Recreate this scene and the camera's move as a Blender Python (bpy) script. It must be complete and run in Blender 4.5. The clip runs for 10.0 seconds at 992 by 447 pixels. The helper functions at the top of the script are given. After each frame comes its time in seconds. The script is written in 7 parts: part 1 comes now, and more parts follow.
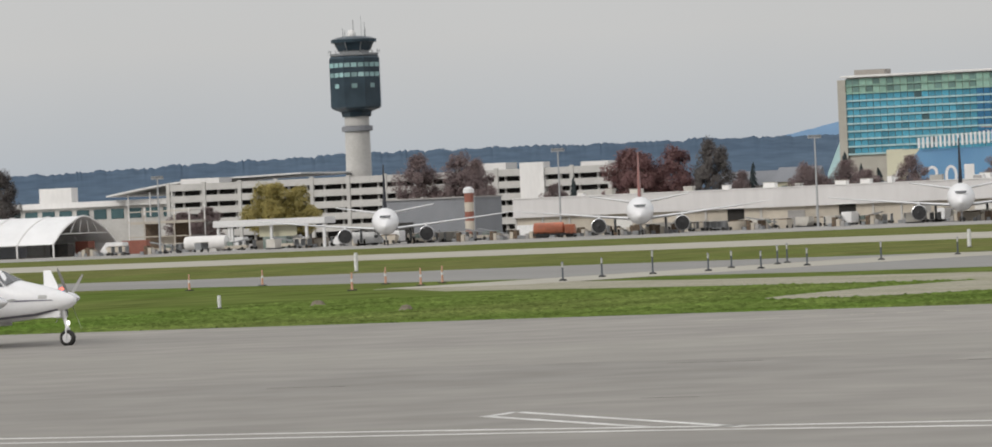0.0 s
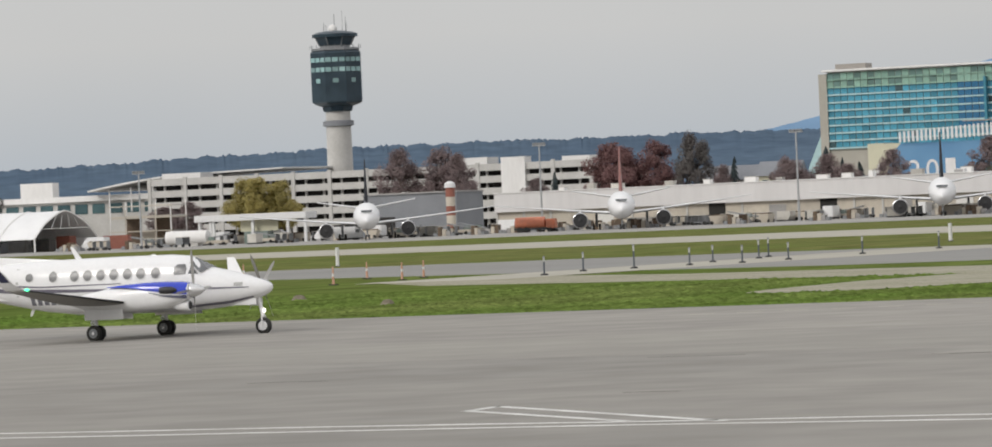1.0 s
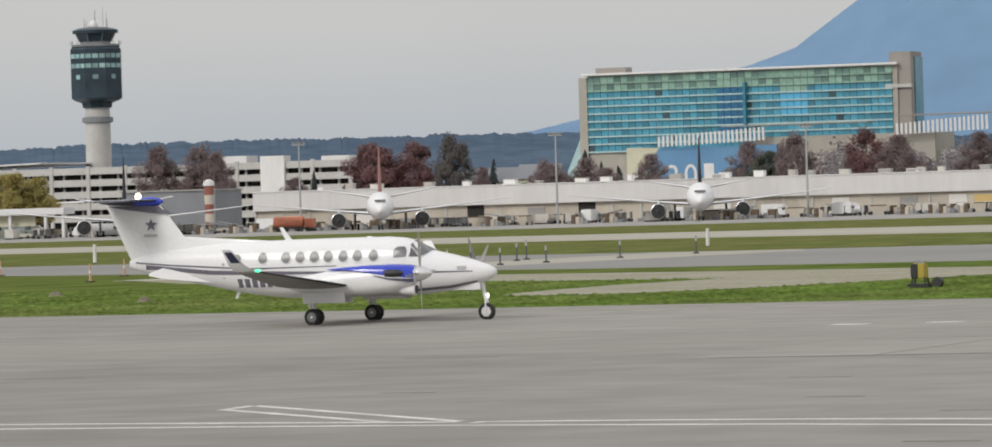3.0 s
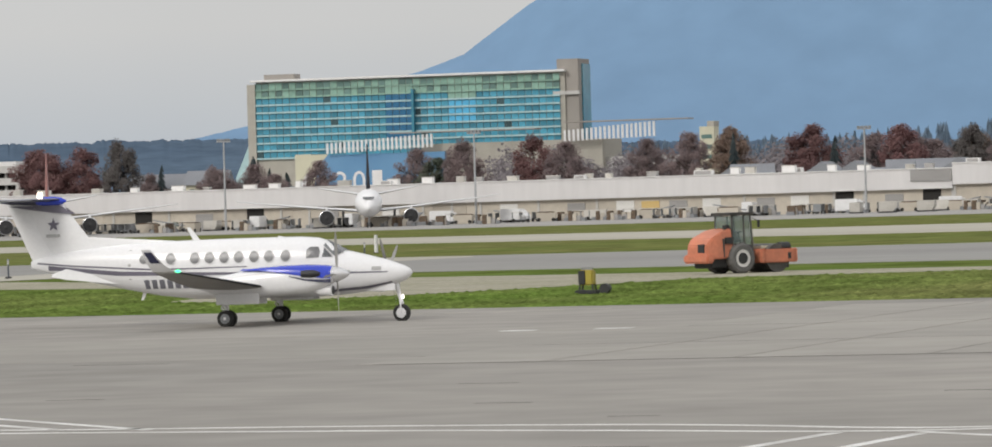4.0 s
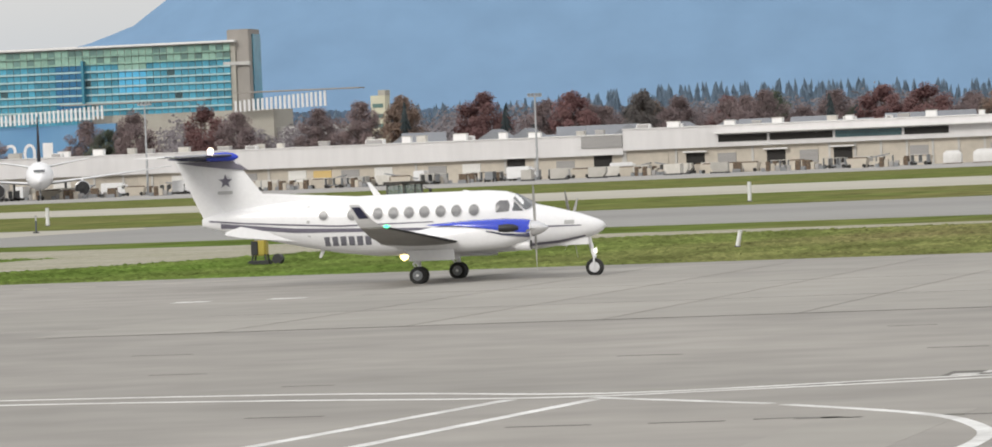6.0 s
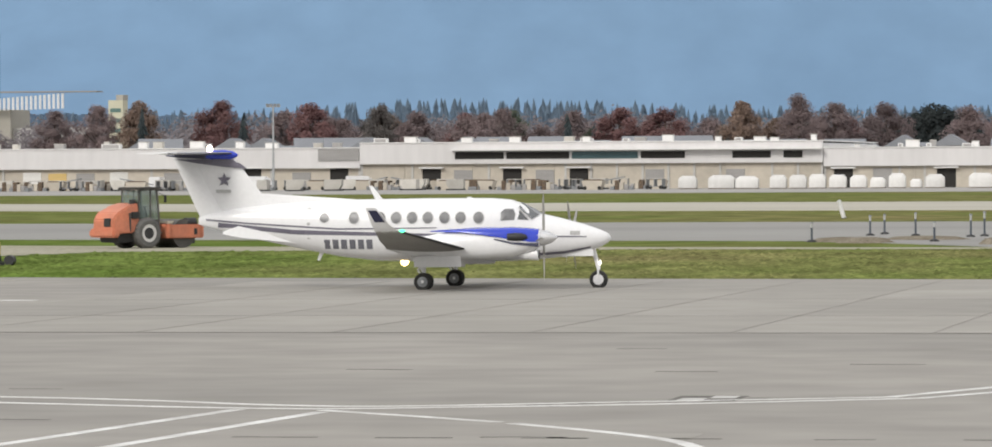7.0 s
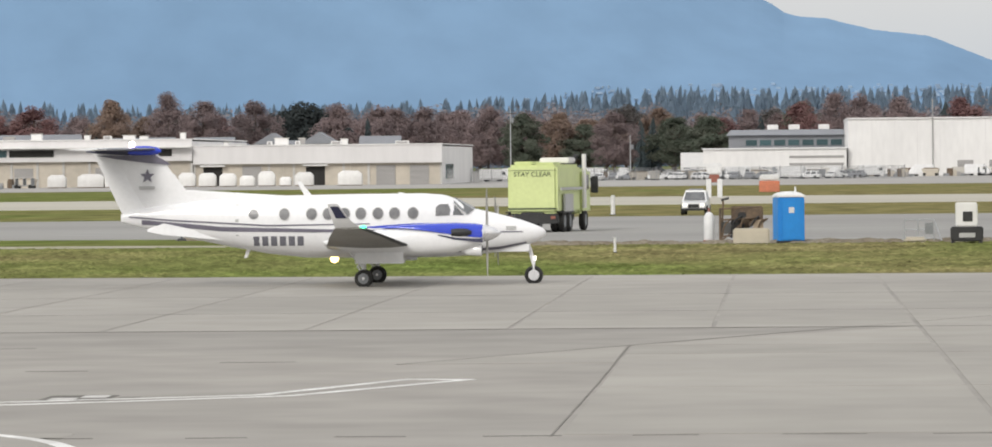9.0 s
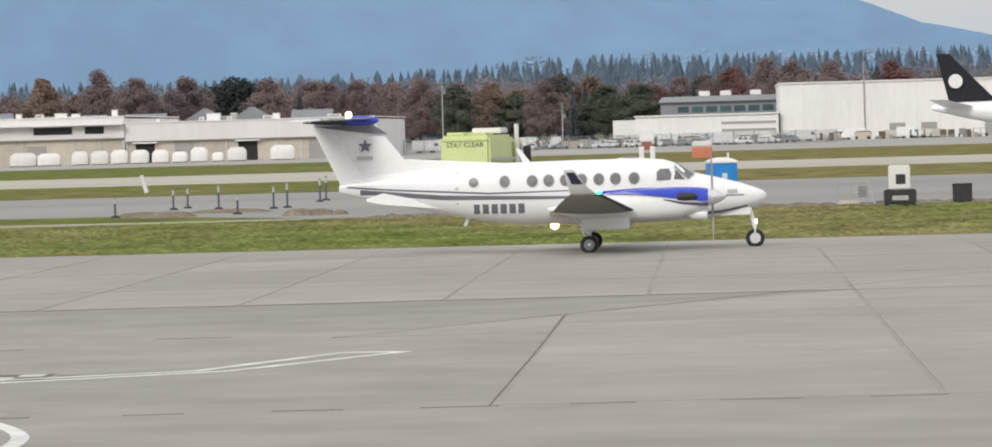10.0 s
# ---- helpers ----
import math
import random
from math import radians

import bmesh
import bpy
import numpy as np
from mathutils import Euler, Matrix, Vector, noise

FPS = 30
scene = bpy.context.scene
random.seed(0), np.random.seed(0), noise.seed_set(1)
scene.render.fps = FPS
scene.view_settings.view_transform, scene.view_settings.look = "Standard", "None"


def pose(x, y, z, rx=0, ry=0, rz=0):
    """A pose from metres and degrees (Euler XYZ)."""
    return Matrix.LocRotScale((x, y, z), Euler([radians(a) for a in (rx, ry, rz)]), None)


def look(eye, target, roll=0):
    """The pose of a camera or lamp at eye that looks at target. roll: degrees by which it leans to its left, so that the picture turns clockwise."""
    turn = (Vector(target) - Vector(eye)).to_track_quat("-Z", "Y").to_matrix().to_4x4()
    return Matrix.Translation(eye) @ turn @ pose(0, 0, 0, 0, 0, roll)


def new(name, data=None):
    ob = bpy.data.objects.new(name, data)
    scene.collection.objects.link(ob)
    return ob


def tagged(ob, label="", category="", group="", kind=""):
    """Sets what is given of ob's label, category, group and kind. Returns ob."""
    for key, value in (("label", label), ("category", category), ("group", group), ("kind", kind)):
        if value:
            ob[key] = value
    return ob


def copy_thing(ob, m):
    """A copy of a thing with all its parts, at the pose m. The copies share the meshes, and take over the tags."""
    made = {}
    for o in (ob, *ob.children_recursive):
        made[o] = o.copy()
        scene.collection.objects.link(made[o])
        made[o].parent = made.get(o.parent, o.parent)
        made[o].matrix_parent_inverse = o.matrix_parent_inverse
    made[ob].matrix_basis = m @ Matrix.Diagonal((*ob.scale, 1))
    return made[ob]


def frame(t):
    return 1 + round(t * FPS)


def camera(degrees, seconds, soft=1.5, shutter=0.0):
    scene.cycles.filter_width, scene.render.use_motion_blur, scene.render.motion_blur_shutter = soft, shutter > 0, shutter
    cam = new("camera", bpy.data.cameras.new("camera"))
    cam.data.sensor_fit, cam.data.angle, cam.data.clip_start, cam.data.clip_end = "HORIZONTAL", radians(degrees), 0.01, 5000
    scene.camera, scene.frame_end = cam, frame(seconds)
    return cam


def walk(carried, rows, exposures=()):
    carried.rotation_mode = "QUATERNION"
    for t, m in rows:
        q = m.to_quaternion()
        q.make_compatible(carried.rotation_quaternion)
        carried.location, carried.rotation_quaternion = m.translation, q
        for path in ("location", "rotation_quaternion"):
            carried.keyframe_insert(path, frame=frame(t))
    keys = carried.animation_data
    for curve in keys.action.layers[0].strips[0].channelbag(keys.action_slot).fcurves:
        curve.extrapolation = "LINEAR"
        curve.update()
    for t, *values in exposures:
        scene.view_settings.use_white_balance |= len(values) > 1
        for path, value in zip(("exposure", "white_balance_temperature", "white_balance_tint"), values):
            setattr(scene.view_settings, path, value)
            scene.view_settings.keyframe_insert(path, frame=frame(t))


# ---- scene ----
# Camera: it stands on a spot above the apron and pans after the taxiing aircraft.
EYE = (0.0, 0.0, 3.68)
cam = camera(10.9, 10.0, soft=1.7)


def aim(yaw, pitch, roll):
    """Yaw clockwise from +y, pitch up, roll; degrees."""
    turn = Matrix.Rotation(radians(-yaw), 4, "Z") @ Matrix.Rotation(radians(90 + pitch), 4, "X") @ Matrix.Rotation(radians(roll), 4, "Z")
    return Matrix.Translation(EYE) @ turn


# seconds, yaw, pitch, roll
AIM = (
    (0, -23.116, -0.035, -2.422),
    (0.3, -22.295, 0.342, -2.732),
    (0.5, -21.636, -0.290, -3.089),
    (0.6, -21.690, -0.707, -2.931),
    (0.8, -22.136, -0.264, -2.130),
    (1, -22.913, -0.104, -2.485),
    (1.2, -22.914, -0.120, -2.263),
    (1.5, -22.945, -0.396, -1.901),
    (1.8, -23.157, -0.225, -1.991),
    (2, -22.638, -0.218, -1.985),
    (2.2, -22.057, -0.256, -1.716),
    (3.3, -19.349, -0.120, -1.752),
    (3.5, -18.585, -0.083, -1.701),
    (4, -16.600, -0.227, -1.675),
    (4.5, -15.100, -0.376, -1.649),
    (5, -14.472, -0.586, -1.763),
    (5.2, -14.347, -0.779, -1.769),
    (6.3, -12.242, -0.616, -1.915),
    (6.5, -11.683, -0.560, -0.935),
    (7, -10.073, -0.601, -0.263),
    (7.5, -8.893, -0.711, 0.036),
    (8, -7.588, -0.702, -0.066),
    (8.3, -6.337, -1.026, 0.194),
    (8.5, -4.880, -0.936, 0.087),
    (8.8, -2.893, -0.555, 0.016),
    (9, -3.136, -0.665, -0.542),
    (9.3, -3.287, -0.979, -1.031),
    (9.5, -2.936, -1.294, -0.983),
    (9.8, -3.036, -1.087, -1.644),
    (10, -2.413, -1.000, -1.602),
)
walk(cam, [(t, aim(a, b, c)) for t, a, b, c in AIM],
     [(0.0, -0.08), (0.5, -0.17), (0.6, -0.12), (0.8, 0.10), (1.0, -0.05), (1.5, -0.07), (2.2, -0.06), (3.5, -0.07), (4.2, 0.07), (5.0, 0.22), (6.5, 0.22), (7.5, 0.18), (9.0, 0.26), (9.5, 0.28), (10.0, 0.20)])

# ---- overcast daylight ----
world = bpy.data.worlds.new("overcast_sky")
scene.world = world
world.use_nodes = True
wn, wl = world.node_tree.nodes, world.node_tree.links
sky = wn.new("ShaderNodeTexSky")
sky.sky_type, sky.sun_disc = "NISHITA", False
sky.sun_elevation, sky.sun_rotation = radians(32), radians(150)
sky.air_density, sky.dust_density = 1.0, 4.0
w_co = wn.new("ShaderNodeTexCoord")
w_sep = wn.new("ShaderNodeSeparateXYZ")
w_ramp = wn.new("ShaderNodeValToRGB")
w_ramp.color_ramp.elements[0].position, w_ramp.color_ramp.elements[0].color = 0.0, (0.44, 0.50, 0.58, 1)
w_ramp.color_ramp.elements[1].position, w_ramp.color_ramp.elements[1].color = 1.0, (0.98, 0.98, 1.0, 1)
for pos_, col_ in ((0.016, (0.53, 0.56, 0.59, 1)), (0.035, (0.62, 0.62, 0.615, 1)), (0.2, (0.70, 0.70, 0.70, 1))):
    e_ = w_ramp.color_ramp.elements.new(pos_)
    e_.color = col_
w_noise = wn.new("ShaderNodeTexNoise")
w_noise.inputs["Scale"].default_value, w_noise.inputs["Detail"].default_value = 9.0, 3.0
w_mul = wn.new("ShaderNodeMixRGB")
w_mul.blend_type, w_mul.inputs["Fac"].default_value = "OVERLAY", 0.10
w_mix = wn.new("ShaderNodeMixRGB")
w_mix.inputs["Fac"].default_value = 0.93
w_dim = wn.new("ShaderNodeMixRGB")
w_dim.blend_type, w_dim.inputs["Fac"].default_value = "MULTIPLY", 1.0
w_dim.inputs["Color2"].default_value = (0.1, 0.1, 0.1, 1)
wl.new(w_co.outputs["Generated"], w_sep.inputs[0])
wl.new(w_sep.outputs["Z"], w_ramp.inputs[0])
wl.new(w_co.outputs["Generated"], w_noise.inputs["Vector"])
wl.new(w_ramp.outputs[0], w_mul.inputs["Color1"])
wl.new(w_noise.outputs["Fac"], w_mul.inputs["Color2"])
wl.new(sky.outputs[0], w_dim.inputs["Color1"])
wl.new(w_dim.outputs[0], w_mix.inputs["Color1"])
wl.new(w_mul.outputs[0], w_mix.inputs["Color2"])
wl.new(w_mix.outputs[0], wn["Background"].inputs["Color"])
wn["Background"].inputs["Strength"].default_value = 1.0

sun_data = bpy.data.lights.new("sun", "SUN")
sun_data.energy, sun_data.angle, sun_data.color = 1.6, radians(18), (1.0, 0.96, 0.90)
sun = new("sun", sun_data)
sun.matrix_world = look((0, 0, 80), (18, 34, 56))


# ---- materials ----
def mat(name, base, rough=0.6, metal=0.0, second=None, scale=3.0, amount=0.5, fine=40.0, fine_amount=0.15,
        bump=0.0, stretch=(1, 1, 1), world_space=False, detail=5, per_object=0.0, per_island=0.0, coat=0.0, glow=0.0, spec=0.5):
    """Principled surface with stains at one scale and grain at another."""
    m = bpy.data.materials.new(name)
    m.use_nodes = True
    n, l = m.node_tree.nodes, m.node_tree.links
    b = n["Principled BSDF"]
    b.inputs["Roughness"].default_value, b.inputs["Metallic"].default_value = rough, metal
    b.inputs["Coat Weight"].default_value, b.inputs["Specular IOR Level"].default_value = coat, spec
    if world_space:
        src = n.new("ShaderNodeNewGeometry").outputs["Position"]
    else:
        src = n.new("ShaderNodeTexCoord").outputs["Object"]
    mp = n.new("ShaderNodeMapping")
    mp.inputs["Scale"].default_value = stretch
    l.new(src, mp.inputs["Vector"])
    big, small = n.new("ShaderNodeTexNoise"), n.new("ShaderNodeTexNoise")
    big.inputs["Scale"].default_value, big.inputs["Detail"].default_value = scale, detail
    small.inputs["Scale"].default_value, small.inputs["Detail"].default_value = fine, min(detail, 3)
    l.new(mp.outputs[0], big.inputs["Vector"])
    l.new(mp.outputs[0], small.inputs["Vector"])
    ramp = n.new("ShaderNodeValToRGB")
    ramp.color_ramp.elements[0].position, ramp.color_ramp.elements[1].position = 0.35, 0.68
    l.new(big.outputs["Fac"], ramp.inputs[0])
    sec = second or tuple(c * 0.72 for c in base)
    mix = n.new("ShaderNodeMixRGB")
    mix.inputs["Color1"].default_value, mix.inputs["Color2"].default_value = (*base, 1), (*sec, 1)
    fac = n.new("ShaderNodeMath")
    fac.operation = "MULTIPLY"
    fac.inputs[1].default_value = amount
    l.new(ramp.outputs[0], fac.inputs[0])
    l.new(fac.outputs[0], mix.inputs["Fac"])
    gr = n.new("ShaderNodeMapRange")
    gr.inputs["From Min"].default_value, gr.inputs["From Max"].default_value = 0.3, 0.7
    gr.inputs["To Min"].default_value, gr.inputs["To Max"].default_value = 1 - fine_amount, 1 + fine_amount
    l.new(small.outputs["Fac"], gr.inputs["Value"])
    value = gr.outputs[0]
    for amt, sock in ((per_object, "o"), (per_island, "i")):
        if amt:
            r = n.new("ShaderNodeObjectInfo").outputs["Random"] if sock == "o" else n.new("ShaderNodeNewGeometry").outputs["Random Per Island"]
            mr = n.new("ShaderNodeMapRange")
            mr.inputs["To Min"].default_value, mr.inputs["To Max"].default_value = 1 - amt, 1 + amt
            l.new(r, mr.inputs["Value"])
            mu = n.new("ShaderNodeMath")
            mu.operation = "MULTIPLY"
            l.new(value, mu.inputs[0])
            l.new(mr.outputs[0], mu.inputs[1])
            value = mu.outputs[0]
    sc = n.new("ShaderNodeVectorMath")
    sc.operation = "SCALE"
    l.new(mix.outputs[0], sc.inputs[0])
    l.new(value, sc.inputs["Scale"])
    l.new(sc.outputs[0], b.inputs["Base Color"])
    if bump:
        bp = n.new("ShaderNodeBump")
        bp.inputs["Strength"].default_value, bp.inputs["Distance"].default_value = bump, 0.05
        l.new(small.outputs["Fac"], bp.inputs["Height"])
        l.new(bp.outputs[0], b.inputs["Normal"])
    if glow:
        b.inputs["Emission Color"].default_value = (*base, 1)
        b.inputs["Emission Strength"].default_value = glow
    return m


M_GRASS = mat("mown_grass", (0.085, 0.142, 0.026), 0.9, second=(0.175, 0.158, 0.072), scale=0.05, amount=0.8, fine=0.32, fine_amount=0.30, bump=0.4, world_space=True, stretch=(1, 0.35, 1), spec=0.0)
M_BLADE = mat("grass_blades", (0.088, 0.148, 0.027), 0.9, second=(0.18, 0.163, 0.075), scale=0.05, amount=0.8, fine=0.32, fine_amount=0.30, world_space=True, stretch=(1, 0.35, 1), per_island=0.3, spec=0.0)


def dry_eastwards(m):
    """The turf grows drier and browner towards +x and between the runways."""
    n, l = m.node_tree.nodes, m.node_tree.links
    fac = next(k for k in n if k.bl_idname == "ShaderNodeMath")
    sep, ramp, mul = n.new("ShaderNodeSeparateXYZ"), n.new("ShaderNodeMapRange"), n.new("ShaderNodeMath")
    ramp.inputs["From Min"].default_value, ramp.inputs["From Max"].default_value = -75.0, 0.0
    ramp.inputs["To Min"].default_value, ramp.inputs["To Max"].default_value = 0.45, 1.35
    mul.operation = "MULTIPLY"
    target = fac.outputs[0].links[0].to_socket
    l.new(n.new("ShaderNodeNewGeometry").outputs["Position"], sep.inputs[0])
    l.new(sep.outputs["X"], ramp.inputs["Value"])
    l.new(fac.outputs[0], mul.inputs[0])
    l.new(ramp.outputs[0], mul.inputs[1])
    far, add = n.new("ShaderNodeMapRange"), n.new("ShaderNodeMath")
    far.inputs["From Min"].default_value, far.inputs["From Max"].default_value = 185.0, 420.0
    far.inputs["To Min"].default_value, far.inputs["To Max"].default_value = 0.0, 0.42
    add.operation, add.use_clamp = "ADD", True
    l.new(sep.outputs["Y"], far.inputs["Value"])
    l.new(mul.outputs[0], add.inputs[0])
    l.new(far.outputs[0], add.inputs[1])
    east, both = n.new("ShaderNodeMapRange"), n.new("ShaderNodeMath")
    east.inputs["From Min"].default_value, east.inputs["From Max"].default_value = -55.0, 5.0
    east.inputs["To Min"].default_value, east.inputs["To Max"].default_value = 0.0, 0.30
    both.operation, both.use_clamp = "ADD", True
    l.new(sep.outputs["X"], east.inputs["Value"])
    l.new(add.outputs[0], both.inputs[0])
    l.new(east.outputs[0], both.inputs[1])
    l.new(both.outputs[0], target)


dry_eastwards(M_GRASS)
dry_eastwards(M_BLADE)
M_ASPHALT = mat("worn_asphalt", (0.322, 0.305, 0.278), 0.85, second=(0.240, 0.230, 0.212), scale=0.11, amount=0.85, fine=1.3, fine_amount=0.10, bump=0.03, world_space=True, stretch=(0.30, 0.30, 1), spec=0.08, detail=2)
M_SLAB = mat("concrete_slab", (0.335, 0.32, 0.29), 0.85, second=(0.27, 0.258, 0.235), scale=0.14, amount=0.75, fine=1.2, fine_amount=0.06, bump=0.02, world_space=True, stretch=(0.4, 0.36, 1), per_object=0.05, spec=0.08, detail=2)
M_TAXI = mat("taxiway_asphalt", (0.29, 0.285, 0.27), 0.85, second=(0.23, 0.225, 0.215), scale=0.03, amount=0.7, fine=0.5, fine_amount=0.08, world_space=True, stretch=(0.3, 1, 1), spec=0.08)
M_RUNWAY = mat("runway_concrete", (0.43, 0.41, 0.35), 0.85, second=(0.36, 0.34, 0.29), scale=0.02, amount=0.7, fine=0.3, fine_amount=0.07, world_space=True, stretch=(0.3, 1, 1), spec=0.08)
M_APRON = mat("far_apron_concrete", (0.36, 0.35, 0.33), 0.85, second=(0.28, 0.27, 0.26), scale=0.02, amount=0.7, fine=0.3, fine_amount=0.08, world_space=True, spec=0.08)
M_GRAVEL = mat("gravel", (0.36, 0.34, 0.28), 0.95, second=(0.24, 0.24, 0.15), scale=0.25, amount=0.55, fine=3.0, fine_amount=0.2, bump=0.4, world_space=True, spec=0.0)
M_SOIL = mat("turned_soil", (0.17, 0.145, 0.11), 0.95, second=(0.26, 0.235, 0.19), scale=1.0, amount=0.7, fine=6.0, fine_amount=0.25, world_space=True, spec=0.0)
M_LINE = mat("white_line_paint", (0.72, 0.72, 0.70), 0.7, second=(0.42, 0.41, 0.39), scale=0.7, amount=0.75, fine=5.0, fine_amount=0.12, world_space=True, spec=0.08)
M_WORNLINE = mat("worn_line_paint", (0.72, 0.72, 0.70), 0.7, second=(0.45, 0.44, 0.415), scale=0.5, amount=0.7, fine=4.0, fine_amount=0.12, world_space=True, spec=0.08)
M_YELLOW = mat("yellow_line_paint", (0.62, 0.44, 0.18), 0.7, second=(0.42, 0.34, 0.2), scale=0.8, amount=0.7, world_space=True, spec=0.0)
M_CRACK = mat("joint_sealant", (0.15, 0.145, 0.133), 0.8, second=(0.25, 0.24, 0.225), scale=0.5, amount=0.7, world_space=True, spec=0.0)
M_SEAM = mat("worn_seam_tar", (0.205, 0.197, 0.182), 0.8, second=(0.27, 0.258, 0.24), scale=0.3, amount=0.8, world_space=True, spec=0.0)
# Forest ridge in a blue that carries its distance haze.
M_HILL = mat("haze_tinted_hill", (0.10, 0.14, 0.19), 1.0, second=(0.075, 0.108, 0.155), scale=0.01, amount=0.7, fine=0.05, fine_amount=0.14, world_space=True, spec=0.0)
# Haze over the far slope is painted into this pale blue.
M_MOUNT = mat("haze_tinted_mountain", (0.179, 0.283, 0.416), 1.0, second=(0.158, 0.254, 0.378), scale=0.003, amount=0.8, fine=0.02, fine_amount=0.05, world_space=True, spec=0.0)
# House walls in a bluish tint near the mountain's, as painted haze.
M_TOWN = mat("haze_tinted_town", (0.30, 0.385, 0.49), 0.9, second=(0.25, 0.345, 0.46), scale=0.02, per_island=0.2, spec=0.0)
M_WHITE = mat("white_aircraft_paint", (0.79, 0.79, 0.795), 0.28, second=(0.72, 0.72, 0.725), scale=0.8, amount=0.35, fine=9, fine_amount=0.025, coat=0.4)
M_BLUE = mat("royal_blue_paint", (0.018, 0.05, 0.52), 0.25, second=(0.012, 0.03, 0.36), scale=1.2, amount=0.4, fine=9, fine_amount=0.04, coat=0.4)
M_NAVY = mat("navy_paint", (0.02, 0.022, 0.06), 0.3, scale=1.5, coat=0.4)
M_SILVER = mat("grey_stripe_paint", (0.16, 0.15, 0.19), 0.35, scale=1.5)
M_BOOT = mat("black_rubber_boot", (0.025, 0.025, 0.027), 0.55, scale=2)
M_TYRE = mat("tyre_rubber", (0.022, 0.022, 0.022), 0.85, second=(0.05, 0.047, 0.042), scale=4, fine=30)
M_METAL = mat("bare_metal", (0.55, 0.55, 0.56), 0.35, 0.9, scale=3)
M_STEEL = mat("grey_steel", (0.27, 0.28, 0.29), 0.5, 0.5, scale=2)
M_WING = mat("wing_top_grey", (0.22, 0.21, 0.19), 0.6, second=(0.29, 0.28, 0.26), scale=1.0, amount=0.7)
M_UNDER = mat("wing_underside_paint", (0.45, 0.45, 0.44), 0.4, second=(0.36, 0.36, 0.35), scale=1.2, amount=0.5)
M_GLASS = mat("dark_window_glass", (0.07, 0.075, 0.08), 0.12, second=(0.2, 0.2, 0.2), scale=2, amount=0.4, coat=0.6)
M_NIGHT = mat("black_fin_paint", (0.016, 0.017, 0.024), 0.6, scale=1.5, spec=0.2)
M_TOWERGLASS = mat("blue_black_tower_glass", (0.022, 0.038, 0.052), 0.3, second=(0.04, 0.065, 0.085), scale=0.25, amount=0.7, spec=0.35)
M_DEEPBLUE = mat("deep_blue_glass", (0.03, 0.135, 0.26), 0.15, second=(0.05, 0.19, 0.33), scale=0.3)


def clear_pane(name, tint, solid):
    """Thin tinted pane that one sees through."""
    m = mat(name, tint, 0.06, scale=2.0, amount=0.3)
    m.node_tree.nodes["Principled BSDF"].inputs["Alpha"].default_value = solid
    return m


M_CABPANE = clear_pane("thin_cab_pane", (0.30, 0.38, 0.37), 0.30)
M_CABIN = mat("cabin_window_glass", (0.115, 0.115, 0.12), 0.3, second=(0.22, 0.22, 0.22), scale=3.5, amount=0.7)


# ---- mesh helpers ----
def box(bm, x0, x1, y0, y1, z0, z1, bevel=0.0):
    vs = [bm.verts.new((x, y, z)) for x in (x0, x1) for y in (y0, y1) for z in (z0, z1)]
    fs = [bm.faces.new([vs[i] for i in q]) for q in ((0, 1, 3, 2), (4, 6, 7, 5), (0, 4, 5, 1), (2, 3, 7, 6), (0, 2, 6, 4), (1, 5, 7, 3))]
    if bevel:
        es = {e for f in fs for e in f.edges}
        bmesh.ops.bevel(bm, geom=list(es), offset=bevel, segments=2, affect="EDGES")
    return bm


def loft(bm, rings, caps=True, close=True):
    """Skin over rings of points, each ring with the same number."""
    rs = [[bm.verts.new(p) for p in r] for r in rings]
    k = len(rs[0])
    for a, b in zip(rs, rs[1:]):
        for i in range(k if close else k - 1):
            j = (i + 1) % k
            bm.faces.new((a[i], a[j], b[j], b[i]))
    if caps:
        bm.faces.new(rs[0][::-1])
        bm.faces.new(rs[-1])
    return bm


def tube(bm, p0, p1, r0, r1=None, n=10, caps=True):
    p0, p1 = Vector(p0), Vector(p1)
    r1 = r0 if r1 is None else r1
    q = (p1 - p0).to_track_quat("Z", "Y")
    ring = lambda c, r: [c + q @ Vector((r * math.cos(2 * math.pi * i / n), r * math.sin(2 * math.pi * i / n), 0)) for i in range(n)]
    return loft(bm, [ring(p0, r0), ring(p1, r1)], caps)


def lathe(bm, axis_pts, n=16, axis="z", centre=(0, 0, 0), caps=True):
    """Rings (along, radius) round an axis through centre."""
    rings = []
    for a, r in axis_pts:
        ring = []
        for i in range(n):
            u, v = r * math.cos(2 * math.pi * i / n), r * math.sin(2 * math.pi * i / n)
            p = {"z": (u, v, a), "x": (a, u, v), "y": (v, a, u)}[axis]
            ring.append(Vector(p) + Vector(centre))
        rings.append(ring)
    return loft(bm, rings, caps)


def plate(bm, pts, z0, z1):
    """A flat slab from an outline in the ground plane."""
    a, b = [bm.verts.new((x, y, z1)) for x, y in pts], [bm.verts.new((x, y, z0)) for x, y in pts]
    bm.faces.new(a)
    for i in range(len(pts)):
        j = (i + 1) % len(pts)
        bm.faces.new((a[i], b[i], b[j], a[j]))
    return bm


def ribbon(bm, pts, width, z0, z1):
    """A painted band of even width along a run of points."""
    P = [Vector((x, y)) for x, y in pts]
    left, right = [], []
    for i, p in enumerate(P):
        d = (P[min(i + 1, len(P) - 1)] - P[max(i - 1, 0)]).normalized()
        s = Vector((-d.y, d.x)) * width / 2
        left.append(p + s)
        right.append(p - s)
    for i in range(len(P) - 1):
        q = [left[i], left[i + 1], right[i + 1], right[i]]
        plate(bm, [(v.x, v.y) for v in q], z0, z1)
    return bm


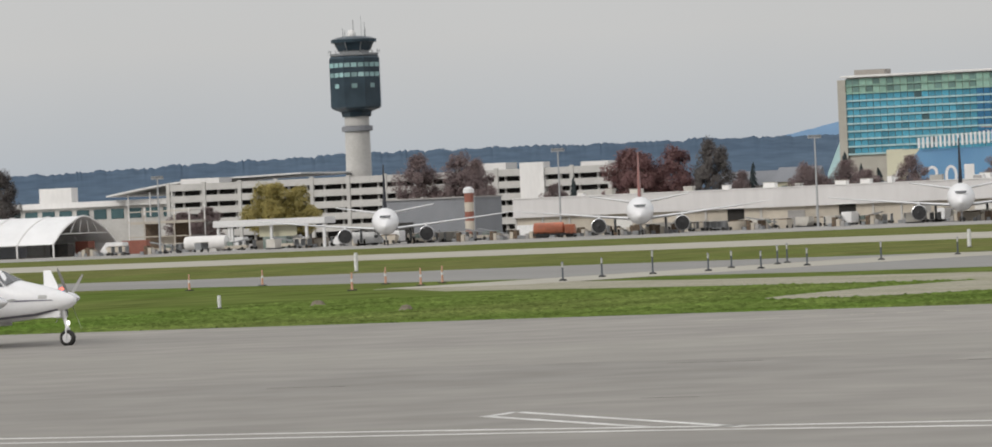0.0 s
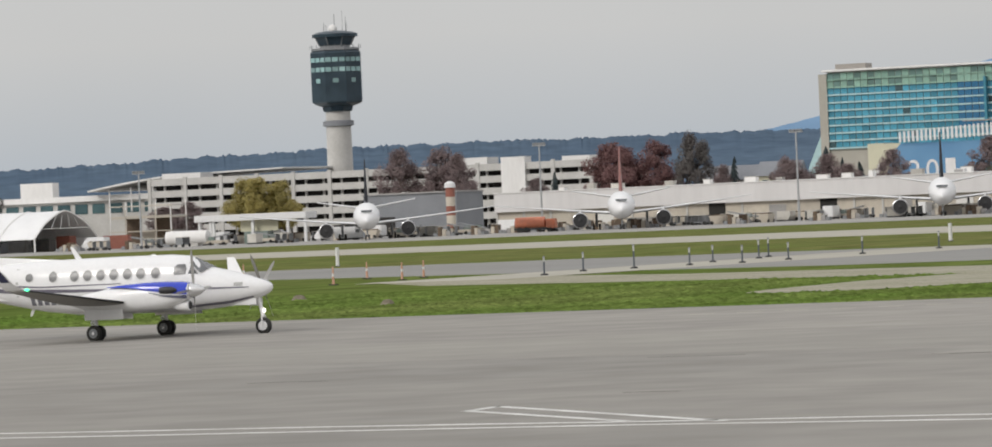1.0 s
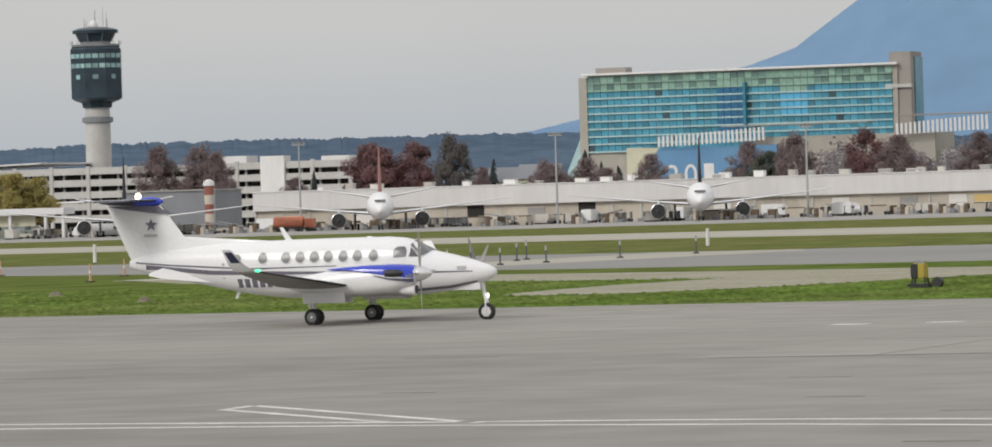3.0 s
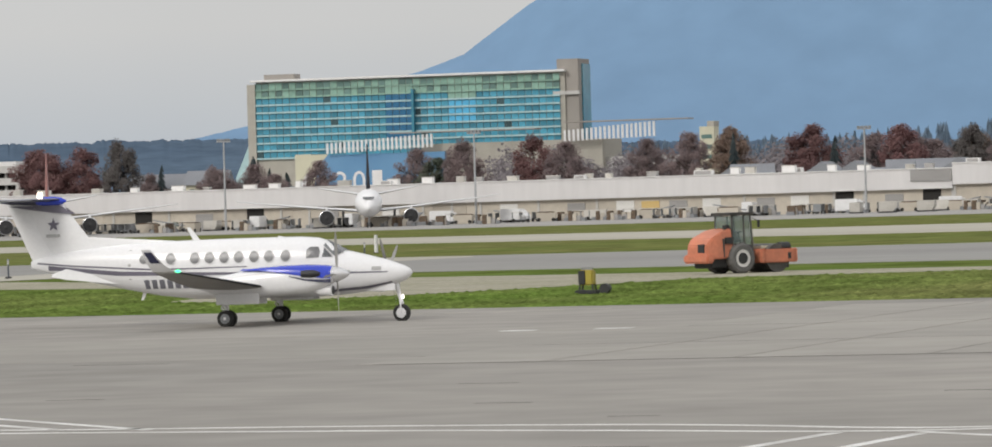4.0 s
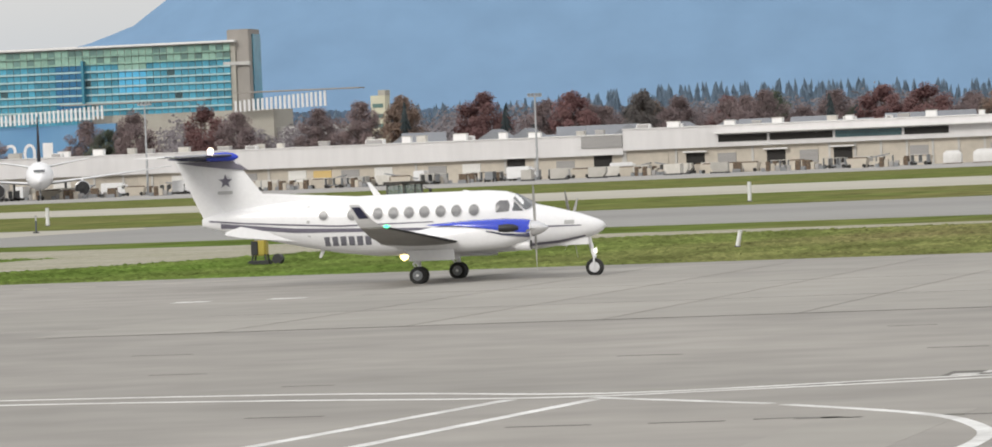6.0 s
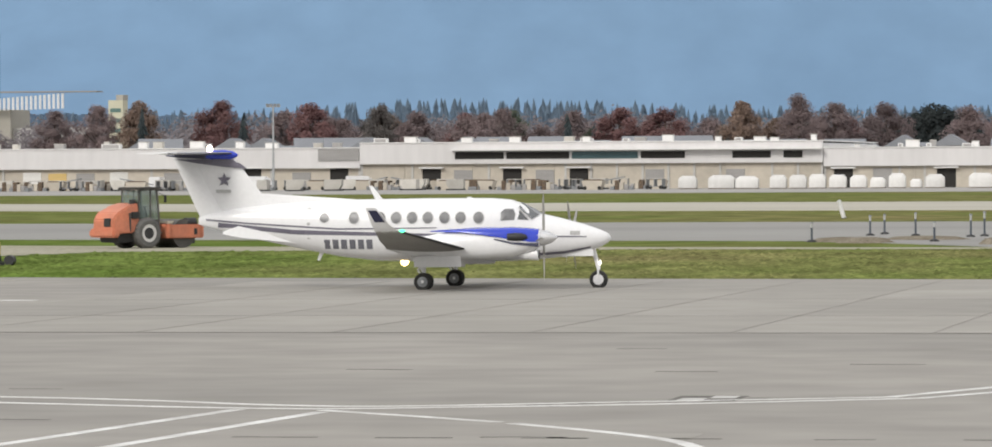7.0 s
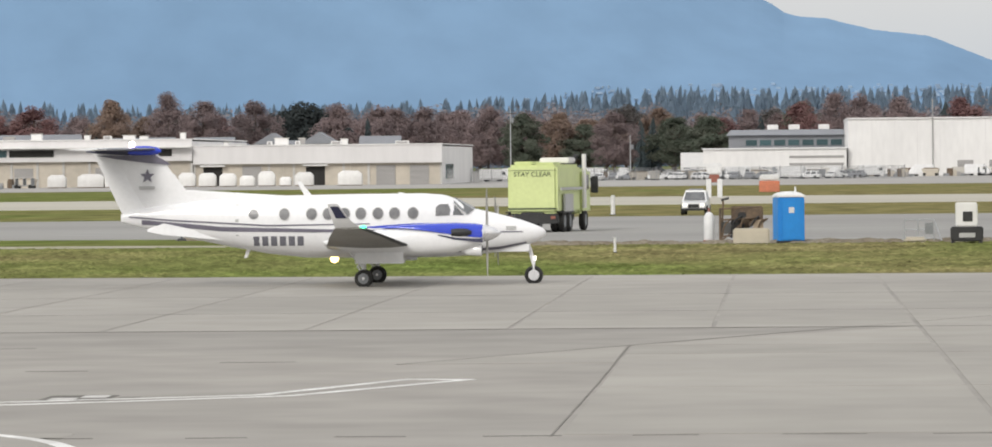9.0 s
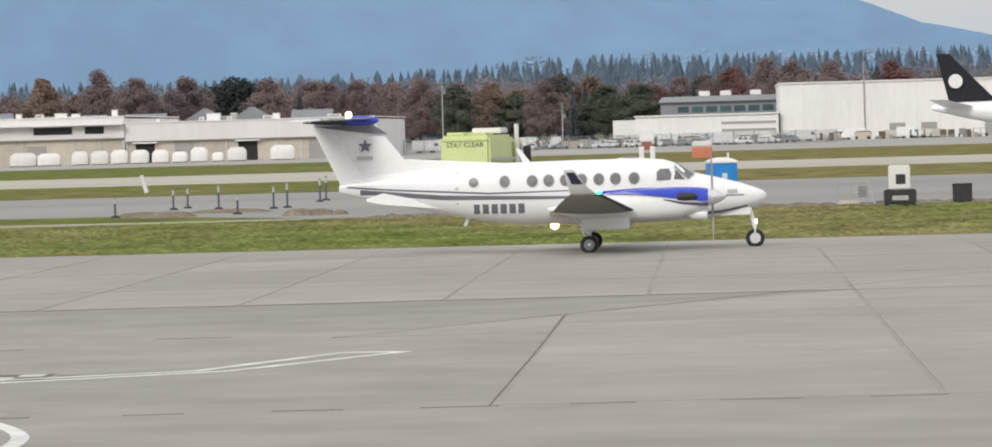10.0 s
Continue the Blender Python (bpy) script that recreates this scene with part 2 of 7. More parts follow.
def smooth_pts(pts, n=6):
    """Catmull-Rom through points."""
    P = [Vector(p) for p in pts]
    P = [2 * P[0] - P[1]] + P + [2 * P[-1] - P[-2]]
    out = []
    for i in range(1, len(P) - 2):
        for k in range(n):
            t = k / n
            a, b, c, d = P[i - 1:i + 3]
            out.append(tuple(0.5 * (2 * b + (c - a) * t + (2 * a - 5 * b + 4 * c - d) * t * t + (3 * b - a - 3 * c + d) * t ** 3)))
    return out + [tuple(P[-2])]


def finish(ob, material, smooth=False):
    ob.data.materials.append(material)
    if smooth:
        ob.data.polygons.foreach_set("use_smooth", [True] * len(ob.data.polygons))
        ob.data.set_sharp_from_angle(angle=radians(38))
    return ob


def mesh_of(name, bm):
    bmesh.ops.recalc_face_normals(bm, faces=bm.faces)
    me = bpy.data.meshes.new(name)
    bm.to_mesh(me)
    bm.free()
    return me


def part(name, bm, material, parent=None, label="", smooth=False, at=None):
    ob = finish(new(name, mesh_of(name, bm)), material, smooth)
    ob.parent = parent
    if at is not None:
        ob.matrix_basis = at
    if label:
        ob["label"] = label
    return ob


def shared(name, me, parent, at):
    ob = new(name, me)
    ob.parent, ob.matrix_basis = parent, at
    return ob


def thing(name, label, category, at, group="", kind=""):
    ob = tagged(new(name), label, category, group, kind)
    ob.empty_display_size = 0.2
    ob.matrix_basis = at
    return ob


def B():
    return bmesh.new()


# ---- ground ----
bm = B()
S_ = [(-5000, -400), (5000, -400), (5000, 5000), (-5000, 5000)]
bm.faces.new([bm.verts.new((x, y, 0)) for x, y in S_])
ground = tagged(part("ground", bm, M_GRASS), "mown green airfield grass with dry brownish patches", "ground", kind="structure")

road = part("road", plate(B(), [(-400, -60), (300, -60), (300, 138), (60, 162), (0, 167.5), (-14, 168.6), (-44, 172.5), (-92, 178), (-400, 210)], -0.3, 0.03), M_ASPHALT)
tagged(road, "worn grey asphalt and concrete taxiway apron", "pavement", kind="structure")
taxiway = part("taxiway", plate(B(), [(400, 240), (60, 236), (-18, 235), (-29, 258), (-58, 266), (-96, 275), (-156, 314), (-240, 350), (-600, 470),
                                      (-600, 560), (-182, 366), (-147, 364), (-110, 350), (-60, 347), (0, 349), (60, 349), (400, 352)], -0.3, 0.03), M_TAXI)
tagged(taxiway, "grey asphalt parallel taxiway between grass strips", "taxiway", kind="structure")
runway = part("runway", plate(B(), [(500, 470), (10, 446), (-36, 441), (-102, 446), (-150, 476), (-172, 486), (-258, 512), (-700, 660),
                                    (-700, 800), (-304, 606), (-204, 576), (-125, 546), (-45, 550), (11, 541), (500, 560)], -0.3, 0.03), M_RUNWAY)
tagged(runway, "pale weathered concrete runway strip", "runway", kind="structure")
apron = part("pavement", plate(B(), [(600, 770), (20, 785), (-60, 775), (-170, 750), (-330, 757), (-520, 800), (-1100, 900), (-1300, 2400), (900, 2400)], -0.3, 0.03), M_APRON)
tagged(apron, "far concrete cargo apron in front of the warehouses", "apron", kind="structure")
PATH_EDGE = [(-19, 232.6), (-17, 235.5), (-44, 240.5), (-57, 243), (-80, 252), (-100, 262), (-122, 284), (-124, 274), (-112, 255), (-96, 243), (-80, 233), (-68, 227), (-60, 228), (-54, 229.5), (-47, 231.5), (-36, 233)]
path_ = part("gravel_path", plate(B(), PATH_EDGE, -0.3, 0.025), M_GRAVEL)
tagged(path_, "narrow pale gravel service path through the grass", "path", kind="structure")
lane_ = part("pale_lane", plate(B(), [(-123, 270), (-113, 268), (-103, 340), (-106, 349), (-116, 349)], 0.02, 0.034), M_RUNWAY)
tagged(lane_, "pale concrete repair lane across the taxiway", "pavement", kind="structure")
PATCH_EDGE = smooth_pts([(-74.5, 205), (-73, 199), (-68, 198), (-64.5, 204), (-61.5, 214), (-59, 228), (-66, 232), (-73, 230), (-75, 218)], 4)
patch_ = part("gravel_patch", plate(B(), PATCH_EDGE, -0.3, 0.02), M_GRAVEL)
tagged(patch_, "bare gravel patch worn into the grass", "gravel", kind="structure")


band_ = part("paved_lane", plate(B(), [(-37.4, 119.5), (-37.4, 136.5), (-150, 150), (-150, 131)], 0.02, 0.0335), M_SLAB)
tagged(band_, "slightly paler paved lane along the apron", "pavement", kind="structure")


# ---- backdrop: hills and mountain ----
def ridge(name, profile, radius, material, label, rough, depth, step=0.02):
    """A ridge of land at an even range: (bearing in degrees, height) along its crest, sloping down to both sides."""
    bm = B()
    az = np.arange(profile[0][0], profile[-1][0], step)
    hs = np.interp(az, [p[0] for p in profile], [p[1] for p in profile])
    win = np.hanning(61) / np.hanning(61).sum()
    soft = np.convolve(np.pad(hs, 30, mode="edge"), win, mode="valid")
    rows = []
    for k, f in ((0, 0.0), (1, 0.34), (2, 0.6), (3, 0.8), (4, 1.0)):
        row = []
        for a, hh in zip(az, hs if k == 4 else soft):
            r = radius - depth * (1 - f)
            jag = (rough * noise.noise((a * 7, k * 3.1, 0)) * 0.6 + rough * noise.noise((a * 31, k * 1.7, 4)) * 0.35) * (k == 4) + rough * random.uniform(-0.22, 0.22) * (k == 4)
            row.append(bm.verts.new((r * math.sin(radians(a)), r * math.cos(radians(a)), max(hh * f + jag * (0.15 + 0.85 * f ** 4) if k else -2, -2))))
        rows.append(row)
    rows.append([bm.verts.new((v.co.x * 1.03, v.co.y * 1.03, -2)) for v in rows[-1]])
    for a, b in zip(rows, rows[1:]):
        for i in range(len(a) - 1):
            bm.faces.new((a[i], a[i + 1], b[i + 1], b[i]))
    return tagged(part(name, bm, material, smooth=True), label, "backdrop", kind="structure")


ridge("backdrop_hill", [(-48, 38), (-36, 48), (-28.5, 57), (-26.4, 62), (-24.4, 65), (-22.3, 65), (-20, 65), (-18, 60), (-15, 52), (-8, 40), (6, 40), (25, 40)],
      4400, M_HILL, "low wooded ridge on the horizon, tinted blue for haze", 3.2, 500)
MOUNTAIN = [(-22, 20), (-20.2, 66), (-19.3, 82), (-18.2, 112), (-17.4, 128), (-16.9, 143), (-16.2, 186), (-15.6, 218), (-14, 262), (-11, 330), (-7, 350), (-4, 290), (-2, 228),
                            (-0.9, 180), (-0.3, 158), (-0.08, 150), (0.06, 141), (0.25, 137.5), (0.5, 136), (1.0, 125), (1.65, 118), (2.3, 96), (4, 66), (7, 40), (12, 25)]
ridge("backdrop_mountain", MOUNTAIN, 4850, M_MOUNT, "tall mountain slope, coloured pale blue for haze", 0.8, 350)


# ---- taxiing twin-propeller aircraft; local x runs forward, the nose wheel stands on the origin ----
TAXI_Y = 157.28
TAXI = (
    (0, -83.24),
    (0.5, -79.18),
    (1, -75.12),
    (1.5, -70.78),
    (2, -66.70),
    (3.5, -54.27),
    (4, -50.10),
    (4.5, -45.91),
    (5, -41.68),
    (6.5, -29.01),
    (7, -24.75),
    (7.5, -20.46),
    (8, -16.16),
    (8.5, -11.85),
    (9, -7.48),
    (9.5, -3.13),
    (10, 1.20),
)
SECT = ((0.38, 1.52, 1.60, 0.04), (0.30, 1.42, 1.70, 0.15), (0.12, 1.31, 1.79, 0.27), (-0.42, 1.13, 1.98, 0.46), (-1.1, 0.99, 2.16, 0.60), (-1.75, 0.92, 2.31, 0.68),
        (-2.05, 0.90, 2.44, 0.70), (-2.36, 0.88, 2.63, 0.72), (-2.7, 0.86, 2.74, 0.74), (-3.3, 0.85, 2.79, 0.755), (-5.2, 0.85, 2.79, 0.76), (-6.9, 0.87, 2.77, 0.755), (-8.1, 1.01, 2.75, 0.70),
        (-9.1, 1.20, 2.70, 0.59), (-10.2, 1.43, 2.62, 0.45), (-11.3, 1.67, 2.49, 0.29), (-12.1, 1.86, 2.36, 0.16), (-12.55, 1.99, 2.22, 0.05))
XS = [s[0] for s in SECT][::-1]


def section(x):
    return [float(np.interp(x, XS, [s[k] for s in SECT][::-1])) for k in (1, 2, 3)]


def skin_y(x, z):
    """Half width of the fuselage at a station and height."""
    lo, hi, w = section(x)
    u = min(abs((z - (lo + hi) / 2) / ((hi - lo) / 2)), 0.999)
    return w * (1 - u ** 2.3) ** (1 / 2.3)


def on_skin(bm, outline_xz, side, lift=0.012):
    """A patch that follows the fuselage side, from an outline in (x, z)."""
    cx, cz = (sum(p[k] for p in outline_xz) / len(outline_xz) for k in (0, 1))
    at = lambda x, z: bm.verts.new((x, side * (skin_y(x, z) + lift), z))
    rings = [[at(cx + f * (x - cx), cz + f * (z - cz)) for x, z in outline_xz] for f in (1.0, 0.7, 0.35)]
    mid, n = at(cx, cz), len(outline_xz)
    for i in range(n):
        j = (i + 1) % n
        bm.faces.new((rings[0][i], rings[0][j], rings[1][j], rings[1][i]))
        bm.faces.new((rings[1][i], rings[1][j], rings[2][j], rings[2][i]))
        bm.faces.new((rings[2][i], rings[2][j], mid))
    return bm


def band_on_skin(bm, top, bottom, side, lift, n=40):
    """A stripe along the side between two curves of (x, z)."""
    x0, x1 = top[0][0], top[-1][0]
    last = None
    for i in range(n + 1):
        x = x0 + (x1 - x0) * i / n
        zt, zb = (float(np.interp(-x, [-p[0] for p in c], [p[1] for p in c])) for c in (top, bottom))
        cur = [bm.verts.new((x, side * (skin_y(x, z) + lift), z)) for z in (zt, (zt + zb) / 2, zb)]
        if last:
            bm.faces.new((last[0], cur[0], cur[1], last[1]))
            bm.faces.new((last[1], cur[1], cur[2], last[2]))
        last = cur
    return bm


def foil(bm, stations, axis="y", n=14, thick=0.13):
    """A wing or fin: stations (along, leading x, trailing x, offset). axis y: offset is z; axis z: offset is y."""
    rings = []
    for s, le, te, off in stations:
        c = le - te
        ring = []
        for i in range(n):
            a = 2 * math.pi * i / n
            u = 0.5 - 0.5 * math.cos(a)
            t = thick * c * (1.45 * math.sqrt(max(u, 0)) - 0.6 * u - 0.85 * u * u) * 0.5 * (1 if a < math.pi else -1)
            x = le - u * c
            ring.append((x, s, off + t) if axis == "y" else (x, off + t, s))
        rings.append(ring)
    return loft(bm, rings)


def star(bm, x, z, y, r):
    for s in (y,):
        pts = []
        for i in range(10):
            a, q = math.pi / 2 + math.pi * i / 5, r if i % 2 == 0 else r * 0.42
            pts.append(bm.verts.new((x + q * math.cos(a), s, z + q * math.sin(a))))
        c = bm.verts.new((x, s, z))
        for i in range(10):
            bm.faces.new((c, pts[i], pts[(i + 1) % 10]))
    return bm


def fin_y(z):
    return 0.085 - 0.02 * (z - 2.4)


def build_aircraft():
    ac = thing("propeller_airplane", "white twin-engine turboprop airplane with blue stripes taxiing on the apron", "airplane", pose(TAXI[0][1], TAXI_Y, 0))
    bm, N = B(), 32
    rings = []
    for x in sorted({*XS, *np.linspace(-10.2, -2.7, 16).tolist(), *np.linspace(-2.3, 0.2, 9).tolist()}):
        lo, hi, w = section(x)
        zc, hz = (lo + hi) / 2, (hi - lo) / 2
        ring = []
        for i in range(N):
            a = 2 * math.pi * i / N
            c, s = math.cos(a), math.sin(a)
            ring.append((x, w * math.copysign(abs(c) ** (2 / 2.3), c), zc + hz * math.copysign(abs(s) ** (2 / 2.3), s)))
        rings.append(ring)
    fus = part("fuselage", loft(bm, rings), M_WHITE, ac, "glossy white fuselage", True)
    # dorsal fairing, fin and rudder
    part("dorsal_fairing", foil(B(), [(2.45, -6.2, -11.6, 0), (2.75, -7.4, -11.6, 0), (2.95, -10.4, -11.7, 0)], "z", thick=0.03), M_WHITE, ac, smooth=True)
    part("fin", foil(B(), [(2.2, -10.0, -11.75, 0), (2.95, -10.55, -12.25, 0), (4.1, -11.45, -12.85, 0)], "z", thick=0.10), M_WHITE, ac, smooth=True)
    part("rudder", foil(B(), [(2.16, -11.66, -12.48, 0), (2.95, -12.14, -12.85, 0), (4.08, -12.72, -13.38, 0)], "z", thick=0.12), M_WHITE, ac, smooth=True)
    cap = B()
    for s in (-1, 1):
        f = [cap.verts.new((x, s * (0.115 + 0.0 * z), z)) for x, z in ((-11.02, 3.72), (-11.45, 4.02), (-13.3, 4.02), (-12.6, 3.90), (-11.7, 3.78))]
        cap.faces.new(f)
    part("fin_cap_stripe", cap, M_SILVER, ac)
    for s in (-1, 1):
        part("star_emblem", star(B(), -11.72, 3.38, s * 0.10, 0.23), M_SILVER, ac, "dark grey star")
        part("emblem_bar", box(B(), -11.98, -11.5, s * 0.098 - 0.004, s * 0.098 + 0.004, 2.98, 3.08), M_UNDER, ac)
    # T-tail
    tail = part("tailplane", foil(B(), [(-2.8, -12.75, -13.65, 4.2), (-1.2, -12.0, -13.5, 4.2), (0, -11.45, -13.35, 4.2), (1.2, -12.0, -13.5, 4.2), (2.8, -12.75, -13.65, 4.2)], thick=0.11), M_NAVY, ac, "dark navy tailplane on top of the fin", True)
    part("tail_bullet", lathe(B(), [(-13.6, 0.02), (-13.2, 0.07), (-12.3, 0.12)], 10, "x", (0, 0, 4.14)), M_NAVY, tail, "dark bullet fairing", True)
    part("bullet_nose", lathe(B(), [(-12.3, 0.12), (-12.0, 0.155), (-11.7, 0.16), (-11.45, 0.12), (-11.3, 0.03)], 12, "x", (0, 0, 4.15)), M_BLUE, tail, "royal blue bullet nose", True)
    for s in (-1, 1):
        part("tailplane_tip", foil(B(), sorted([(s * 2.55, -12.62, -13.7, 4.2), (s * 2.95, -12.95, -13.85, 4.2)]), thick=0.13), M_WHITE, tail, "white tip", True)
        part("deicing_boot", foil(B(), sorted([(s * 0.1, -11.46, -12.0, 4.205), (s * 1.1, -11.92, -12.3, 4.205)]), thick=0.30), M_NAVY, tail, "navy leading edge", True)
        part("ventral_strake", loft(B(), [[(-8.6, s * 0.30, 1.38), (-8.6, s * 0.34, 1.38), (-8.6, s * 0.34, 1.34), (-8.6, s * 0.30, 1.34)],
                                          [(-11.2, s * 0.36, 1.95), (-11.2, s * 0.42, 1.95), (-11.2, s * 0.46, 1.60), (-11.2, s * 0.42, 1.60)],
                                          [(-11.7, s * 0.36, 1.78), (-11.7, s * 0.40, 1.78), (-11.7, s * 0.44, 1.70), (-11.7, s * 0.42, 1.70)]]), M_WHITE, ac)
    part("beacon", lathe(B(), [(0, 0.08), (0.07, 0.10), (0.14, 0.08), (0.18, 0.03)], 10, "z", (-12.2, 0, 4.27)), M_BEACON, tail, "lit anti-collision beacon", True)
    # glazing
    for s in (-1, 1):
        for x in (-8.44, -7.50, -6.67, -6.17, -5.67, -5.18, -4.66, -4.16, -3.60):
            rx, rz = (0.158, 0.172) if x > -8 else (0.15, 0.135)
            if x < -7:
                rx *= 0.95
            ell = lambda k: [(x + k * rx * math.cos(2 * math.pi * i / 18), 2.195 + k * rz * math.sin(2 * math.pi * i / 18)) for i in range(18)]
            win = part("cabin_window", on_skin(B(), ell(1.0), s, 0.016), M_CABIN, ac)
            fr, a, b = B(), ell(1.12), ell(0.98)
            va, vb = ([fr.verts.new((px, s * (skin_y(px, pz) + 0.022), pz)) for px, pz in q] for q in (a, b))
            for i in range(18):
                fr.faces.new((va[i], va[(i + 1) % 18], vb[(i + 1) % 18], vb[i]))
            part("window_frame", fr, M_UNDER, win)
        part("cockpit_side_window", on_skin(B(), [(-2.92, 2.10), (-2.50, 2.12), (-2.47, 2.30), (-2.55, 2.46), (-2.80, 2.46), (-2.92, 2.36)], s, 0.016), M_CABIN, ac)
        part("cockpit_quarter_window", on_skin(B(), [(-2.40, 2.13), (-2.06, 2.12), (-2.36, 2.42)], s, 0.016), M_GLASS, ac)
        w = B()
        w.faces.new([w.verts.new(p) for p in ((-1.76, s * 0.03, 2.345), (-1.80, s * 0.42, 2.28), (-1.98, s * 0.66, 2.16), (-2.37, s * 0.56, 2.50), (-2.38, s * 0.03, 2.665))])
        part("windshield", w, M_GLASS, ac, "dark wrap-round windshield")
        # stripes
        part("blue_stripe", band_on_skin(B(), [(-2.6, 1.86), (-3.1, 1.90), (-3.8, 1.88), (-5.1, 1.79)], [(-2.6, 1.62), (-3.1, 1.66), (-3.8, 1.73), (-5.1, 1.77)], s, 0.010), M_BLUE, ac)
        part("upper_pinstripe", band_on_skin(B(), [(-4.9, 1.90), (-8.0, 1.88), (-11.0, 2.06), (-12.3, 2.17)], [(-4.9, 1.87), (-8.0, 1.83), (-11.0, 2.01), (-12.3, 2.12)], s, 0.011), M_SILVER, ac)
        part("lower_stripe", band_on_skin(B(), [(-3.0, 1.66), (-6.5, 1.74), (-9.4, 1.83), (-11.9, 2.06)], [(-3.0, 1.64), (-6.5, 1.64), (-9.4, 1.69), (-11.6, 1.90)], s, 0.011), M_SILVER, ac)
        part("nose_stripe", band_on_skin(B(), [(-0.3, 1.62), (-1.9, 1.64)], [(-0.3, 1.59), (-1.9, 1.58)], s, 0.011, 12), M_SILVER, ac)
        part("nose_door_plate", on_skin(B(), [(-0.80, 1.66), (-0.50, 1.66), (-0.50, 1.78), (-0.80, 1.78)], s, 0.012), M_UNDER, ac)
        part("nose_belly_band", band_on_skin(B(), [(-0.2, 1.30), (-1.0, 1.16), (-2.4, 1.06)], [(-0.2, 1.25), (-1.0, 1.08), (-2.4, 0.98)], s, 0.011, 16), M_SILVER, ac)
        for i, x in enumerate((-8.46, -8.19, -7.92, -7.65, -7.38, -7.11)):
            part("registration_bar", on_skin(B(), [(x, 1.24), (x + 0.19, 1.24), (x + 0.19, 1.53), (x, 1.53)], s, 0.014), M_REG, ac)
    part("door_outline", band_on_skin(B(), [(-8.9, 2.50), (-9.0, 2.50)], [(-8.9, 1.55), (-9.0, 1.55)], -1, 0.006, 2), M_UNDER, ac)
    for x, hgt in ((-6.95, 0.42), (-3.9, 0.06)):
        part("antenna", loft(B(), [[(x, -0.02, 2.74), (x + 0.24, 0, 2.74), (x, 0.02, 2.74)], [(x - 0.22, -0.01, 2.76 + hgt), (x - 0.10, 0, 2.76 + hgt), (x - 0.22, 0.01, 2.76 + hgt)]]), M_WHITE, ac)
    # wings, engines, gear
    part("wing_centre", foil(B(), [(-3.0, -3.6, -6.1, 1.28), (0, -3.55, -6.2, 1.10), (3.0, -3.6, -6.1, 1.28)], thick=0.15), M_UNDER, ac, smooth=True)
    for s in (-1, 1):
        wing = part("wing", foil(B(), sorted([(s * 2.95, -3.62, -6.02, 1.27), (s * 5.6, -4.05, -5.72, 1.56), (s * 8.2, -4.5, -5.32, 1.86)]), thick=0.14), M_WING, ac, "grey wing with black leading edge", True)
        part("deicing_boot", foil(B(), sorted([(s * 3.1, -3.60, -3.98, 1.285), (s * 8.05, -4.45, -4.70, 1.84)]), thick=0.42), M_BOOT, wing, "black rubber leading edge", True)
        part("winglet", loft(B(), [[(-4.6, s * 8.15, 1.85), (-5.0, s * 8.20, 1.88), (-5.32, s * 8.17, 1.85), (-5.0, s * 8.14, 1.82)],
                                   [(-4.85, s * 8.5, 2.08), (-5.1, s * 8.53, 2.08), (-5.38, s * 8.51, 2.08), (-5.1, s * 8.48, 2.06)],
                                   [(-5.2, s * 8.72, 2.56), (-5.32, s * 8.74, 2.56), (-5.5, s * 8.73, 2.56), (-5.32, s * 8.71, 2.56)]]), M_WHITE, wing, "white upswept winglet", True)
        part("winglet_emblem", loft(B(), [[(-4.96, s * 8.56 - 0.02, 2.14), (-5.26, s * 8.56 - 0.02, 2.14), (-5.26, s * 8.56 + 0.02, 2.14), (-4.96, s * 8.56 + 0.02, 2.14)],
                                          [(-5.18, s * 8.71 - 0.02, 2.48), (-5.42, s * 8.71 - 0.02, 2.48), (-5.42, s * 8.71 + 0.02, 2.48), (-5.18, s * 8.71 + 0.02, 2.48)]]), M_NAVY, wing)
        part("position_light", lathe(B(), [(-0.10, 0.02), (0, 0.055), (0.08, 0.02)], 8, "x", (-4.5, s * 8.22, 1.88)), M_NAVGREEN if s < 0 else M_NAVRED, wing, "lit green lamp" if s < 0 else "lit red lamp", True)
        # nacelle
        rings = []
        for x, lo, hi, w in ((-1.36, 1.34, 1.84, 0.30), (-1.60, 1.20, 1.88, 0.38), (-2.2, 1.02, 1.91, 0.44), (-3.2, 0.94, 1.89, 0.46), (-4.4, 0.92, 1.75, 0.44), (-5.2, 1.02, 1.60, 0.34), (-5.8, 1.20, 1.46, 0.17), (-6.15, 1.32, 1.40, 0.04)):
            zc, hz = (lo + hi) / 2, (hi - lo) / 2
            rings.append([(x, s * 2.62 + w * math.copysign(abs(math.cos(a)) ** 0.8, math.cos(a)), zc + hz * math.copysign(abs(math.sin(a)) ** 0.8, math.sin(a))) for a in [2 * math.pi * i / 20 for i in range(20)]])
        nac = part("engine_nacelle", loft(B(), rings), M_WHITE, ac, "white engine nacelle with blue top", True)
        hood = []
        for x, lo, hi, w in ((-1.38, 1.48, 1.855, 0.315), (-1.60, 1.48, 1.895, 0.395), (-2.2, 1.56, 1.925, 0.455), (-3.0, 1.68, 1.91, 0.475), (-3.7, 1.77, 1.87, 0.42), (-4.4, 1.775, 1.80, 0.2)):
            hood.append([(x, s * 2.62 + w * math.copysign(abs(math.cos(a)) ** 0.7, math.cos(a)), lo + (hi - lo) * abs(math.sin(a)) ** 0.7) for a in [math.pi * i / 12 for i in range(13)]])
        part("blue_cowl_paint", loft(B(), hood, False, False), M_BLUE, nac, "royal blue cowl top", True)
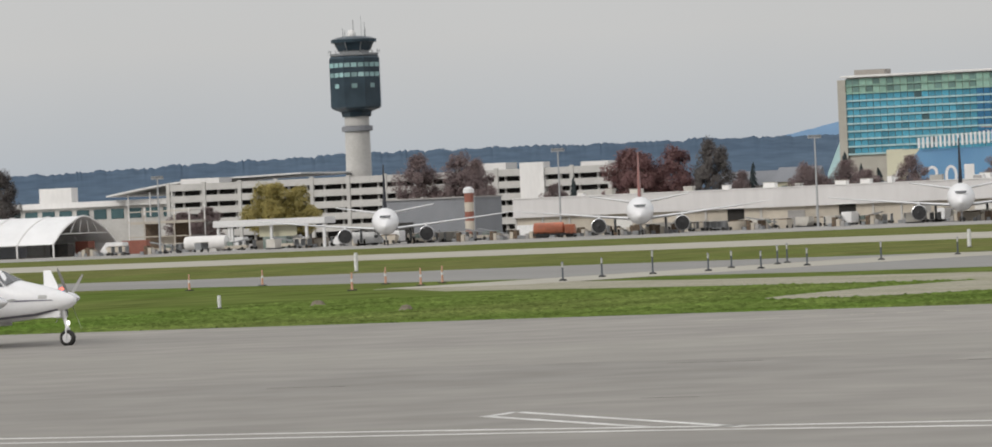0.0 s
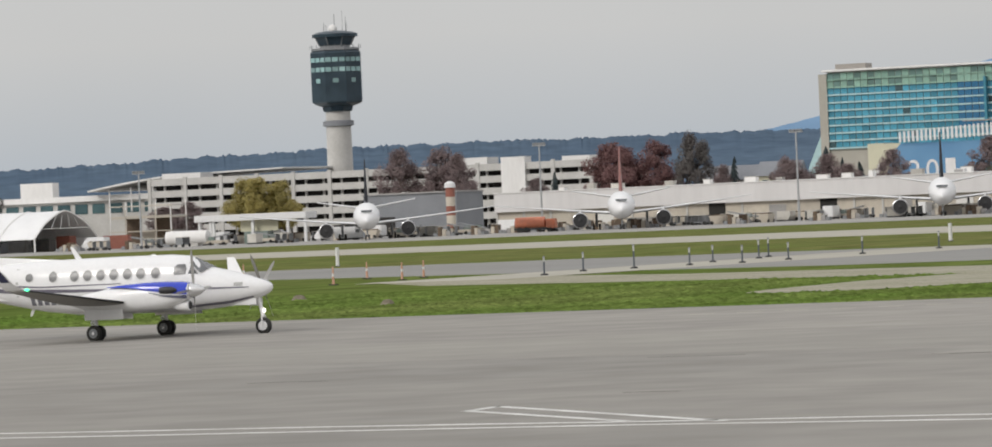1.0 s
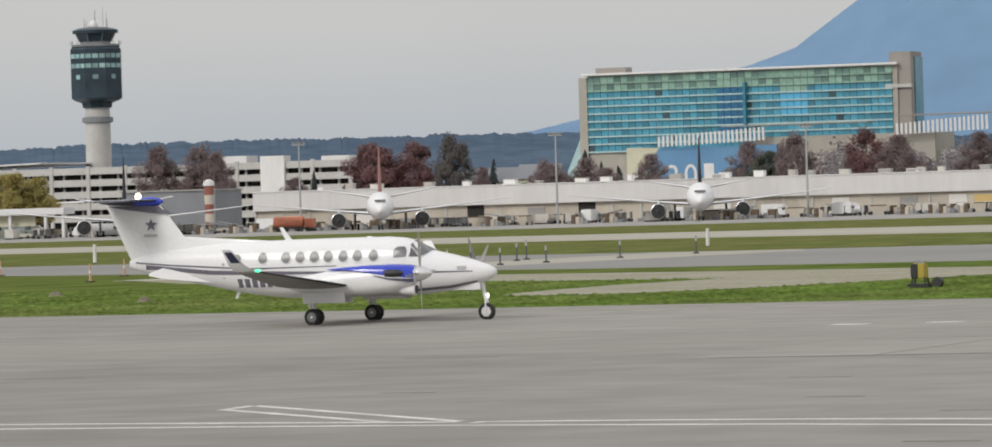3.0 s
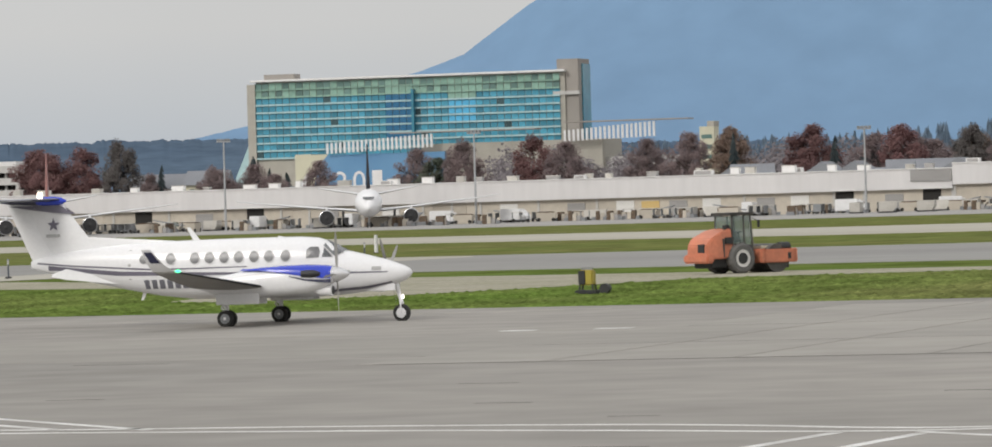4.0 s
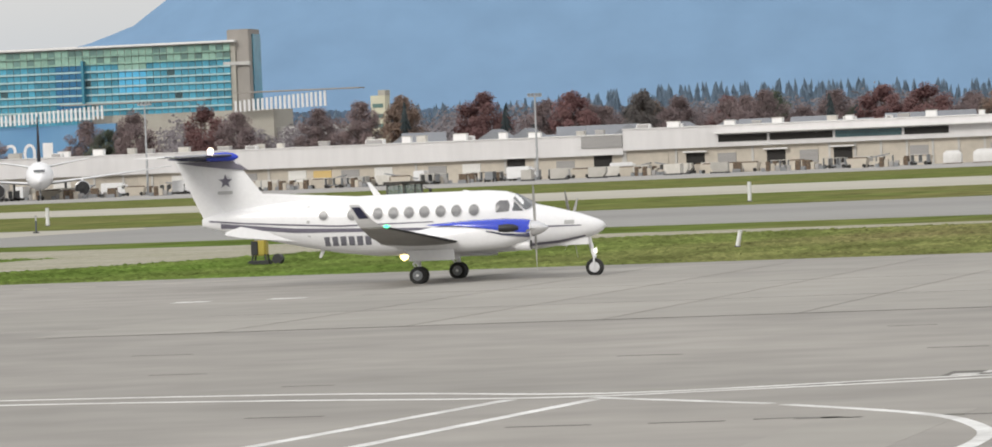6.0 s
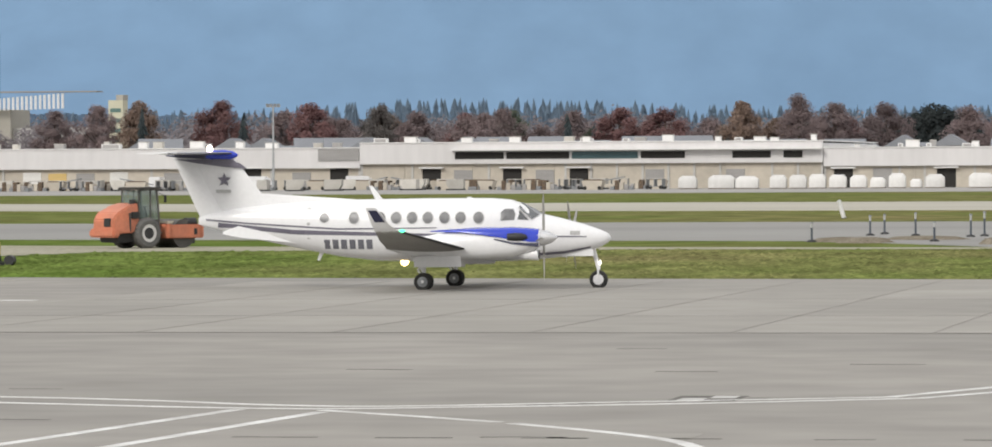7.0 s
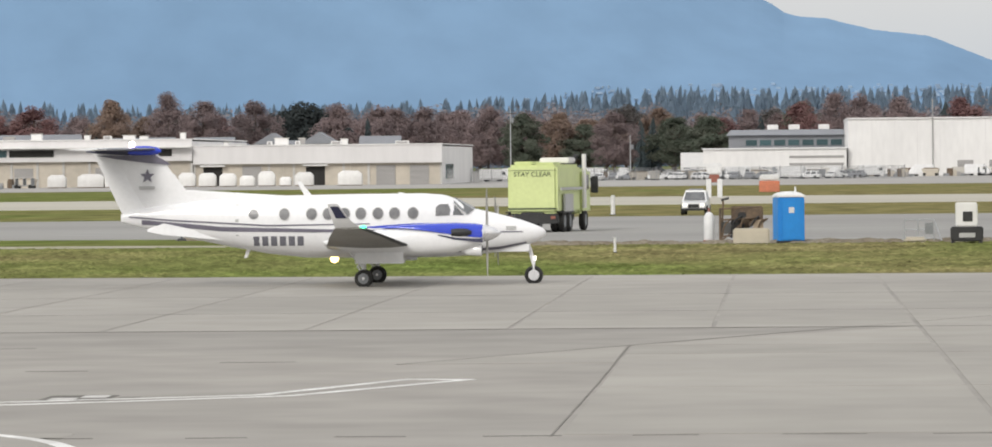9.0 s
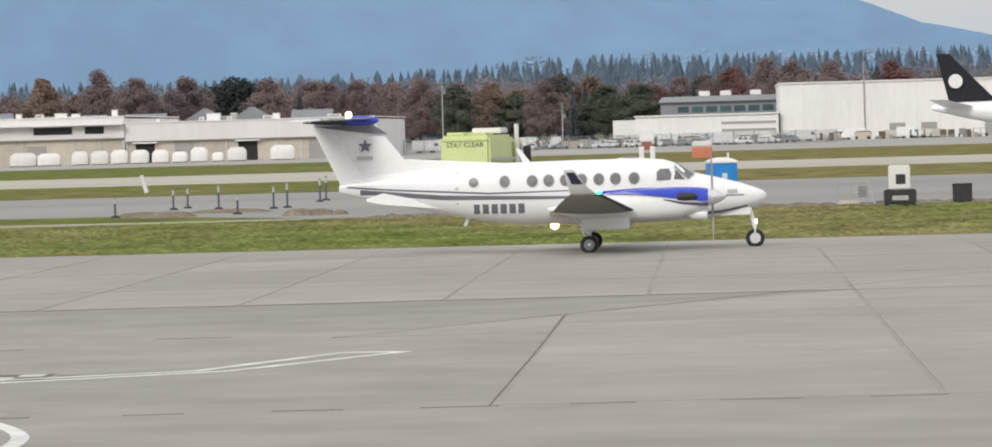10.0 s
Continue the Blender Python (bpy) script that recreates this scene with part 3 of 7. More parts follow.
        part("exhaust_stub", lathe(B(), [(0, 0.11), (0.24, 0.125), (0.45, 0.11), (0.60, 0.05)], 12, "x", (-2.30, 0, 0)), M_BOOT, nac, "dark exhaust stub", True,
             Matrix.Translation((0, s * 3.03, 1.63)))
        rim = []
        for x, lo, hi, w in ((-1.375, 1.33, 1.52, 0.318), (-1.60, 1.35, 1.52, 0.399), (-2.2, 1.42, 1.56, 0.456), (-2.7, 1.55, 1.60, 0.47)):
            rim.append([(x, s * 2.62 + w * math.copysign(abs(math.cos(a)) ** 0.7, math.cos(a)), lo + (hi - lo) * abs(math.sin(a)) ** 0.7) for a in [math.pi * i / 12 for i in range(13)]])
        part("cowl_band", loft(B(), rim, False, False), M_NAVY, nac, "dark navy band below the blue cowl", True)
        part("air_scoop", lathe(B(), [(-0.5, 0.05), (-0.3, 0.16), (0.12, 0.19), (0.14, 0.15)], 10, "x", (-1.55, s * 2.62, 1.10)), M_WHITE, nac, smooth=True)
        # black disc on the scoop's closed end, painted as its inner shade
        part("scoop_mouth", lathe(B(), [(0, 0.14), (0.012, 0.14)], 10, "x", (-1.41, s * 2.62, 1.10)), M_BOOT, nac)
        # gear
        leg = B()
        tube(leg, (-4.95, s * 2.615, 1.15), (-4.95, s * 2.615, 0.32), 0.07)
        tube(leg, (-4.95, s * 2.615 - 0.26, 0.28), (-4.95, s * 2.615 + 0.26, 0.28), 0.045)
        tube(leg, (-4.95, s * 2.615, 0.55), (-5.4, s * 2.615, 1.1), 0.035)
        tube(leg, (-4.95, s * 2.615, 0.42), (-5.14, s * 2.615, 0.62), 0.03)
        tube(leg, (-5.14, s * 2.615, 0.62), (-4.95, s * 2.615, 0.82), 0.03)
        part("main_gear_leg", leg, M_WHITE, ac)
        for d in (-0.36, 0.36):
            part("gear_door", box(B(), -5.18, -3.74, s * 2.615 + d - 0.02, s * 2.615 + d + 0.02, 0.72, 1.06, 0.015), M_WHITE, ac)
    leg = B()
    tube(leg, (-0.18, 0, 1.3), (0, 0, 0.62), 0.065)
    tube(leg, (0, 0, 0.66), (0, 0, 0.27), 0.045)
    tube(leg, (0, -0.14, 0.27), (0, 0.14, 0.27), 0.03)
    for d in (-0.12, 0.12):
        tube(leg, (0, d, 0.27), (0, d, 0.60), 0.028)
    tube(leg, (0, -0.13, 0.60), (0, 0.13, 0.60), 0.04)
    part("nose_gear_leg", leg, M_WHITE, ac)
    part("taxi_light", lathe(B(), [(0, 0.03), (0.03, 0.085), (0.05, 0.07)], 10, "x", (0.02, 0, 0.80)), M_LAMP, ac, "lit taxi lamp", True)
    for d in (-0.24, 0.24):
        part("nose_gear_door", box(B(), -1.15, -0.12, d - 0.015, d + 0.015, 1.0, 1.22, 0.012), M_WHITE, ac)
    part("belly_antenna", loft(B(), [[(-8.7, -0.02, 1.2), (-8.55, 0, 1.2), (-8.7, 0.02, 1.2)], [(-8.8, -0.01, 0.88), (-8.72, 0, 0.88), (-8.8, 0.01, 0.88)]]), M_WHITE, ac)
    part("belly_beacon", lathe(B(), [(0.70, 0.03), (0.74, 0.10), (0.82, 0.135), (0.90, 0.13)], 12, "z", (-6.05, 0, 0)), M_WARMLAMP, ac, "lit amber belly beacon", True)
    # parts that turn
    spin, wheels = [], []
    for s in (-1, 1):
        hub = new("propeller", mesh_of("propeller", lathe(B(), [(0, 0.24), (0.12, 0.235), (0.30, 0.17), (0.44, 0.09), (0.52, 0.01)], 14, "x")))
        finish(hub, M_SPINNER, True)
        hub.parent = ac
        hub["label"] = "four-blade propeller with polished spinner"
        for k in range(4):
            bl = B()
            rings = []
            for r, ch, tw in ((0.18, 0.07, 65), (0.45, 0.10, 50), (0.8, 0.11, 36), (1.1, 0.10, 27), (1.30, 0.06, 22), (1.335, 0.03, 21)):
                ca, sa = math.cos(radians(tw)), math.sin(radians(tw))
                ring = []
                for u, v in ((-0.5, 0), (-0.1, 0.06), (0.5, 0), (-0.1, -0.05)):
                    ring.append((0.1 + ch * (u * sa + v * ca), ch * (u * ca - v * sa), r))
                rings.append(ring)
            blade = part("blade", loft(bl, rings), M_BLADEPROP, hub, "grey propeller blade", True, Matrix.Rotation(radians(90 * k + 20), 4, "X"))
        spin.append((hub, (-1.36, s * 2.62, 1.60), s))
    def wheel(r, w, y, x):
        wh = new("wheel", mesh_of("wheel", lathe(B(), [(-w, r * 0.58), (-w, r * 0.86), (-w * 0.6, r * 0.985), (0, r), (w * 0.6, r * 0.985), (w, r * 0.86), (w, r * 0.58)], 24, "y", caps=False)))
        finish(wh, M_TYRE, True)
        wh.parent = ac
        wh["label"] = "black tyre on a pale wheel hub"
        hub = B()
        lathe(hub, [(-w * 1.02, r * 0.1), (-w * 1.04, r * 0.30), (-w * 0.9, r * 0.60), (w * 0.9, r * 0.60), (w * 1.04, r * 0.30), (w * 1.02, r * 0.1)], 16, "y")
        for k in range(5):
            a = 2 * math.pi * k / 5
            tube(hub, (0.42 * r * math.cos(a), -w * 1.1, 0.42 * r * math.sin(a)), (0.42 * r * math.cos(a), w * 1.1, 0.42 * r * math.sin(a)), 0.07 * r, n=6)
        part("rim", hub, M_WHITE if x == 0 else M_STEEL, wh, smooth=True)
        wheels.append((wh, (x, y, r), r))
    for s in (-1, 1):
        for d in (-0.15, 0.15):
            wheel(0.275, 0.085, s * 2.615 + d, -4.95)
    wheel(0.285, 0.09, 0.0, 0.0)
    return ac, spin, wheels


M_BEACON = mat("beacon_glow", (1.0, 0.80, 0.62), 0.3, glow=6.0)
M_NAVGREEN = mat("green_lamp_glow", (0.1, 1.0, 0.45), 0.3, glow=1.6)
M_NAVRED = mat("red_lamp_glow", (1.0, 0.12, 0.08), 0.3, glow=3.0)
M_LAMP = mat("taxi_lamp_glow", (1.0, 0.95, 0.85), 0.3, glow=2.0)
M_WARMLAMP = mat("warm_lamp_glow", (1.0, 0.72, 0.30), 0.3, glow=4.0)
M_REG = mat("dark_lettering", (0.16, 0.16, 0.185), 0.5)
M_SPINNER = mat("polished_spinner", (0.75, 0.75, 0.76), 0.25, 0.6, scale=4)
M_BLADEPROP = mat("propeller_blade_paint", (0.42, 0.41, 0.39), 0.45, scale=5)
aircraft, SPIN, WHEELS = build_aircraft()


def lettering(body, size, at, parent, material, name="lettering"):
    cv = bpy.data.curves.new(name, "FONT")
    cv.body, cv.size, cv.extrude, cv.align_x = body, size, 0.004, "CENTER"
    dg = new(name, cv)
    bpy.context.view_layer.update()
    me = bpy.data.meshes.new_from_object(dg.evaluated_get(bpy.context.evaluated_depsgraph_get()))
    bpy.data.objects.remove(dg)
    weld = B()
    weld.from_mesh(me)
    bmesh.ops.remove_doubles(weld, verts=weld.verts, dist=1e-4)
    weld.to_mesh(me)
    weld.free()
    ob = finish(new(name, me), material)
    ob.parent, ob.matrix_basis = parent, at
    return ob


# ---- far buildings ----
M_CONC = mat("weathered_concrete", (0.52, 0.51, 0.49), 0.85, second=(0.43, 0.42, 0.40), scale=0.2, amount=0.7, fine=1.5, fine_amount=0.06)
M_PALE = mat("pale_cladding", (0.74, 0.73, 0.715), 0.6, second=(0.65, 0.64, 0.63), scale=0.15, amount=0.6, fine=1.0, fine_amount=0.04, stretch=(1, 1, 0.3))
M_TAN = mat("tan_block_wall", (0.52, 0.47, 0.395), 0.8, second=(0.44, 0.40, 0.34), scale=0.2, amount=0.7, fine=1.0, fine_amount=0.06, per_object=0.08)
M_FASCIA = mat("grey_metal_roofing", (0.665, 0.65, 0.645), 0.55, second=(0.585, 0.57, 0.565), scale=0.1, amount=0.7, fine=0.8, fine_amount=0.04, stretch=(1, 1, 0.2))
M_ROOFGREY = mat("grey_roof_panel", (0.22, 0.23, 0.25), 0.6, scale=0.2)
# Near-black: the shade inside decks and doorways is put into this colour.
M_VOID = mat("painted_dark_inside", (0.03, 0.028, 0.026), 0.9, scale=0.5)
M_DOOR = mat("white_roller_door", (0.70, 0.69, 0.66), 0.5, second=(0.58, 0.57, 0.54), scale=0.5, stretch=(0.3, 1, 3))
M_GREYDOOR = mat("grey_roller_door", (0.33, 0.32, 0.31), 0.5, scale=0.5, stretch=(0.3, 1, 3))
M_OCHRE = mat("ochre_roller_door", (0.62, 0.44, 0.16), 0.5, second=(0.55, 0.42, 0.22), scale=0.5, stretch=(0.3, 1, 3))
M_BGLASS = mat("blue_curtain_glass", (0.065, 0.26, 0.36), 0.15, second=(0.10, 0.36, 0.47), scale=0.15, amount=0.7, fine=0.9, fine_amount=0.15, per_object=0.28)
M_GGLASS = mat("green_curtain_glass", (0.24, 0.40, 0.33), 0.15, second=(0.32, 0.47, 0.38), scale=0.15, amount=0.7, fine=0.9, fine_amount=0.10, per_object=0.12)
M_SKYGLASS = mat("bright_blue_glass", (0.10, 0.42, 0.66), 0.12, second=(0.14, 0.5, 0.72), scale=0.2, per_object=0.05)
M_MGLASS = mat("shaded_green_glass", (0.13, 0.22, 0.20), 0.15, second=(0.18, 0.28, 0.25), scale=0.3, per_object=0.25)
M_DGLASS = mat("dark_tinted_glass", (0.045, 0.085, 0.095), 0.12, second=(0.07, 0.13, 0.14), scale=0.3, per_object=0.25)
M_TGLASS = mat("lit_band_glass", (0.22, 0.36, 0.36), 0.1, second=(0.36, 0.50, 0.50), scale=0.25, per_object=0.3)
M_SLABEDGE = mat("pale_slab_edge", (0.42, 0.60, 0.62), 0.4, scale=0.3)
M_BEIGE = mat("beige_stone_cladding", (0.40, 0.38, 0.33), 0.8, second=(0.33, 0.31, 0.27), scale=0.2, amount=0.6)
M_BROWNST = mat("brown_grey_cladding", (0.29, 0.27, 0.245), 0.8, second=(0.36, 0.33, 0.30), scale=0.15, amount=0.6)
M_MURAL = mat("blue_mural_wall", (0.10, 0.24, 0.42), 0.6, second=(0.14, 0.30, 0.48), scale=0.06, amount=0.8)
M_CREAM = mat("cream_mural_wall", (0.58, 0.56, 0.42), 0.6, scale=0.1)
M_SLAT = mat("white_slats", (0.72, 0.72, 0.72), 0.5)
M_POLE = mat("galvanised_pole", (0.42, 0.43, 0.44), 0.5, 0.3)
M_ORANGE = mat("orange_machine_paint", (0.60, 0.20, 0.11), 0.5, second=(0.44, 0.17, 0.105), scale=1.2, amount=0.7, fine=6, fine_amount=0.08)


def hotel():
    at = pose(-631, 2000, 0)
    h = thing("hotel_building", "long glass hotel block with blue and green curtain walls", "hotel", at)
    X0, X1 = -66.0, 63.0
    part("core", box(B(), X0 + 0.5, X1 + 2, 0.6, 17, 0, 55.3), M_BEIGE, h)
    part("roof", box(B(), X0 - 1.5, X1 + 2.5, -1.8, 19, 55.4, 56.3, 0.15), M_PALE, h, "pale overhanging flat roof")
    part("end_wall", box(B(), X0 - 3.2, X0 + 0.2, -0.6, 18, 0, 54.6), M_BEIGE, h, "beige stone end wall")
    part("tower", box(B(), X1 - 1.5, X1 + 7.5, 1.5, 18, 0, 60.5, 0.2), M_BROWNST, h, "brown-grey service tower")
    part("tower_side_glass", box(B(), X1 + 7.5, X1 + 8.0, 6, 17.5, 20, 58.5), M_BGLASS, h)
    part("tower_ledge", box(B(), X1 - 3, X1 + 7.8, 0.2, 2.2, 46.2, 47.6), M_CONC, h)
    part("rooftop_plant", box(B(), X0 + 2, X0 + 15, 6, 14, 56.3, 58.6), M_BROWNST, h)
    part("ground_wing", loft(B(), [[(X0 - 11, 4, 0), (X0 - 3.2, 4, 0), (X0 - 3.2, 18, 0), (X0 - 11, 18, 0)], [(X0 - 10.5, 4, 17), (X0 - 3.2, 4, 17), (X0 - 3.2, 18, 17), (X0 - 10.5, 18, 17)], [(X0 - 4.2, 4, 31), (X0 - 3.2, 4, 31), (X0 - 3.2, 18, 31), (X0 - 4.2, 18, 31)]]), M_SLABEDGE, h, "sloping glazed stair wing")
    part("notch_fin", box(B(), 1.3, 2.3, -2.6, 0.6, 31, 50.5), M_BGLASS, h)
    pane_w = (X1 - X0) / 44
    panes = {}
    for m in (M_BGLASS, M_GGLASS, M_SKYGLASS, M_DGLASS, M_MGLASS, M_DEEPBLUE):
        p = part("window", box(B(), 0.12, pane_w - 0.12, 0, 0.25, 0.0, 2.35), m)
        panes[m] = p.data
        bpy.data.objects.remove(p)
    for k in range(10):
        z = 24.0 + 3.1 * k
        part("floor_edge", box(B(), X0, X1, -0.5, 0.6, z, z + 0.62), M_SLABEDGE if k < 8 else M_GGLASS, h)
        for i in range(44):
            m = M_GGLASS if k >= 8 else M_BGLASS
            if 28 <= i <= 31:
                m = M_SKYGLASS if k in (4, 5, 6) else (M_GGLASS if k > 6 else m)
            elif 19 <= i <= 22 and k < 9:
                m = M_DEEPBLUE if 2 <= k <= 7 else m
            elif k >= 8 and i % 3 != 2 and not 28 <= i <= 31:
                m = M_MGLASS if (i * 7 + k * 3) % 4 else M_GGLASS
            elif (i * 13 + k * 29) % 37 == 0:
                m = M_DGLASS
            lift = -0.15 if 19 <= i <= 22 else 0.25
            shared("window", panes[m], h, pose(X0 + pane_w * i, lift, z + 0.68))
    return h


def terminal():
    """Mural wall and slatted canopies in front of the hotel."""
    t = thing("terminal_building", "low terminal wall with a blue mural and white slatted canopies", "building", pose(-616, 1900, 0))
    part("wall", box(B(), -24, 30, 0, 20, 0, 24.0), M_MURAL, t, "blue mural wall")
    part("cream_panel", box(B(), -30.5, -24, 0, 20, 0, 24.5), M_CREAM, t, "cream panel")
    part("side_wall", box(B(), 30, 130, 6, 26, 0, 20), M_CONC, t)
    wave = B()
    pts = [(-24.0, 24.2), (-17, 24.2), (-20.5, 20.5), (-22, 16), (-24.0, 9)]
    wave.faces.new([wave.verts.new((x, -0.03, z)) for x, z in pts])
    part("cream_wave", wave, M_CREAM, t)
    crest = B()
    crest.faces.new([crest.verts.new((x, -0.04, z)) for x, z in ((-28.5, 10), (-26.8, 10), (-25.6, 14), (-25.2, 17.5), (-26.6, 16), (-27.8, 13.5))])
    part("white_wave", crest, M_SLAT, t)
    for k, x in (("2", -11.9), ("0", -4.7)):
        lettering(k, 11.4, Matrix.Translation((x, -0.1, 9.6)) @ Matrix.Rotation(radians(90), 4, "X"), t, M_SLAT, "numeral")
    part("numeral_bar", box(B(), 0.6, 4.6, -0.12, -0.02, 9.8, 17.6), M_PALE, t)
    part("small_lettering_bar", box(B(), -20.2, -17.4, -0.12, -0.02, 10.2, 15.4), M_SLABEDGE, t)
    for x0, x1, z0, z1, r in ((-17.0, 27.0, 25.2, 31.0, 1.6), (78.0, 115.0, 26.2, 33.0, 2.6)):
        n = int((x1 - x0) / 1.75)
        part("canopy_roof", box(B(), x0 + (0 if x0 > 0 else 26), x1 + (12 if x0 > 0 else 40), -3, 6, z1 + 0.3, z1 + 0.75), M_BROWNST, t, "thin canopy roof")
        for i in range(n):
            f = i / n
            part("slat", box(B(), x0 + 1.75 * i, x0 + 1.75 * i + 0.85, -2.2, -1.6, z0 + f * r * 0.4 - (0.8 if x0 < 0 else 0) * (1 - f), z1 - (1 - f) * 2.6), M_SLAT, t)
    part("podium", box(B(), 20, 92, 2, 30, 0, 27), M_BEIGE, t)
    return t


def control_tower():
    t = thing("control_tower", "tall airport control tower, dark glass head on concrete shaft", "tower", pose(-624, 1363, 0))
    part("shaft", lathe(B(), [(0, 4.0), (18, 3.75), (35.2, 3.55)], 20), M_CONC, t, "concrete shaft", True)
    part("shaft_ring", lathe(B(), [(30.9, 3.7), (31.1, 4.5), (32.4, 4.5), (32.6, 3.7)], 20), M_ROOFGREY, t)
    part("collar", lathe(B(), [(35.2, 4.4), (36.6, 4.7), (37.4, 7.0), (37.9, 7.6)], 8), M_TOWERGLASS, t)
    part("head", lathe(B(), [(37.9, 7.75), (52.0, 7.75), (52.6, 7.3)], 8), M_TOWERGLASS, t, "dark glazed octagonal head")
    for k, z in enumerate((46.6, 49.4, 43.4)):
        for i in range(8):
            a0, a1 = 2 * math.pi * i / 8, 2 * math.pi * (i + 1) / 8
            for j in range(3):
                if k == 2 and j != 1:
                    continue
                bm, q = B(), []
                for f in (j / 3 + 0.03, (j + 1) / 3 - 0.03):
                    q.append((7.8 * ((1 - f) * math.cos(a0) + f * math.cos(a1)), 7.8 * ((1 - f) * math.sin(a0) + f * math.sin(a1))))
                vs = [bm.verts.new((*q[0], z)), bm.verts.new((*q[1], z)), bm.verts.new((*q[1], z + 1.25)), bm.verts.new((*q[0], z + 1.25))]
                bm.faces.new(vs)
                part("window", bm, M_TGLASS, t)
    part("balcony", lathe(B(), [(52.6, 7.0), (52.8, 7.4), (53.4, 7.4), (53.4, 6.8)], 8), M_STEEL, t)
    rail = B()
    for i in range(16):
        a = 2 * math.pi * i / 16
        tube(rail, (7.3 * math.cos(a), 7.3 * math.sin(a), 53.3), (7.3 * math.cos(a), 7.3 * math.sin(a), 54.4), 0.07, n=5)
    part("railing", rail, M_STEEL, t)
    part("neck", lathe(B(), [(53.3, 4.6), (54.2, 4.6)], 8), M_STEEL, t)
    part("cab", lathe(B(), [(54.2, 4.8), (56.6, 6.0)], 8), M_TOWERGLASS, t, "outward-leaning glass cab")
    mull = B()
    for i in range(8):
        a = 2 * math.pi * i / 8
        tube(mull, (4.85 * math.cos(a), 4.85 * math.sin(a), 54.2), (6.05 * math.cos(a), 6.05 * math.sin(a), 56.6), 0.16, n=5)
    part("mullions", mull, M_STEEL, t)
    part("cab_roof", lathe(B(), [(56.6, 6.5), (57.5, 6.6), (58.1, 5.0), (58.5, 2.0)], 16), M_TOWERGLASS, t)
    for x, y, hh, r in ((0, 0, 5.2, 0.16), (3.1, 1, 4.4, 0.12), (-3.6, 0.5, 3.0, 0.12), (4.3, -1, 2.6, 0.10), (-1.8, -2, 2.2, 0.10), (1.6, 2.0, 6.2, 0.08)):
        part("antenna", tube(B(), (x, y, 58.0), (x, y, 58.0 + hh), r, r * 0.6, 6), M_STEEL, t)
    part("radome", lathe(B(), [(58.2, 1.2), (59.2, 1.3), (60.0, 0.9), (60.4, 0.2)], 10, "z", (-0.6, 0, 0)), M_PALE, t, smooth=True)
    return t


def car_park():
    g = thing("parking_garage", "multi-storey concrete parking garage with dark open decks", "parking garage", pose(-583, 1300, 0))
    X0, X1, TOP = -71.0, 62.0, 17.8
    # solid box, its near-black colour gives the open decks their inner shade
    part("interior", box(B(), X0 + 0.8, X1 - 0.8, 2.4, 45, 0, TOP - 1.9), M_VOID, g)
    for k in range(6):
        z = TOP - 1.95 - 3.25 * k
        if z < 0:
            break
        part("deck", box(B(), X0, X1, 0.3, 46, z - 0.3, z), M_CONC, g)
        part("parapet", box(B(), X0, X1, -0.05, 0.35, z - 0.35, z + 1.55, 0.04), M_CONC, g, "concrete parapet band")
    for i in range(13):
        x = X0 + (X1 - X0) * i / 12
        part("pillar", box(B(), x - 0.55, x + 0.55, -0.3, 0.5, 0, TOP, 0.06), M_CONC, g)
    for i in range(24):
        x = X0 + 4 + (X1 - X0 - 8) * i / 23
        part("inner_column", box(B(), x - 0.3, x + 0.3, 1.4, 2.0, 0, TOP - 2), M_CONC, g)
    for x0, x1, z in ((X0 + 2, X0 + 14, 18.9), (18, 30, 19.3), (52, 60, 18.6)):
        part("stair_head", box(B(), x0, x1, 4, 12, TOP - 2, z), M_PALE, g)
    part("stair_tower", box(B(), 36, 43, -0.8, 4, 0, 19), M_PALE, g)
    return g


def left_terminal():
    t = thing("terminal_hall", "low glazed terminal hall with a pale curved roof", "building", pose(-700, 1330, 0))
    part("hall", box(B(), -40, 50, 2, 40, 0, 13), M_CONC, t)
    roof = B()
    rings = []
    for i in range(13):
        x = 13 + 62 * i / 12
        z = 14.9 + 3.7 * math.sin(math.pi / 2 * min(i / 7, 1)) + 0.1 * max(i - 7, 0)
        rings.append([(x, -4, z), (x, 42, z), (x, 42, z + 0.45), (x, -4, z + 0.45)])
    part("curved_roof", loft(roof, rings), M_PALE, t, "thin pale curved roof", True)
    for i in range(7):
        part("strut", tube(B(), (19 + 7 * i, -2, 9.0), (19 + 7 * i, -2, 15.3 + 0.45 * i), 0.25, n=6), M_PALE, t)
    for i in range(15):
        part("window", box(B(), -39 + 5.6 * i, -35 + 5.6 * i, 1.8, 2.2, 8.8, 11.6), M_DGLASS, t)
    part("fascia", box(B(), -41, 30, 0.5, 3, 12.4, 14.0), M_PALE, t)
    part("roof_plant", box(B(), -15, -4.5, 8, 12, 13, 18.3), M_PALE, t, "pale rooftop plant room")
    for x, zz in ((-16, 9.5),):
        part("lower_block", box(B(), x, x + 20, -14, 2, 0, zz), M_PALE, t)
    return t


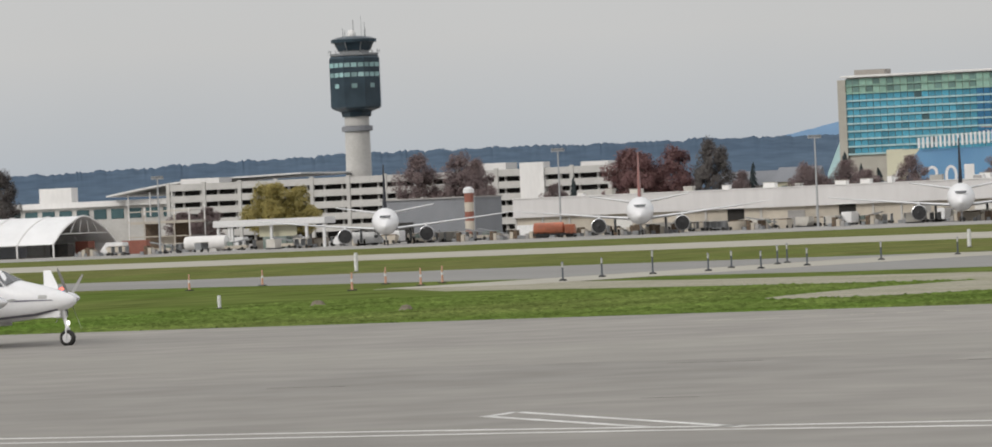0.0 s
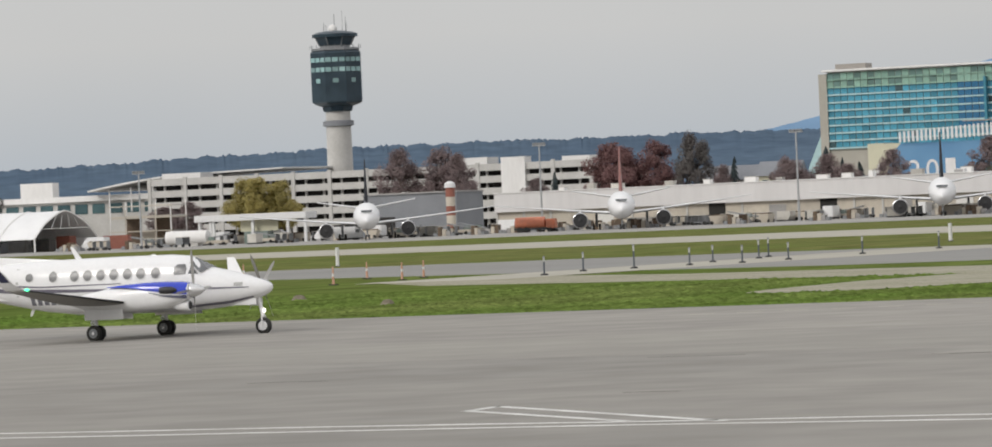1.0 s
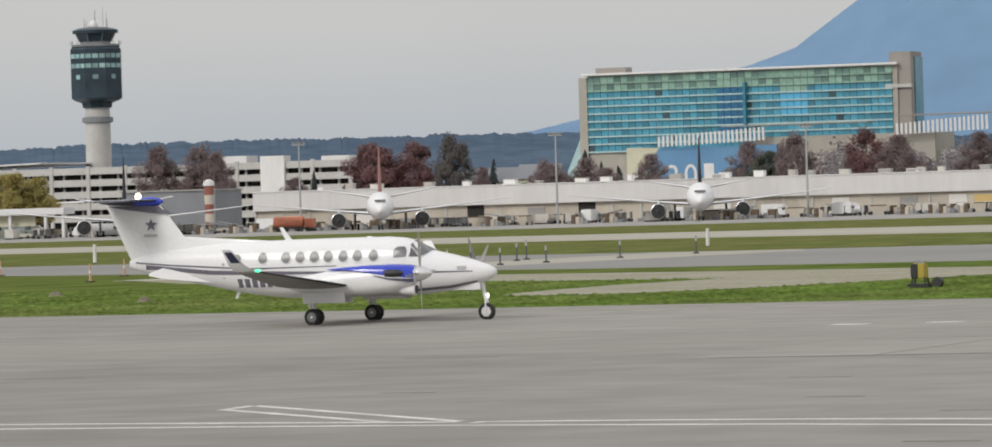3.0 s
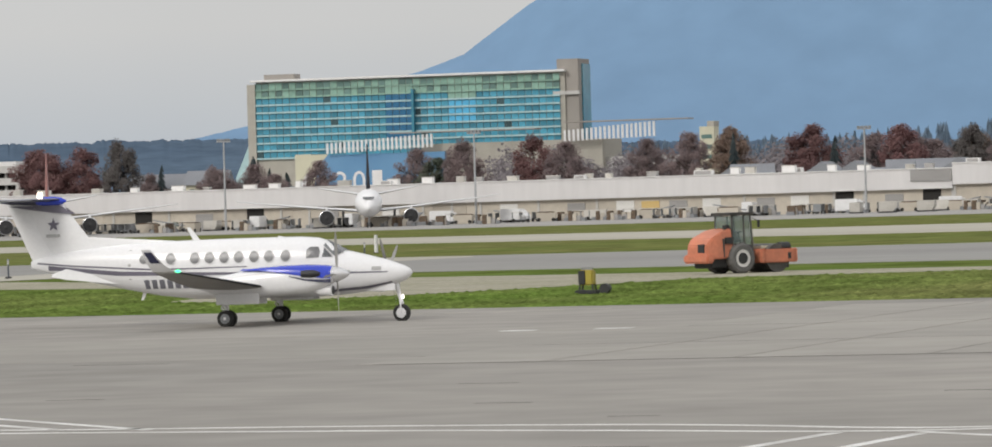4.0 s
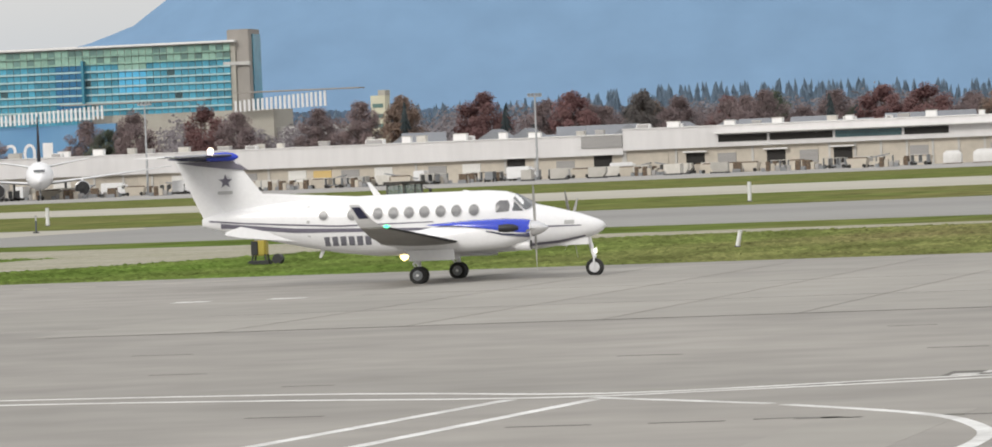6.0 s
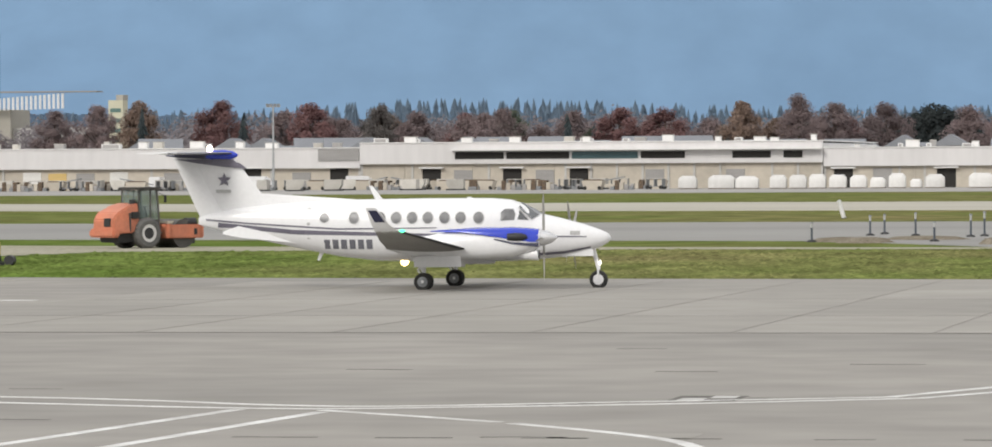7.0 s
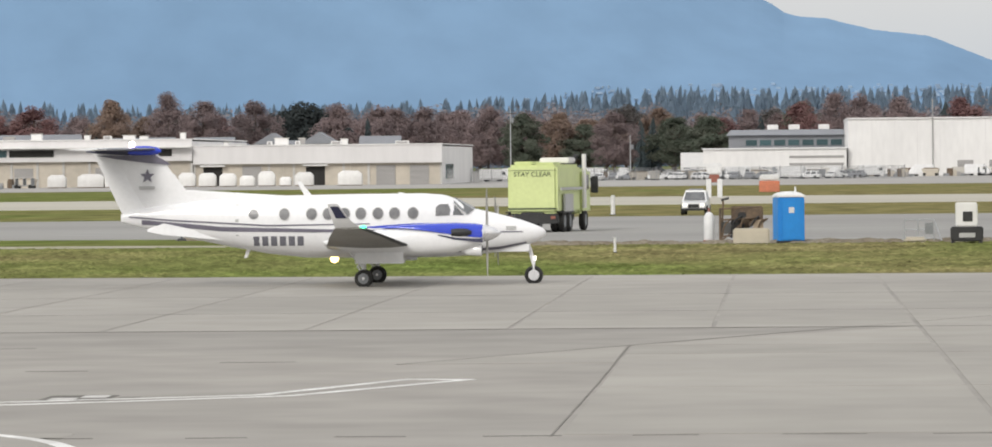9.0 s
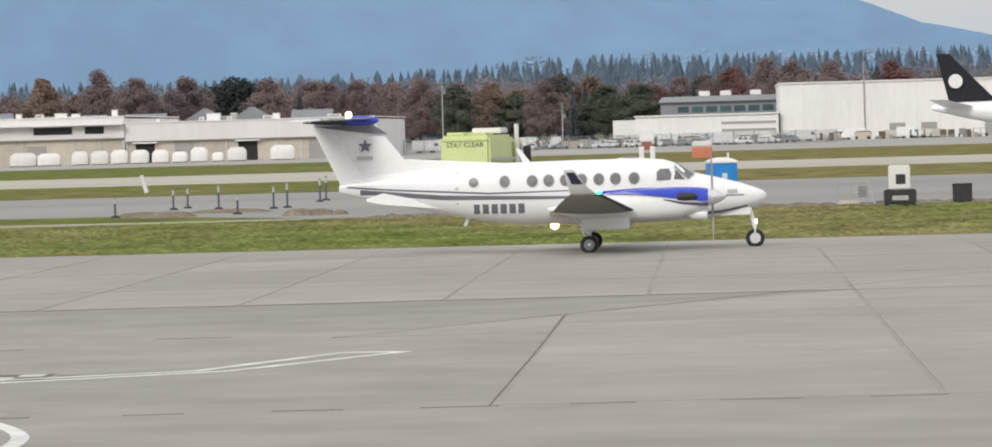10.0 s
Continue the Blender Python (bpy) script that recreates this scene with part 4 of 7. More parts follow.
def warehouse(name, label, x0, x1, y, depth, wall_top, top, openings, bays, skip=()):
    """A shed: pale fascia over a tan wall between piers, with doors."""
    w = thing(name, label, "warehouse", pose(x0, y, 0), "cargo warehouses")
    L = x1 - x0
    part("body", box(B(), 0.3, L, 0.6, depth, 0, top - 0.3), M_PALE, w)
    part("fascia", box(B(), 0, L + 0.05, -0.5, 0.6, wall_top, top, 0.05), M_FASCIA, w, "grey-white metal fascia")
    part("roof_edge", box(B(), -0.1, L + 0.2, -0.65, depth + 0.2, top, top + 0.18), M_PALE, w)
    step = L / bays
    doors = sorted(openings)
    for i in range(bays + 1):
        x = min(step * i, L - 0.4)
        if not any(a - x0 - 0.3 < x < b - x0 + 0.3 for a, b, *_ in doors):
            part("pier", box(B(), x, x + 0.4, 0.25, 0.62, 0, wall_top), M_CONC, w)
    edges = [0.0] + [v for a, b, *_ in doors for v in (a - x0, b - x0)] + [L]
    for a, b in zip(edges[::2], edges[1::2]):
        n = max(1, round((b - a) / step))
        for k in range(n):
            part("wall_panel", box(B(), a + (b - a) * k / n + 0.02, a + (b - a) * (k + 1) / n - 0.02, 0.45, 0.6, 0, wall_top), M_TAN, w)
    for a, b, z0, z1, m in doors:
        # open doorways are solid panels with the inner shade painted on
        part("door", box(B(), a - x0, b - x0, 0.5 if m is M_VOID else 0.35, 0.58, 0, z1), m, w, "doorway panel painted dark for the shade inside" if m is M_VOID else "closed roller door")
        part("lintel", box(B(), a - x0, b - x0, 0.42, 0.6, z1, wall_top), M_TAN, w)
        if m is M_VOID:
            part("door_canopy", box(B(), a - x0 - 0.5, b - x0 + 0.5, -0.6, 0.4, z1 + 0.1, z1 + 0.35), M_PALE, w)
    return w


W_ = lambda xs, z, m: [(x, x + 3.4, 0, z, m) for x in xs]
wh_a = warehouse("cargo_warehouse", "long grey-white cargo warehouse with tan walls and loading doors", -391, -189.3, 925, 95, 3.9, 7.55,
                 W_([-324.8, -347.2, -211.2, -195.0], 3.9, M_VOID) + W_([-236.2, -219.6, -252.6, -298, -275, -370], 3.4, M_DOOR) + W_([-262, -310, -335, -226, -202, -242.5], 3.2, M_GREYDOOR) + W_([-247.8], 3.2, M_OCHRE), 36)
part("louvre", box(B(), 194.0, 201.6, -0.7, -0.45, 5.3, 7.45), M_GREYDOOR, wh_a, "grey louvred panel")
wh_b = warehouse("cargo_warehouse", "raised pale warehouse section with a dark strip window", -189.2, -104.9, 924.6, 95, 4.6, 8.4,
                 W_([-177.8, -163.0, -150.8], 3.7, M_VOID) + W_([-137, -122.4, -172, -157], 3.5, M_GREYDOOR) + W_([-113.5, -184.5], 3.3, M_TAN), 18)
for x0, x1 in ((17.6, 26.5), (27.0, 38.5), (39.0, 51.0), (51.5, 59.5), (68.1, 75.0), (77.3, 80.7)):
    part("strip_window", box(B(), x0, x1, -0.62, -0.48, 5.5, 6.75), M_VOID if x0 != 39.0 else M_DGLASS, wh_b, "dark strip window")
part("eave", box(B(), 17.0, 84.2, -2.2, -0.5, 7.0, 7.25), M_PALE, wh_b)
wh_c = warehouse("cargo_warehouse", "lower grey-white end of the warehouse row", -104.8, -60.2, 925, 92, 3.9, 7.15,
                 W_([-103.0, -84.6], 3.4, M_VOID) + W_([-96, -72, -66], 3.5, M_GREYDOOR), 10)
part("end_windows", box(B(), 44.6, 44.75, 10, 30, 1.0, 3.6), M_DGLASS, wh_c)


def hangars():
    h = thing("hangar", "big plain white hangar with a rainwater pipe", "hangar", pose(15, 1150, 0), "hangars")
    part("wall", box(B(), 0, 85, 0, 70, 0, 12.6), M_PALE, h)
    part("roof_edge", box(B(), -0.2, 85.2, -0.3, 70, 12.6, 12.95), M_FASCIA, h)
    part("downpipe", tube(B(), (18.6, -0.35, 0), (18.6, -0.35, 17.0), 0.13, n=6), M_GREYDOOR, h)
    for i in range(17):
        part("cladding_rib", box(B(), 5 * i + 0.2, 5 * i + 0.28, -0.05, 0.0, 0, 12.6), M_FASCIA, h)
    for x in (24, 31, 45):
        part("door", box(B(), x, x + 3.5, -0.12, 0.0, 0, 3.4), M_GREYDOOR, h)
    s = thing("hangar", "low white shed with a long window band", "shed", pose(-17, 1148, 0), "hangars")
    part("wall", box(B(), 0, 31.6, 0, 30, 0, 6.2), M_PALE, s)
    part("roof_edge", box(B(), -0.3, 31.8, -0.4, 30, 6.2, 6.5), M_SLAT, s)
    part("side_porch", box(B(), -5, 0, 2, 12, 0, 5.6), M_SLAT, s)
    for z in (4.2, 2.6):
        part("window_band", box(B(), 19, 31, -0.15, 0.0, z, z + 0.5), M_GREYDOOR, s)
    g = thing("office_block", "grey flat-roofed block with dark windows behind the shed", "building", pose(-12, 1215, 0))
    part("wall", box(B(), 0, 31, 0, 25, 0, 9.6), M_ROOFGREY, g)
    part("roof", loft(B(), [[(-0.6, -1, 9.6), (31.6, -1, 9.6), (31.6, 26, 9.6), (-0.6, 26, 9.6)], [(0.5, 4, 10.9), (30.5, 4, 10.9), (30.5, 22, 10.9), (0.5, 22, 10.9)]]), M_ROOFGREY, g)
    for i in range(8):
        part("window", box(B(), 4 + 3.3 * i, 6.6 + 3.3 * i, -0.15, 0.0, 7.2, 8.5), M_DGLASS, g)
    for x in (9, 14, 21):
        part("roof_vent", box(B(), x, x + 2.6, 8, 11, 10.9, 12.1, 0.1), M_PALE, g)


def airliner(at, fin_material, label):
    """A parked wide-body twin jet; local x forward, nose gear at x = 0."""
    a = thing("parked_airliner", label, "airplane", at, "parked airliners")
    sec = [(4.4, 3.2, 3.6, 0.15), (3.6, 2.6, 4.6, 1.1), (1.5, 2.05, 5.9, 2.0), (-2, 1.85, 6.8, 2.45), (-30, 1.85, 6.9, 2.5), (-36, 2.3, 6.9, 2.3), (-44, 4.0, 6.8, 1.3), (-49.5, 5.4, 6.3, 0.35)]
    rings = [[(x, w * math.cos(2 * math.pi * i / 18), (lo + hi) / 2 + (hi - lo) / 2 * math.sin(2 * math.pi * i / 18)) for i in range(18)] for x, lo, hi, w in sec]
    part("fuselage", loft(B(), rings), M_WHITE, a, smooth=True)
    cw = B()
    cw.faces.new([cw.verts.new(p) for p in ((3.25, -0.9, 5.0), (3.25, 0.9, 5.0), (2.75, 1.05, 5.4), (2.75, -1.05, 5.4))])
    part("cockpit_window", cw, M_GLASS, a)
    part("fin", foil(B(), [(6.6, -38.0, -46.5, 0), (15.2, -46.3, -48.6, 0)], "z", thick=0.17), fin_material, a, "tall tail fin", True)
    if "emblem" in label:
        part("fin_emblem", lathe(B(), [(-0.75, 1.25), (0.75, 1.25)], 16, "y", (-45.3, 0, 10.4)), M_SLAT, a, "white round emblem")
    for s in (-1, 1):
        part("wing", foil(B(), sorted([(s * 2.0, -14, -24.0, 3.0), (s * 8.5, -18.2, -25.2, 3.6), (s * 23.8, -27.5, -30.0, 5.2)]), thick=0.11), M_WHITE, a, smooth=True)
        part("tailplane", foil(B(), sorted([(s * 1.0, -42, -47.5, 5.9), (s * 9.3, -47.5, -49.8, 7.3)]), thick=0.17), M_WHITE, a, smooth=True)
        eng = part("engine", lathe(B(), [(-19.6, 0.5), (-18.0, 1.05), (-15.6, 1.40), (-13.6, 1.42), (-13.2, 1.30)], 18, "x", (0, s * 7.5, 1.85)), M_UNDER, a, smooth=True)
        part("intake_lip", lathe(B(), [(-13.5, 1.43), (-13.1, 1.36), (-13.05, 1.26), (-13.3, 1.24)], 18, "x", (0, s * 7.5, 1.85), caps=False), M_METAL, eng, smooth=True)
        # fan coloured black for the shade inside the intake
        part("fan", lathe(B(), [(-13.20, 1.26), (-13.16, 0.4), (-13.05, 0.05)], 18, "x", (0, s * 7.5, 1.85)), M_BOOT, eng)
        part("pylon", box(B(), -19, -15, s * 7.5 - 0.2, s * 7.5 + 0.2, 2.9, 3.8), M_WHITE, eng)
        leg = B()
        tube(leg, (-22.5, s * 4.6, 3.0), (-22.5, s * 4.6, 0.6), 0.22, n=8)
        part("main_gear_leg", leg, M_STEEL, a)
        for dx in (-0.75, 0.75):
            for d in (-0.55, 0.55):
                part("wheel", lathe(B(), [(-0.2, 0.4), (-0.17, 0.57), (0.17, 0.57), (0.2, 0.4)], 12, "y", (-22.5 + dx, s * 4.6 + d, 0.6)), M_TYRE, a)
    ng = B()
    tube(ng, (0, 0, 2.4), (0, 0, 0.5), 0.15, n=8)
    part("nose_gear_leg", ng, M_STEEL, a)
    for d in (-0.3, 0.3):
        part("wheel", lathe(B(), [(-0.16, 0.3), (-0.14, 0.45), (0.14, 0.45), (0.16, 0.3)], 12, "y", (0, d, 0.48)), M_TYRE, a)
    return a


def light_pole(x, y, h, mast="lamp"):
    p = thing("light_pole", "tall grey apron floodlight pole", "light pole", pose(x, y, 0), "apron light poles")
    part("mast", tube(B(), (0, 0, 0), (0, 0, h), 0.24, 0.14, 8), M_POLE, p)
    part("crossarm", box(B(), -1.3, 1.3, -0.12, 0.12, h - 0.15, h + 0.1), M_POLE, p)
    for dx in (-1.0, -0.35, 0.35, 1.0):
        part("floodlight", box(B(), dx - 0.25, dx + 0.25, -0.4, 0.15, h + 0.1, h + 0.5, 0.05), M_STEEL, p)
    return p


M_REDFIN = mat("dull_red_fin_paint", (0.30, 0.11, 0.09), 0.4)
hotel()
terminal()
control_tower()
car_park()
left_terminal()
hangars()
facing = lambda x, y, extra=0: pose(x, y, 0, 0, 0, math.degrees(math.atan2(-y, -x)) + extra)
airliner(facing(-388, 858), M_NIGHT, "white twin-jet airliner parked nose-out on the cargo apron")
airliner(facing(-338, 857), M_REDFIN, "white twin-jet airliner parked nose-out on the cargo apron")
airliner(facing(-281, 865), M_NIGHT, "white twin-jet airliner parked nose-out on the cargo apron")
airliner(pose(87.7, 905, 0, 0, 0, -4), M_NIGHT, "white airliner with a dark fin and round white emblem")
for x_, y_, h_ in ((-371, 900, 16.2), (-320, 900, 16.4), (-272, 900, 16.4), (-455, 900, 14.5), (-201, 905, 15.0)):
    light_pole(x_, y_, h_)


# ---- paint and joints on the apron ----
def paint(name, label, runs, width, material=M_LINE, z=0.034):
    bm = B()
    for pts in runs:
        ribbon(bm, pts, width, 0.029, z)
    return tagged(part(name, bm, material), label, "line marking", "apron markings", "structure")


LINE_A = smooth_pts([(-75, 89.3), (-60, 86.9), (-45.3, 84.6), (-39.9, 84.0), (-35.9, 83.4), (-32.1, 82.7), (-28.5, 82.4), (-25.5, 82.0), (-22, 81.2), (-19.7, 80.2), (-17.6, 78.9), (-15.6, 78.6), (-12.4, 80.2), (-9.2, 81.8)], 6)
LINE_B = smooth_pts([(-75, 87.6), (-60, 85.1), (-44.3, 82.7), (-39, 82.2), (-35.3, 81.9), (-31.7, 81.5), (-28, 80.8), (-24.9, 80.2), (-21.4, 79.1), (-18.6, 78.0), (-16.4, 77.7), (-14.2, 78.5), (-11.4, 79.7), (-8.9, 81.2)], 6)
paint("double_line", "worn white double guide line on asphalt", [LINE_A, LINE_B], 0.25, M_WORNLINE)
paint("chevron_line", "white open chevron painted on asphalt", [[(-30.74, 82.19), (-38.5, 90.8)], [(-38.5, 90.85), (-38.38, 89.0)], [(-38.32, 89.02), (-32.58, 82.78)]], 0.22)
paint("stop_bar", "white diagonal bar line", [[(-19.5, 58.5), (-18.6, 67.9), (-17.75, 77.3)]], 0.24)
paint("stop_bar", "white diagonal bar line", [[(-17.7, 58.5), (-17.0, 67.5), (-16.3, 76.6)]], 0.24)
paint("curved_line", "white curved lead line", [[(-16.4, 77.2), (-14.7, 75.5), (-13.1, 73.8)], smooth_pts([(-12.8, 73.4), (-11.1, 71.1), (-9.95, 69.1), (-9.35, 67.4), (-8.87, 65.4), (-8.67, 63.7), (-8.64, 61.8), (-8.8, 60.0), (-9.4, 57.5)], 6)], 0.23)
paint("arrow_line", "pair of white lines meeting in a point", [[(-9.25, 81.75), (-8.26, 82.3), (-6.34, 87.77)], [(-8.95, 81.15), (-7.75, 81.9), (-5.3, 87.46)], [(-6.4, 87.85), (-5.2, 87.5)]], 0.22, z=0.037)
paint("yellow_bar", "faded yellow bar with a dark border", [[(-24.4, 65.3), (-20.7, 65.0)]], 0.9, M_YELLOW, z=0.036)
paint("dark_border", "dark painted border of the yellow bar", [[(-25.3, 65.2), (-20.5, 64.4)]], 2.2, M_CRACK, z=0.033)
paint("hold_dashes", "short pale dashes along the taxiway edge", [[(-62 + 1.5 * i, 163.0 + 0.5 * i), (-61.2 + 1.5 * i, 163.2 + 0.5 * i)] for i in range(11)], 0.4, M_RUNWAY)
paint("pale_dash", "worn pale dash on the pavement", [[(-39.5, 142.2), (-38.5, 142.2)], [(-42.2, 141.8), (-41.2, 141.8)], [(-36, 138), (-35.2, 138)]], 0.8)
paint("slab_joint", "dark sealed joint beside the concrete slabs", [[(-3.09, 69.2), (-3.03, 85.0), (-3.02, 103.4)]], 0.03, M_SEAM, z=0.040)
rng = random.Random(7)
cracks = []
for x, y, ln in ((-27.6, 90.9, 1.1), (-19.3, 93.0, 1.2), (-23.3, 84.4, 0.9), (-13.5, 92.4, 1.1), (-10.4, 96, 1.4), (-31, 101, 1.3), (-22, 122, 2.2), (-46, 118, 2.5), (-16, 104, 1.0), (-38, 96, 1.2), (-52, 108, 2.0), (-12.6, 69.6, 1.2), (-21, 74, 1.2)):
    cracks.append([(x, y), (x + ln * 0.5, y + rng.uniform(-0.1, 0.15)), (x + ln, y + rng.uniform(-0.1, 0.1))])
for i in range(14):
    cracks.append([(-16 + 2.0 * i, 69.4 + rng.uniform(-0.1, 0.1)), (-15.1 + 2.0 * i + rng.uniform(-0.2, 0.4), 69.4)])
for i in range(7):
    cracks.append([(-14.2 + 0.62 * i, 78.6 + 0.5 * i + rng.uniform(-0.2, 0.2)), (-13.85 + 0.62 * i, 78.8 + 0.5 * i)])
bm = B()
for c_ in cracks:
    ribbon(bm, c_, 0.20, 0.029, 0.0325)
tagged(part("cracks", bm, M_CRACK), "dark filled cracks and patched spots in the asphalt", "cracks", kind="stuff")
bm = B()
ribbon(bm, [(-7.0, 94.2), (-1.8, 106.0), (2.3, 115.3), (8, 128.2)], 0.04, 0.036, 0.041)
for y_ in (113.9, 127.0, 143.0):
    ribbon(bm, [(-37, y_), (40, y_)], 0.10, 0.036, 0.041)
tagged(part("seams", bm, M_SEAM), "dark tarred seams between pavement lanes", "pavement seam", kind="stuff")
cover = thing("drain_cover", "pair of pale worn drain covers set in the asphalt", "drain", pose(-11.1, 81.6, 0.0))
part("frame", box(B(), -0.55, 0.55, -0.9, 0.9, 0.0, 0.0335), M_CRACK, cover)
for dx, dy in ((-0.2, -0.35), (0.22, 0.4)):
    part("lid", box(B(), dx - 0.2, dx + 0.2, dy - 0.35, dy + 0.35, 0.0, 0.038), M_CONC, cover)


# ---- things on the airfield ----
M_LIME = mat("lime_truck_paint", (0.60, 0.67, 0.31), 0.45, second=(0.53, 0.59, 0.28), scale=0.7, amount=0.6, fine=5, fine_amount=0.04)
M_POTTY = mat("blue_plastic", (0.02, 0.25, 0.68), 0.45, second=(0.016, 0.20, 0.58), scale=1.5, amount=0.5)
M_BLACK = mat("black_plastic", (0.02, 0.02, 0.021), 0.6, second=(0.04, 0.04, 0.04), scale=3)
M_RUST = mat("rusty_machinery", (0.16, 0.11, 0.07), 0.8, second=(0.07, 0.055, 0.045), scale=3, amount=0.8, fine=12)
M_BLOCK = mat("concrete_block", (0.52, 0.47, 0.38), 0.9, second=(0.43, 0.39, 0.32), scale=2, amount=0.6)
M_CARWHITE = mat("white_car_paint", (0.78, 0.78, 0.78), 0.3, scale=1, amount=0.3, coat=0.4)
M_CARGREY = mat("grey_car_paint", (0.24, 0.25, 0.27), 0.3, scale=1, amount=0.3, coat=0.4)
M_TARP = mat("white_tarpaulin", (0.66, 0.65, 0.63), 0.55, second=(0.52, 0.51, 0.49), scale=0.8, amount=0.6, per_object=0.1)
M_REDBROWN = mat("red_brown_paint", (0.28, 0.10, 0.07), 0.6, scale=1)
M_OLIVECASE = mat("olive_machine_paint", (0.42, 0.33, 0.05), 0.6, scale=1)
M_SOILPLATE = mat("dusty_tan_plate", (0.36, 0.28, 0.20), 0.8, scale=2)
M_AMBER = mat("yellow_machine_paint", (0.60, 0.42, 0.06), 0.5, scale=1)
M_TENT = mat("tent_fabric", (0.80, 0.80, 0.80), 0.6, scale=0.3, amount=0.3)
M_CABGLASS = mat("greenish_cab_glass", (0.17, 0.22, 0.20), 0.08, second=(0.30, 0.34, 0.32), scale=1.5, amount=0.6, coat=0.6)
M_DULL = mat("dull_aluminium", (0.50, 0.48, 0.44), 0.6, second=(0.38, 0.36, 0.32), scale=0.6, amount=0.7, per_object=0.25)
M_NAVYTEXT = mat("dark_green_lettering", (0.06, 0.09, 0.04), 0.5)


def road_roller():
    r = thing("road_roller", "orange single-drum soil compactor with a dark glazed cab", "road roller", pose(-59.3, 239.2, 0.022, 0, 0, 50))
    hood = loft(B(), [[(-2.50, -0.85, 0.75), (-2.50, 0.85, 0.75), (-2.50, 0.80, 1.35), (-2.50, -0.80, 1.35)],
                      [(-2.36, -0.92, 0.70), (-2.36, 0.92, 0.70), (-2.26, 0.84, 1.68), (-2.26, -0.84, 1.68)],
                      [(-1.55, -0.95, 0.72), (-1.55, 0.95, 0.72), (-1.55, 0.80, 2.02), (-1.55, -0.80, 2.02)],
                      [(-0.98, -0.90, 0.85), (-0.98, 0.90, 0.85), (-1.02, 0.76, 2.14), (-1.02, -0.76, 2.14)]])
    bmesh.ops.bevel(hood, geom=list(hood.edges), offset=0.06, segments=2, affect="EDGES")
    body = part("engine_hood", hood, M_ORANGE, r, "sloping orange engine hood")
    part("rear_bumper", box(B(), -2.62, -2.2, -1.0, 1.0, 0.52, 0.92, 0.08), M_ORANGE, body)
    part("rear_grille", box(B(), -2.54, -2.46, -0.62, -0.10, 1.02, 1.42, 0.02), M_BLACK, body)
    part("hood_seam", box(B(), -1.62, -1.57, -0.97, 0.97, 0.80, 1.66), M_STEELDARK, body)
    part("hood_vent", box(B(), -1.5, -1.1, -0.96, -0.86, 1.40, 1.72, 0.02), M_BLACK, body)
    part("air_intake", tube(B(), (-1.15, -0.50, 1.95), (-1.15, -0.50, 2.30), 0.16), M_BLACK, body)
    part("belly", box(B(), -2.2, -0.2, -0.7, 0.7, 0.28, 0.75, 0.05), M_BLACK, r)
    for s in (-1, 1):
        wh = part("wheel", lathe(B(), [(-0.30, 0.42), (-0.30, 0.62), (-0.22, 0.71), (0.22, 0.71), (0.30, 0.62), (0.30, 0.42)], 28, "y", (-0.62, s * 0.82, 0.71), caps=False), M_TYREGREY, r, "big dusty grey tyre", True)
        lug = B()
        for k in range(18):
            a = 2 * math.pi * k / 18
            c, q = math.cos(a), math.sin(a)
            tube(lug, (-0.62 + 0.72 * c, s * 0.82 - 0.27, 0.715 + 0.72 * q), (-0.62 + 0.72 * math.cos(a + 0.2), s * 0.82 + 0.0, 0.715 + 0.72 * math.sin(a + 0.2)), 0.028, n=4)
        part("tread", lug, M_TYREGREY, wh)
        part("rim", lathe(B(), [(-0.27, 0.44), (-0.20, 0.36), (0.20, 0.36), (0.27, 0.44)], 20, "y", (-0.62, s * 0.82, 0.71)), M_PALE, wh, "pale wheel rim", True)
        part("hub", lathe(B(), [(-0.285, 0.27), (0.285, 0.27)], 16, "y", (-0.62, s * 0.82, 0.71)), M_BLACK, wh)
        part("yoke_arm", box(B(), 0.55, 2.45, s * 1.08 - 0.10, s * 1.08 + 0.10, 0.46, 1.10, 0.05), M_ORANGE, r, "orange drum frame")
        # black plate on the solid arm, standing for an opening's dark inside
        part("opening_shade_plate", box(B(), 1.95, 2.12, s * 1.19 - 0.012, s * 1.19 + 0.012, 0.62, 0.92), M_BLACK, r)
    part("yoke_cross", box(B(), 2.25, 2.55, -1.18, 1.18, 0.46, 1.12, 0.06), M_ORANGE, r)
    part("yoke_cross", box(B(), 0.38, 0.72, -1.18, 1.18, 0.46, 1.12, 0.06), M_ORANGE, r)
    part("drum", lathe(B(), [(-0.97, 0.50), (-0.97, 0.68), (0.97, 0.68), (0.97, 0.50)], 36, "y", (1.5, 0, 0.68)), M_DRUM, r, "dusty steel drum", True)
    part("hydraulic_housing", lathe(B(), [(-0.30, 0.10), (-0.28, 0.24), (0.28, 0.24), (0.30, 0.10)], 16, "x", (2.0, -0.75, 1.18)), M_BLACK, r, "black hydraulic housing", True)
    # added box: the drum's dust and sky reflection put into a pale colour
    part("drum_bright_top", box(B(), 0.66, 1.9, -0.80, 0.80, 1.05, 1.27, 0.10), M_BLOCK, r, "pale box for the drum's dusty, sky-bright top")
    part("scraper", box(B(), 2.05, 2.2, -0.9, 0.9, 0.2, 0.5), M_BLACK, r)
    part("articulation", box(B(), -0.3, 0.6, -0.35, 0.35, 0.45, 0.95, 0.05), M_BLACK, r)
    cab = part("cab", box(B(), -0.55, 0.72, -0.72, 0.72, 0.95, 1.35, 0.05), M_STEELDARK, r, "dark cab base", at=Matrix.Translation((-0.42, 0, 0)))
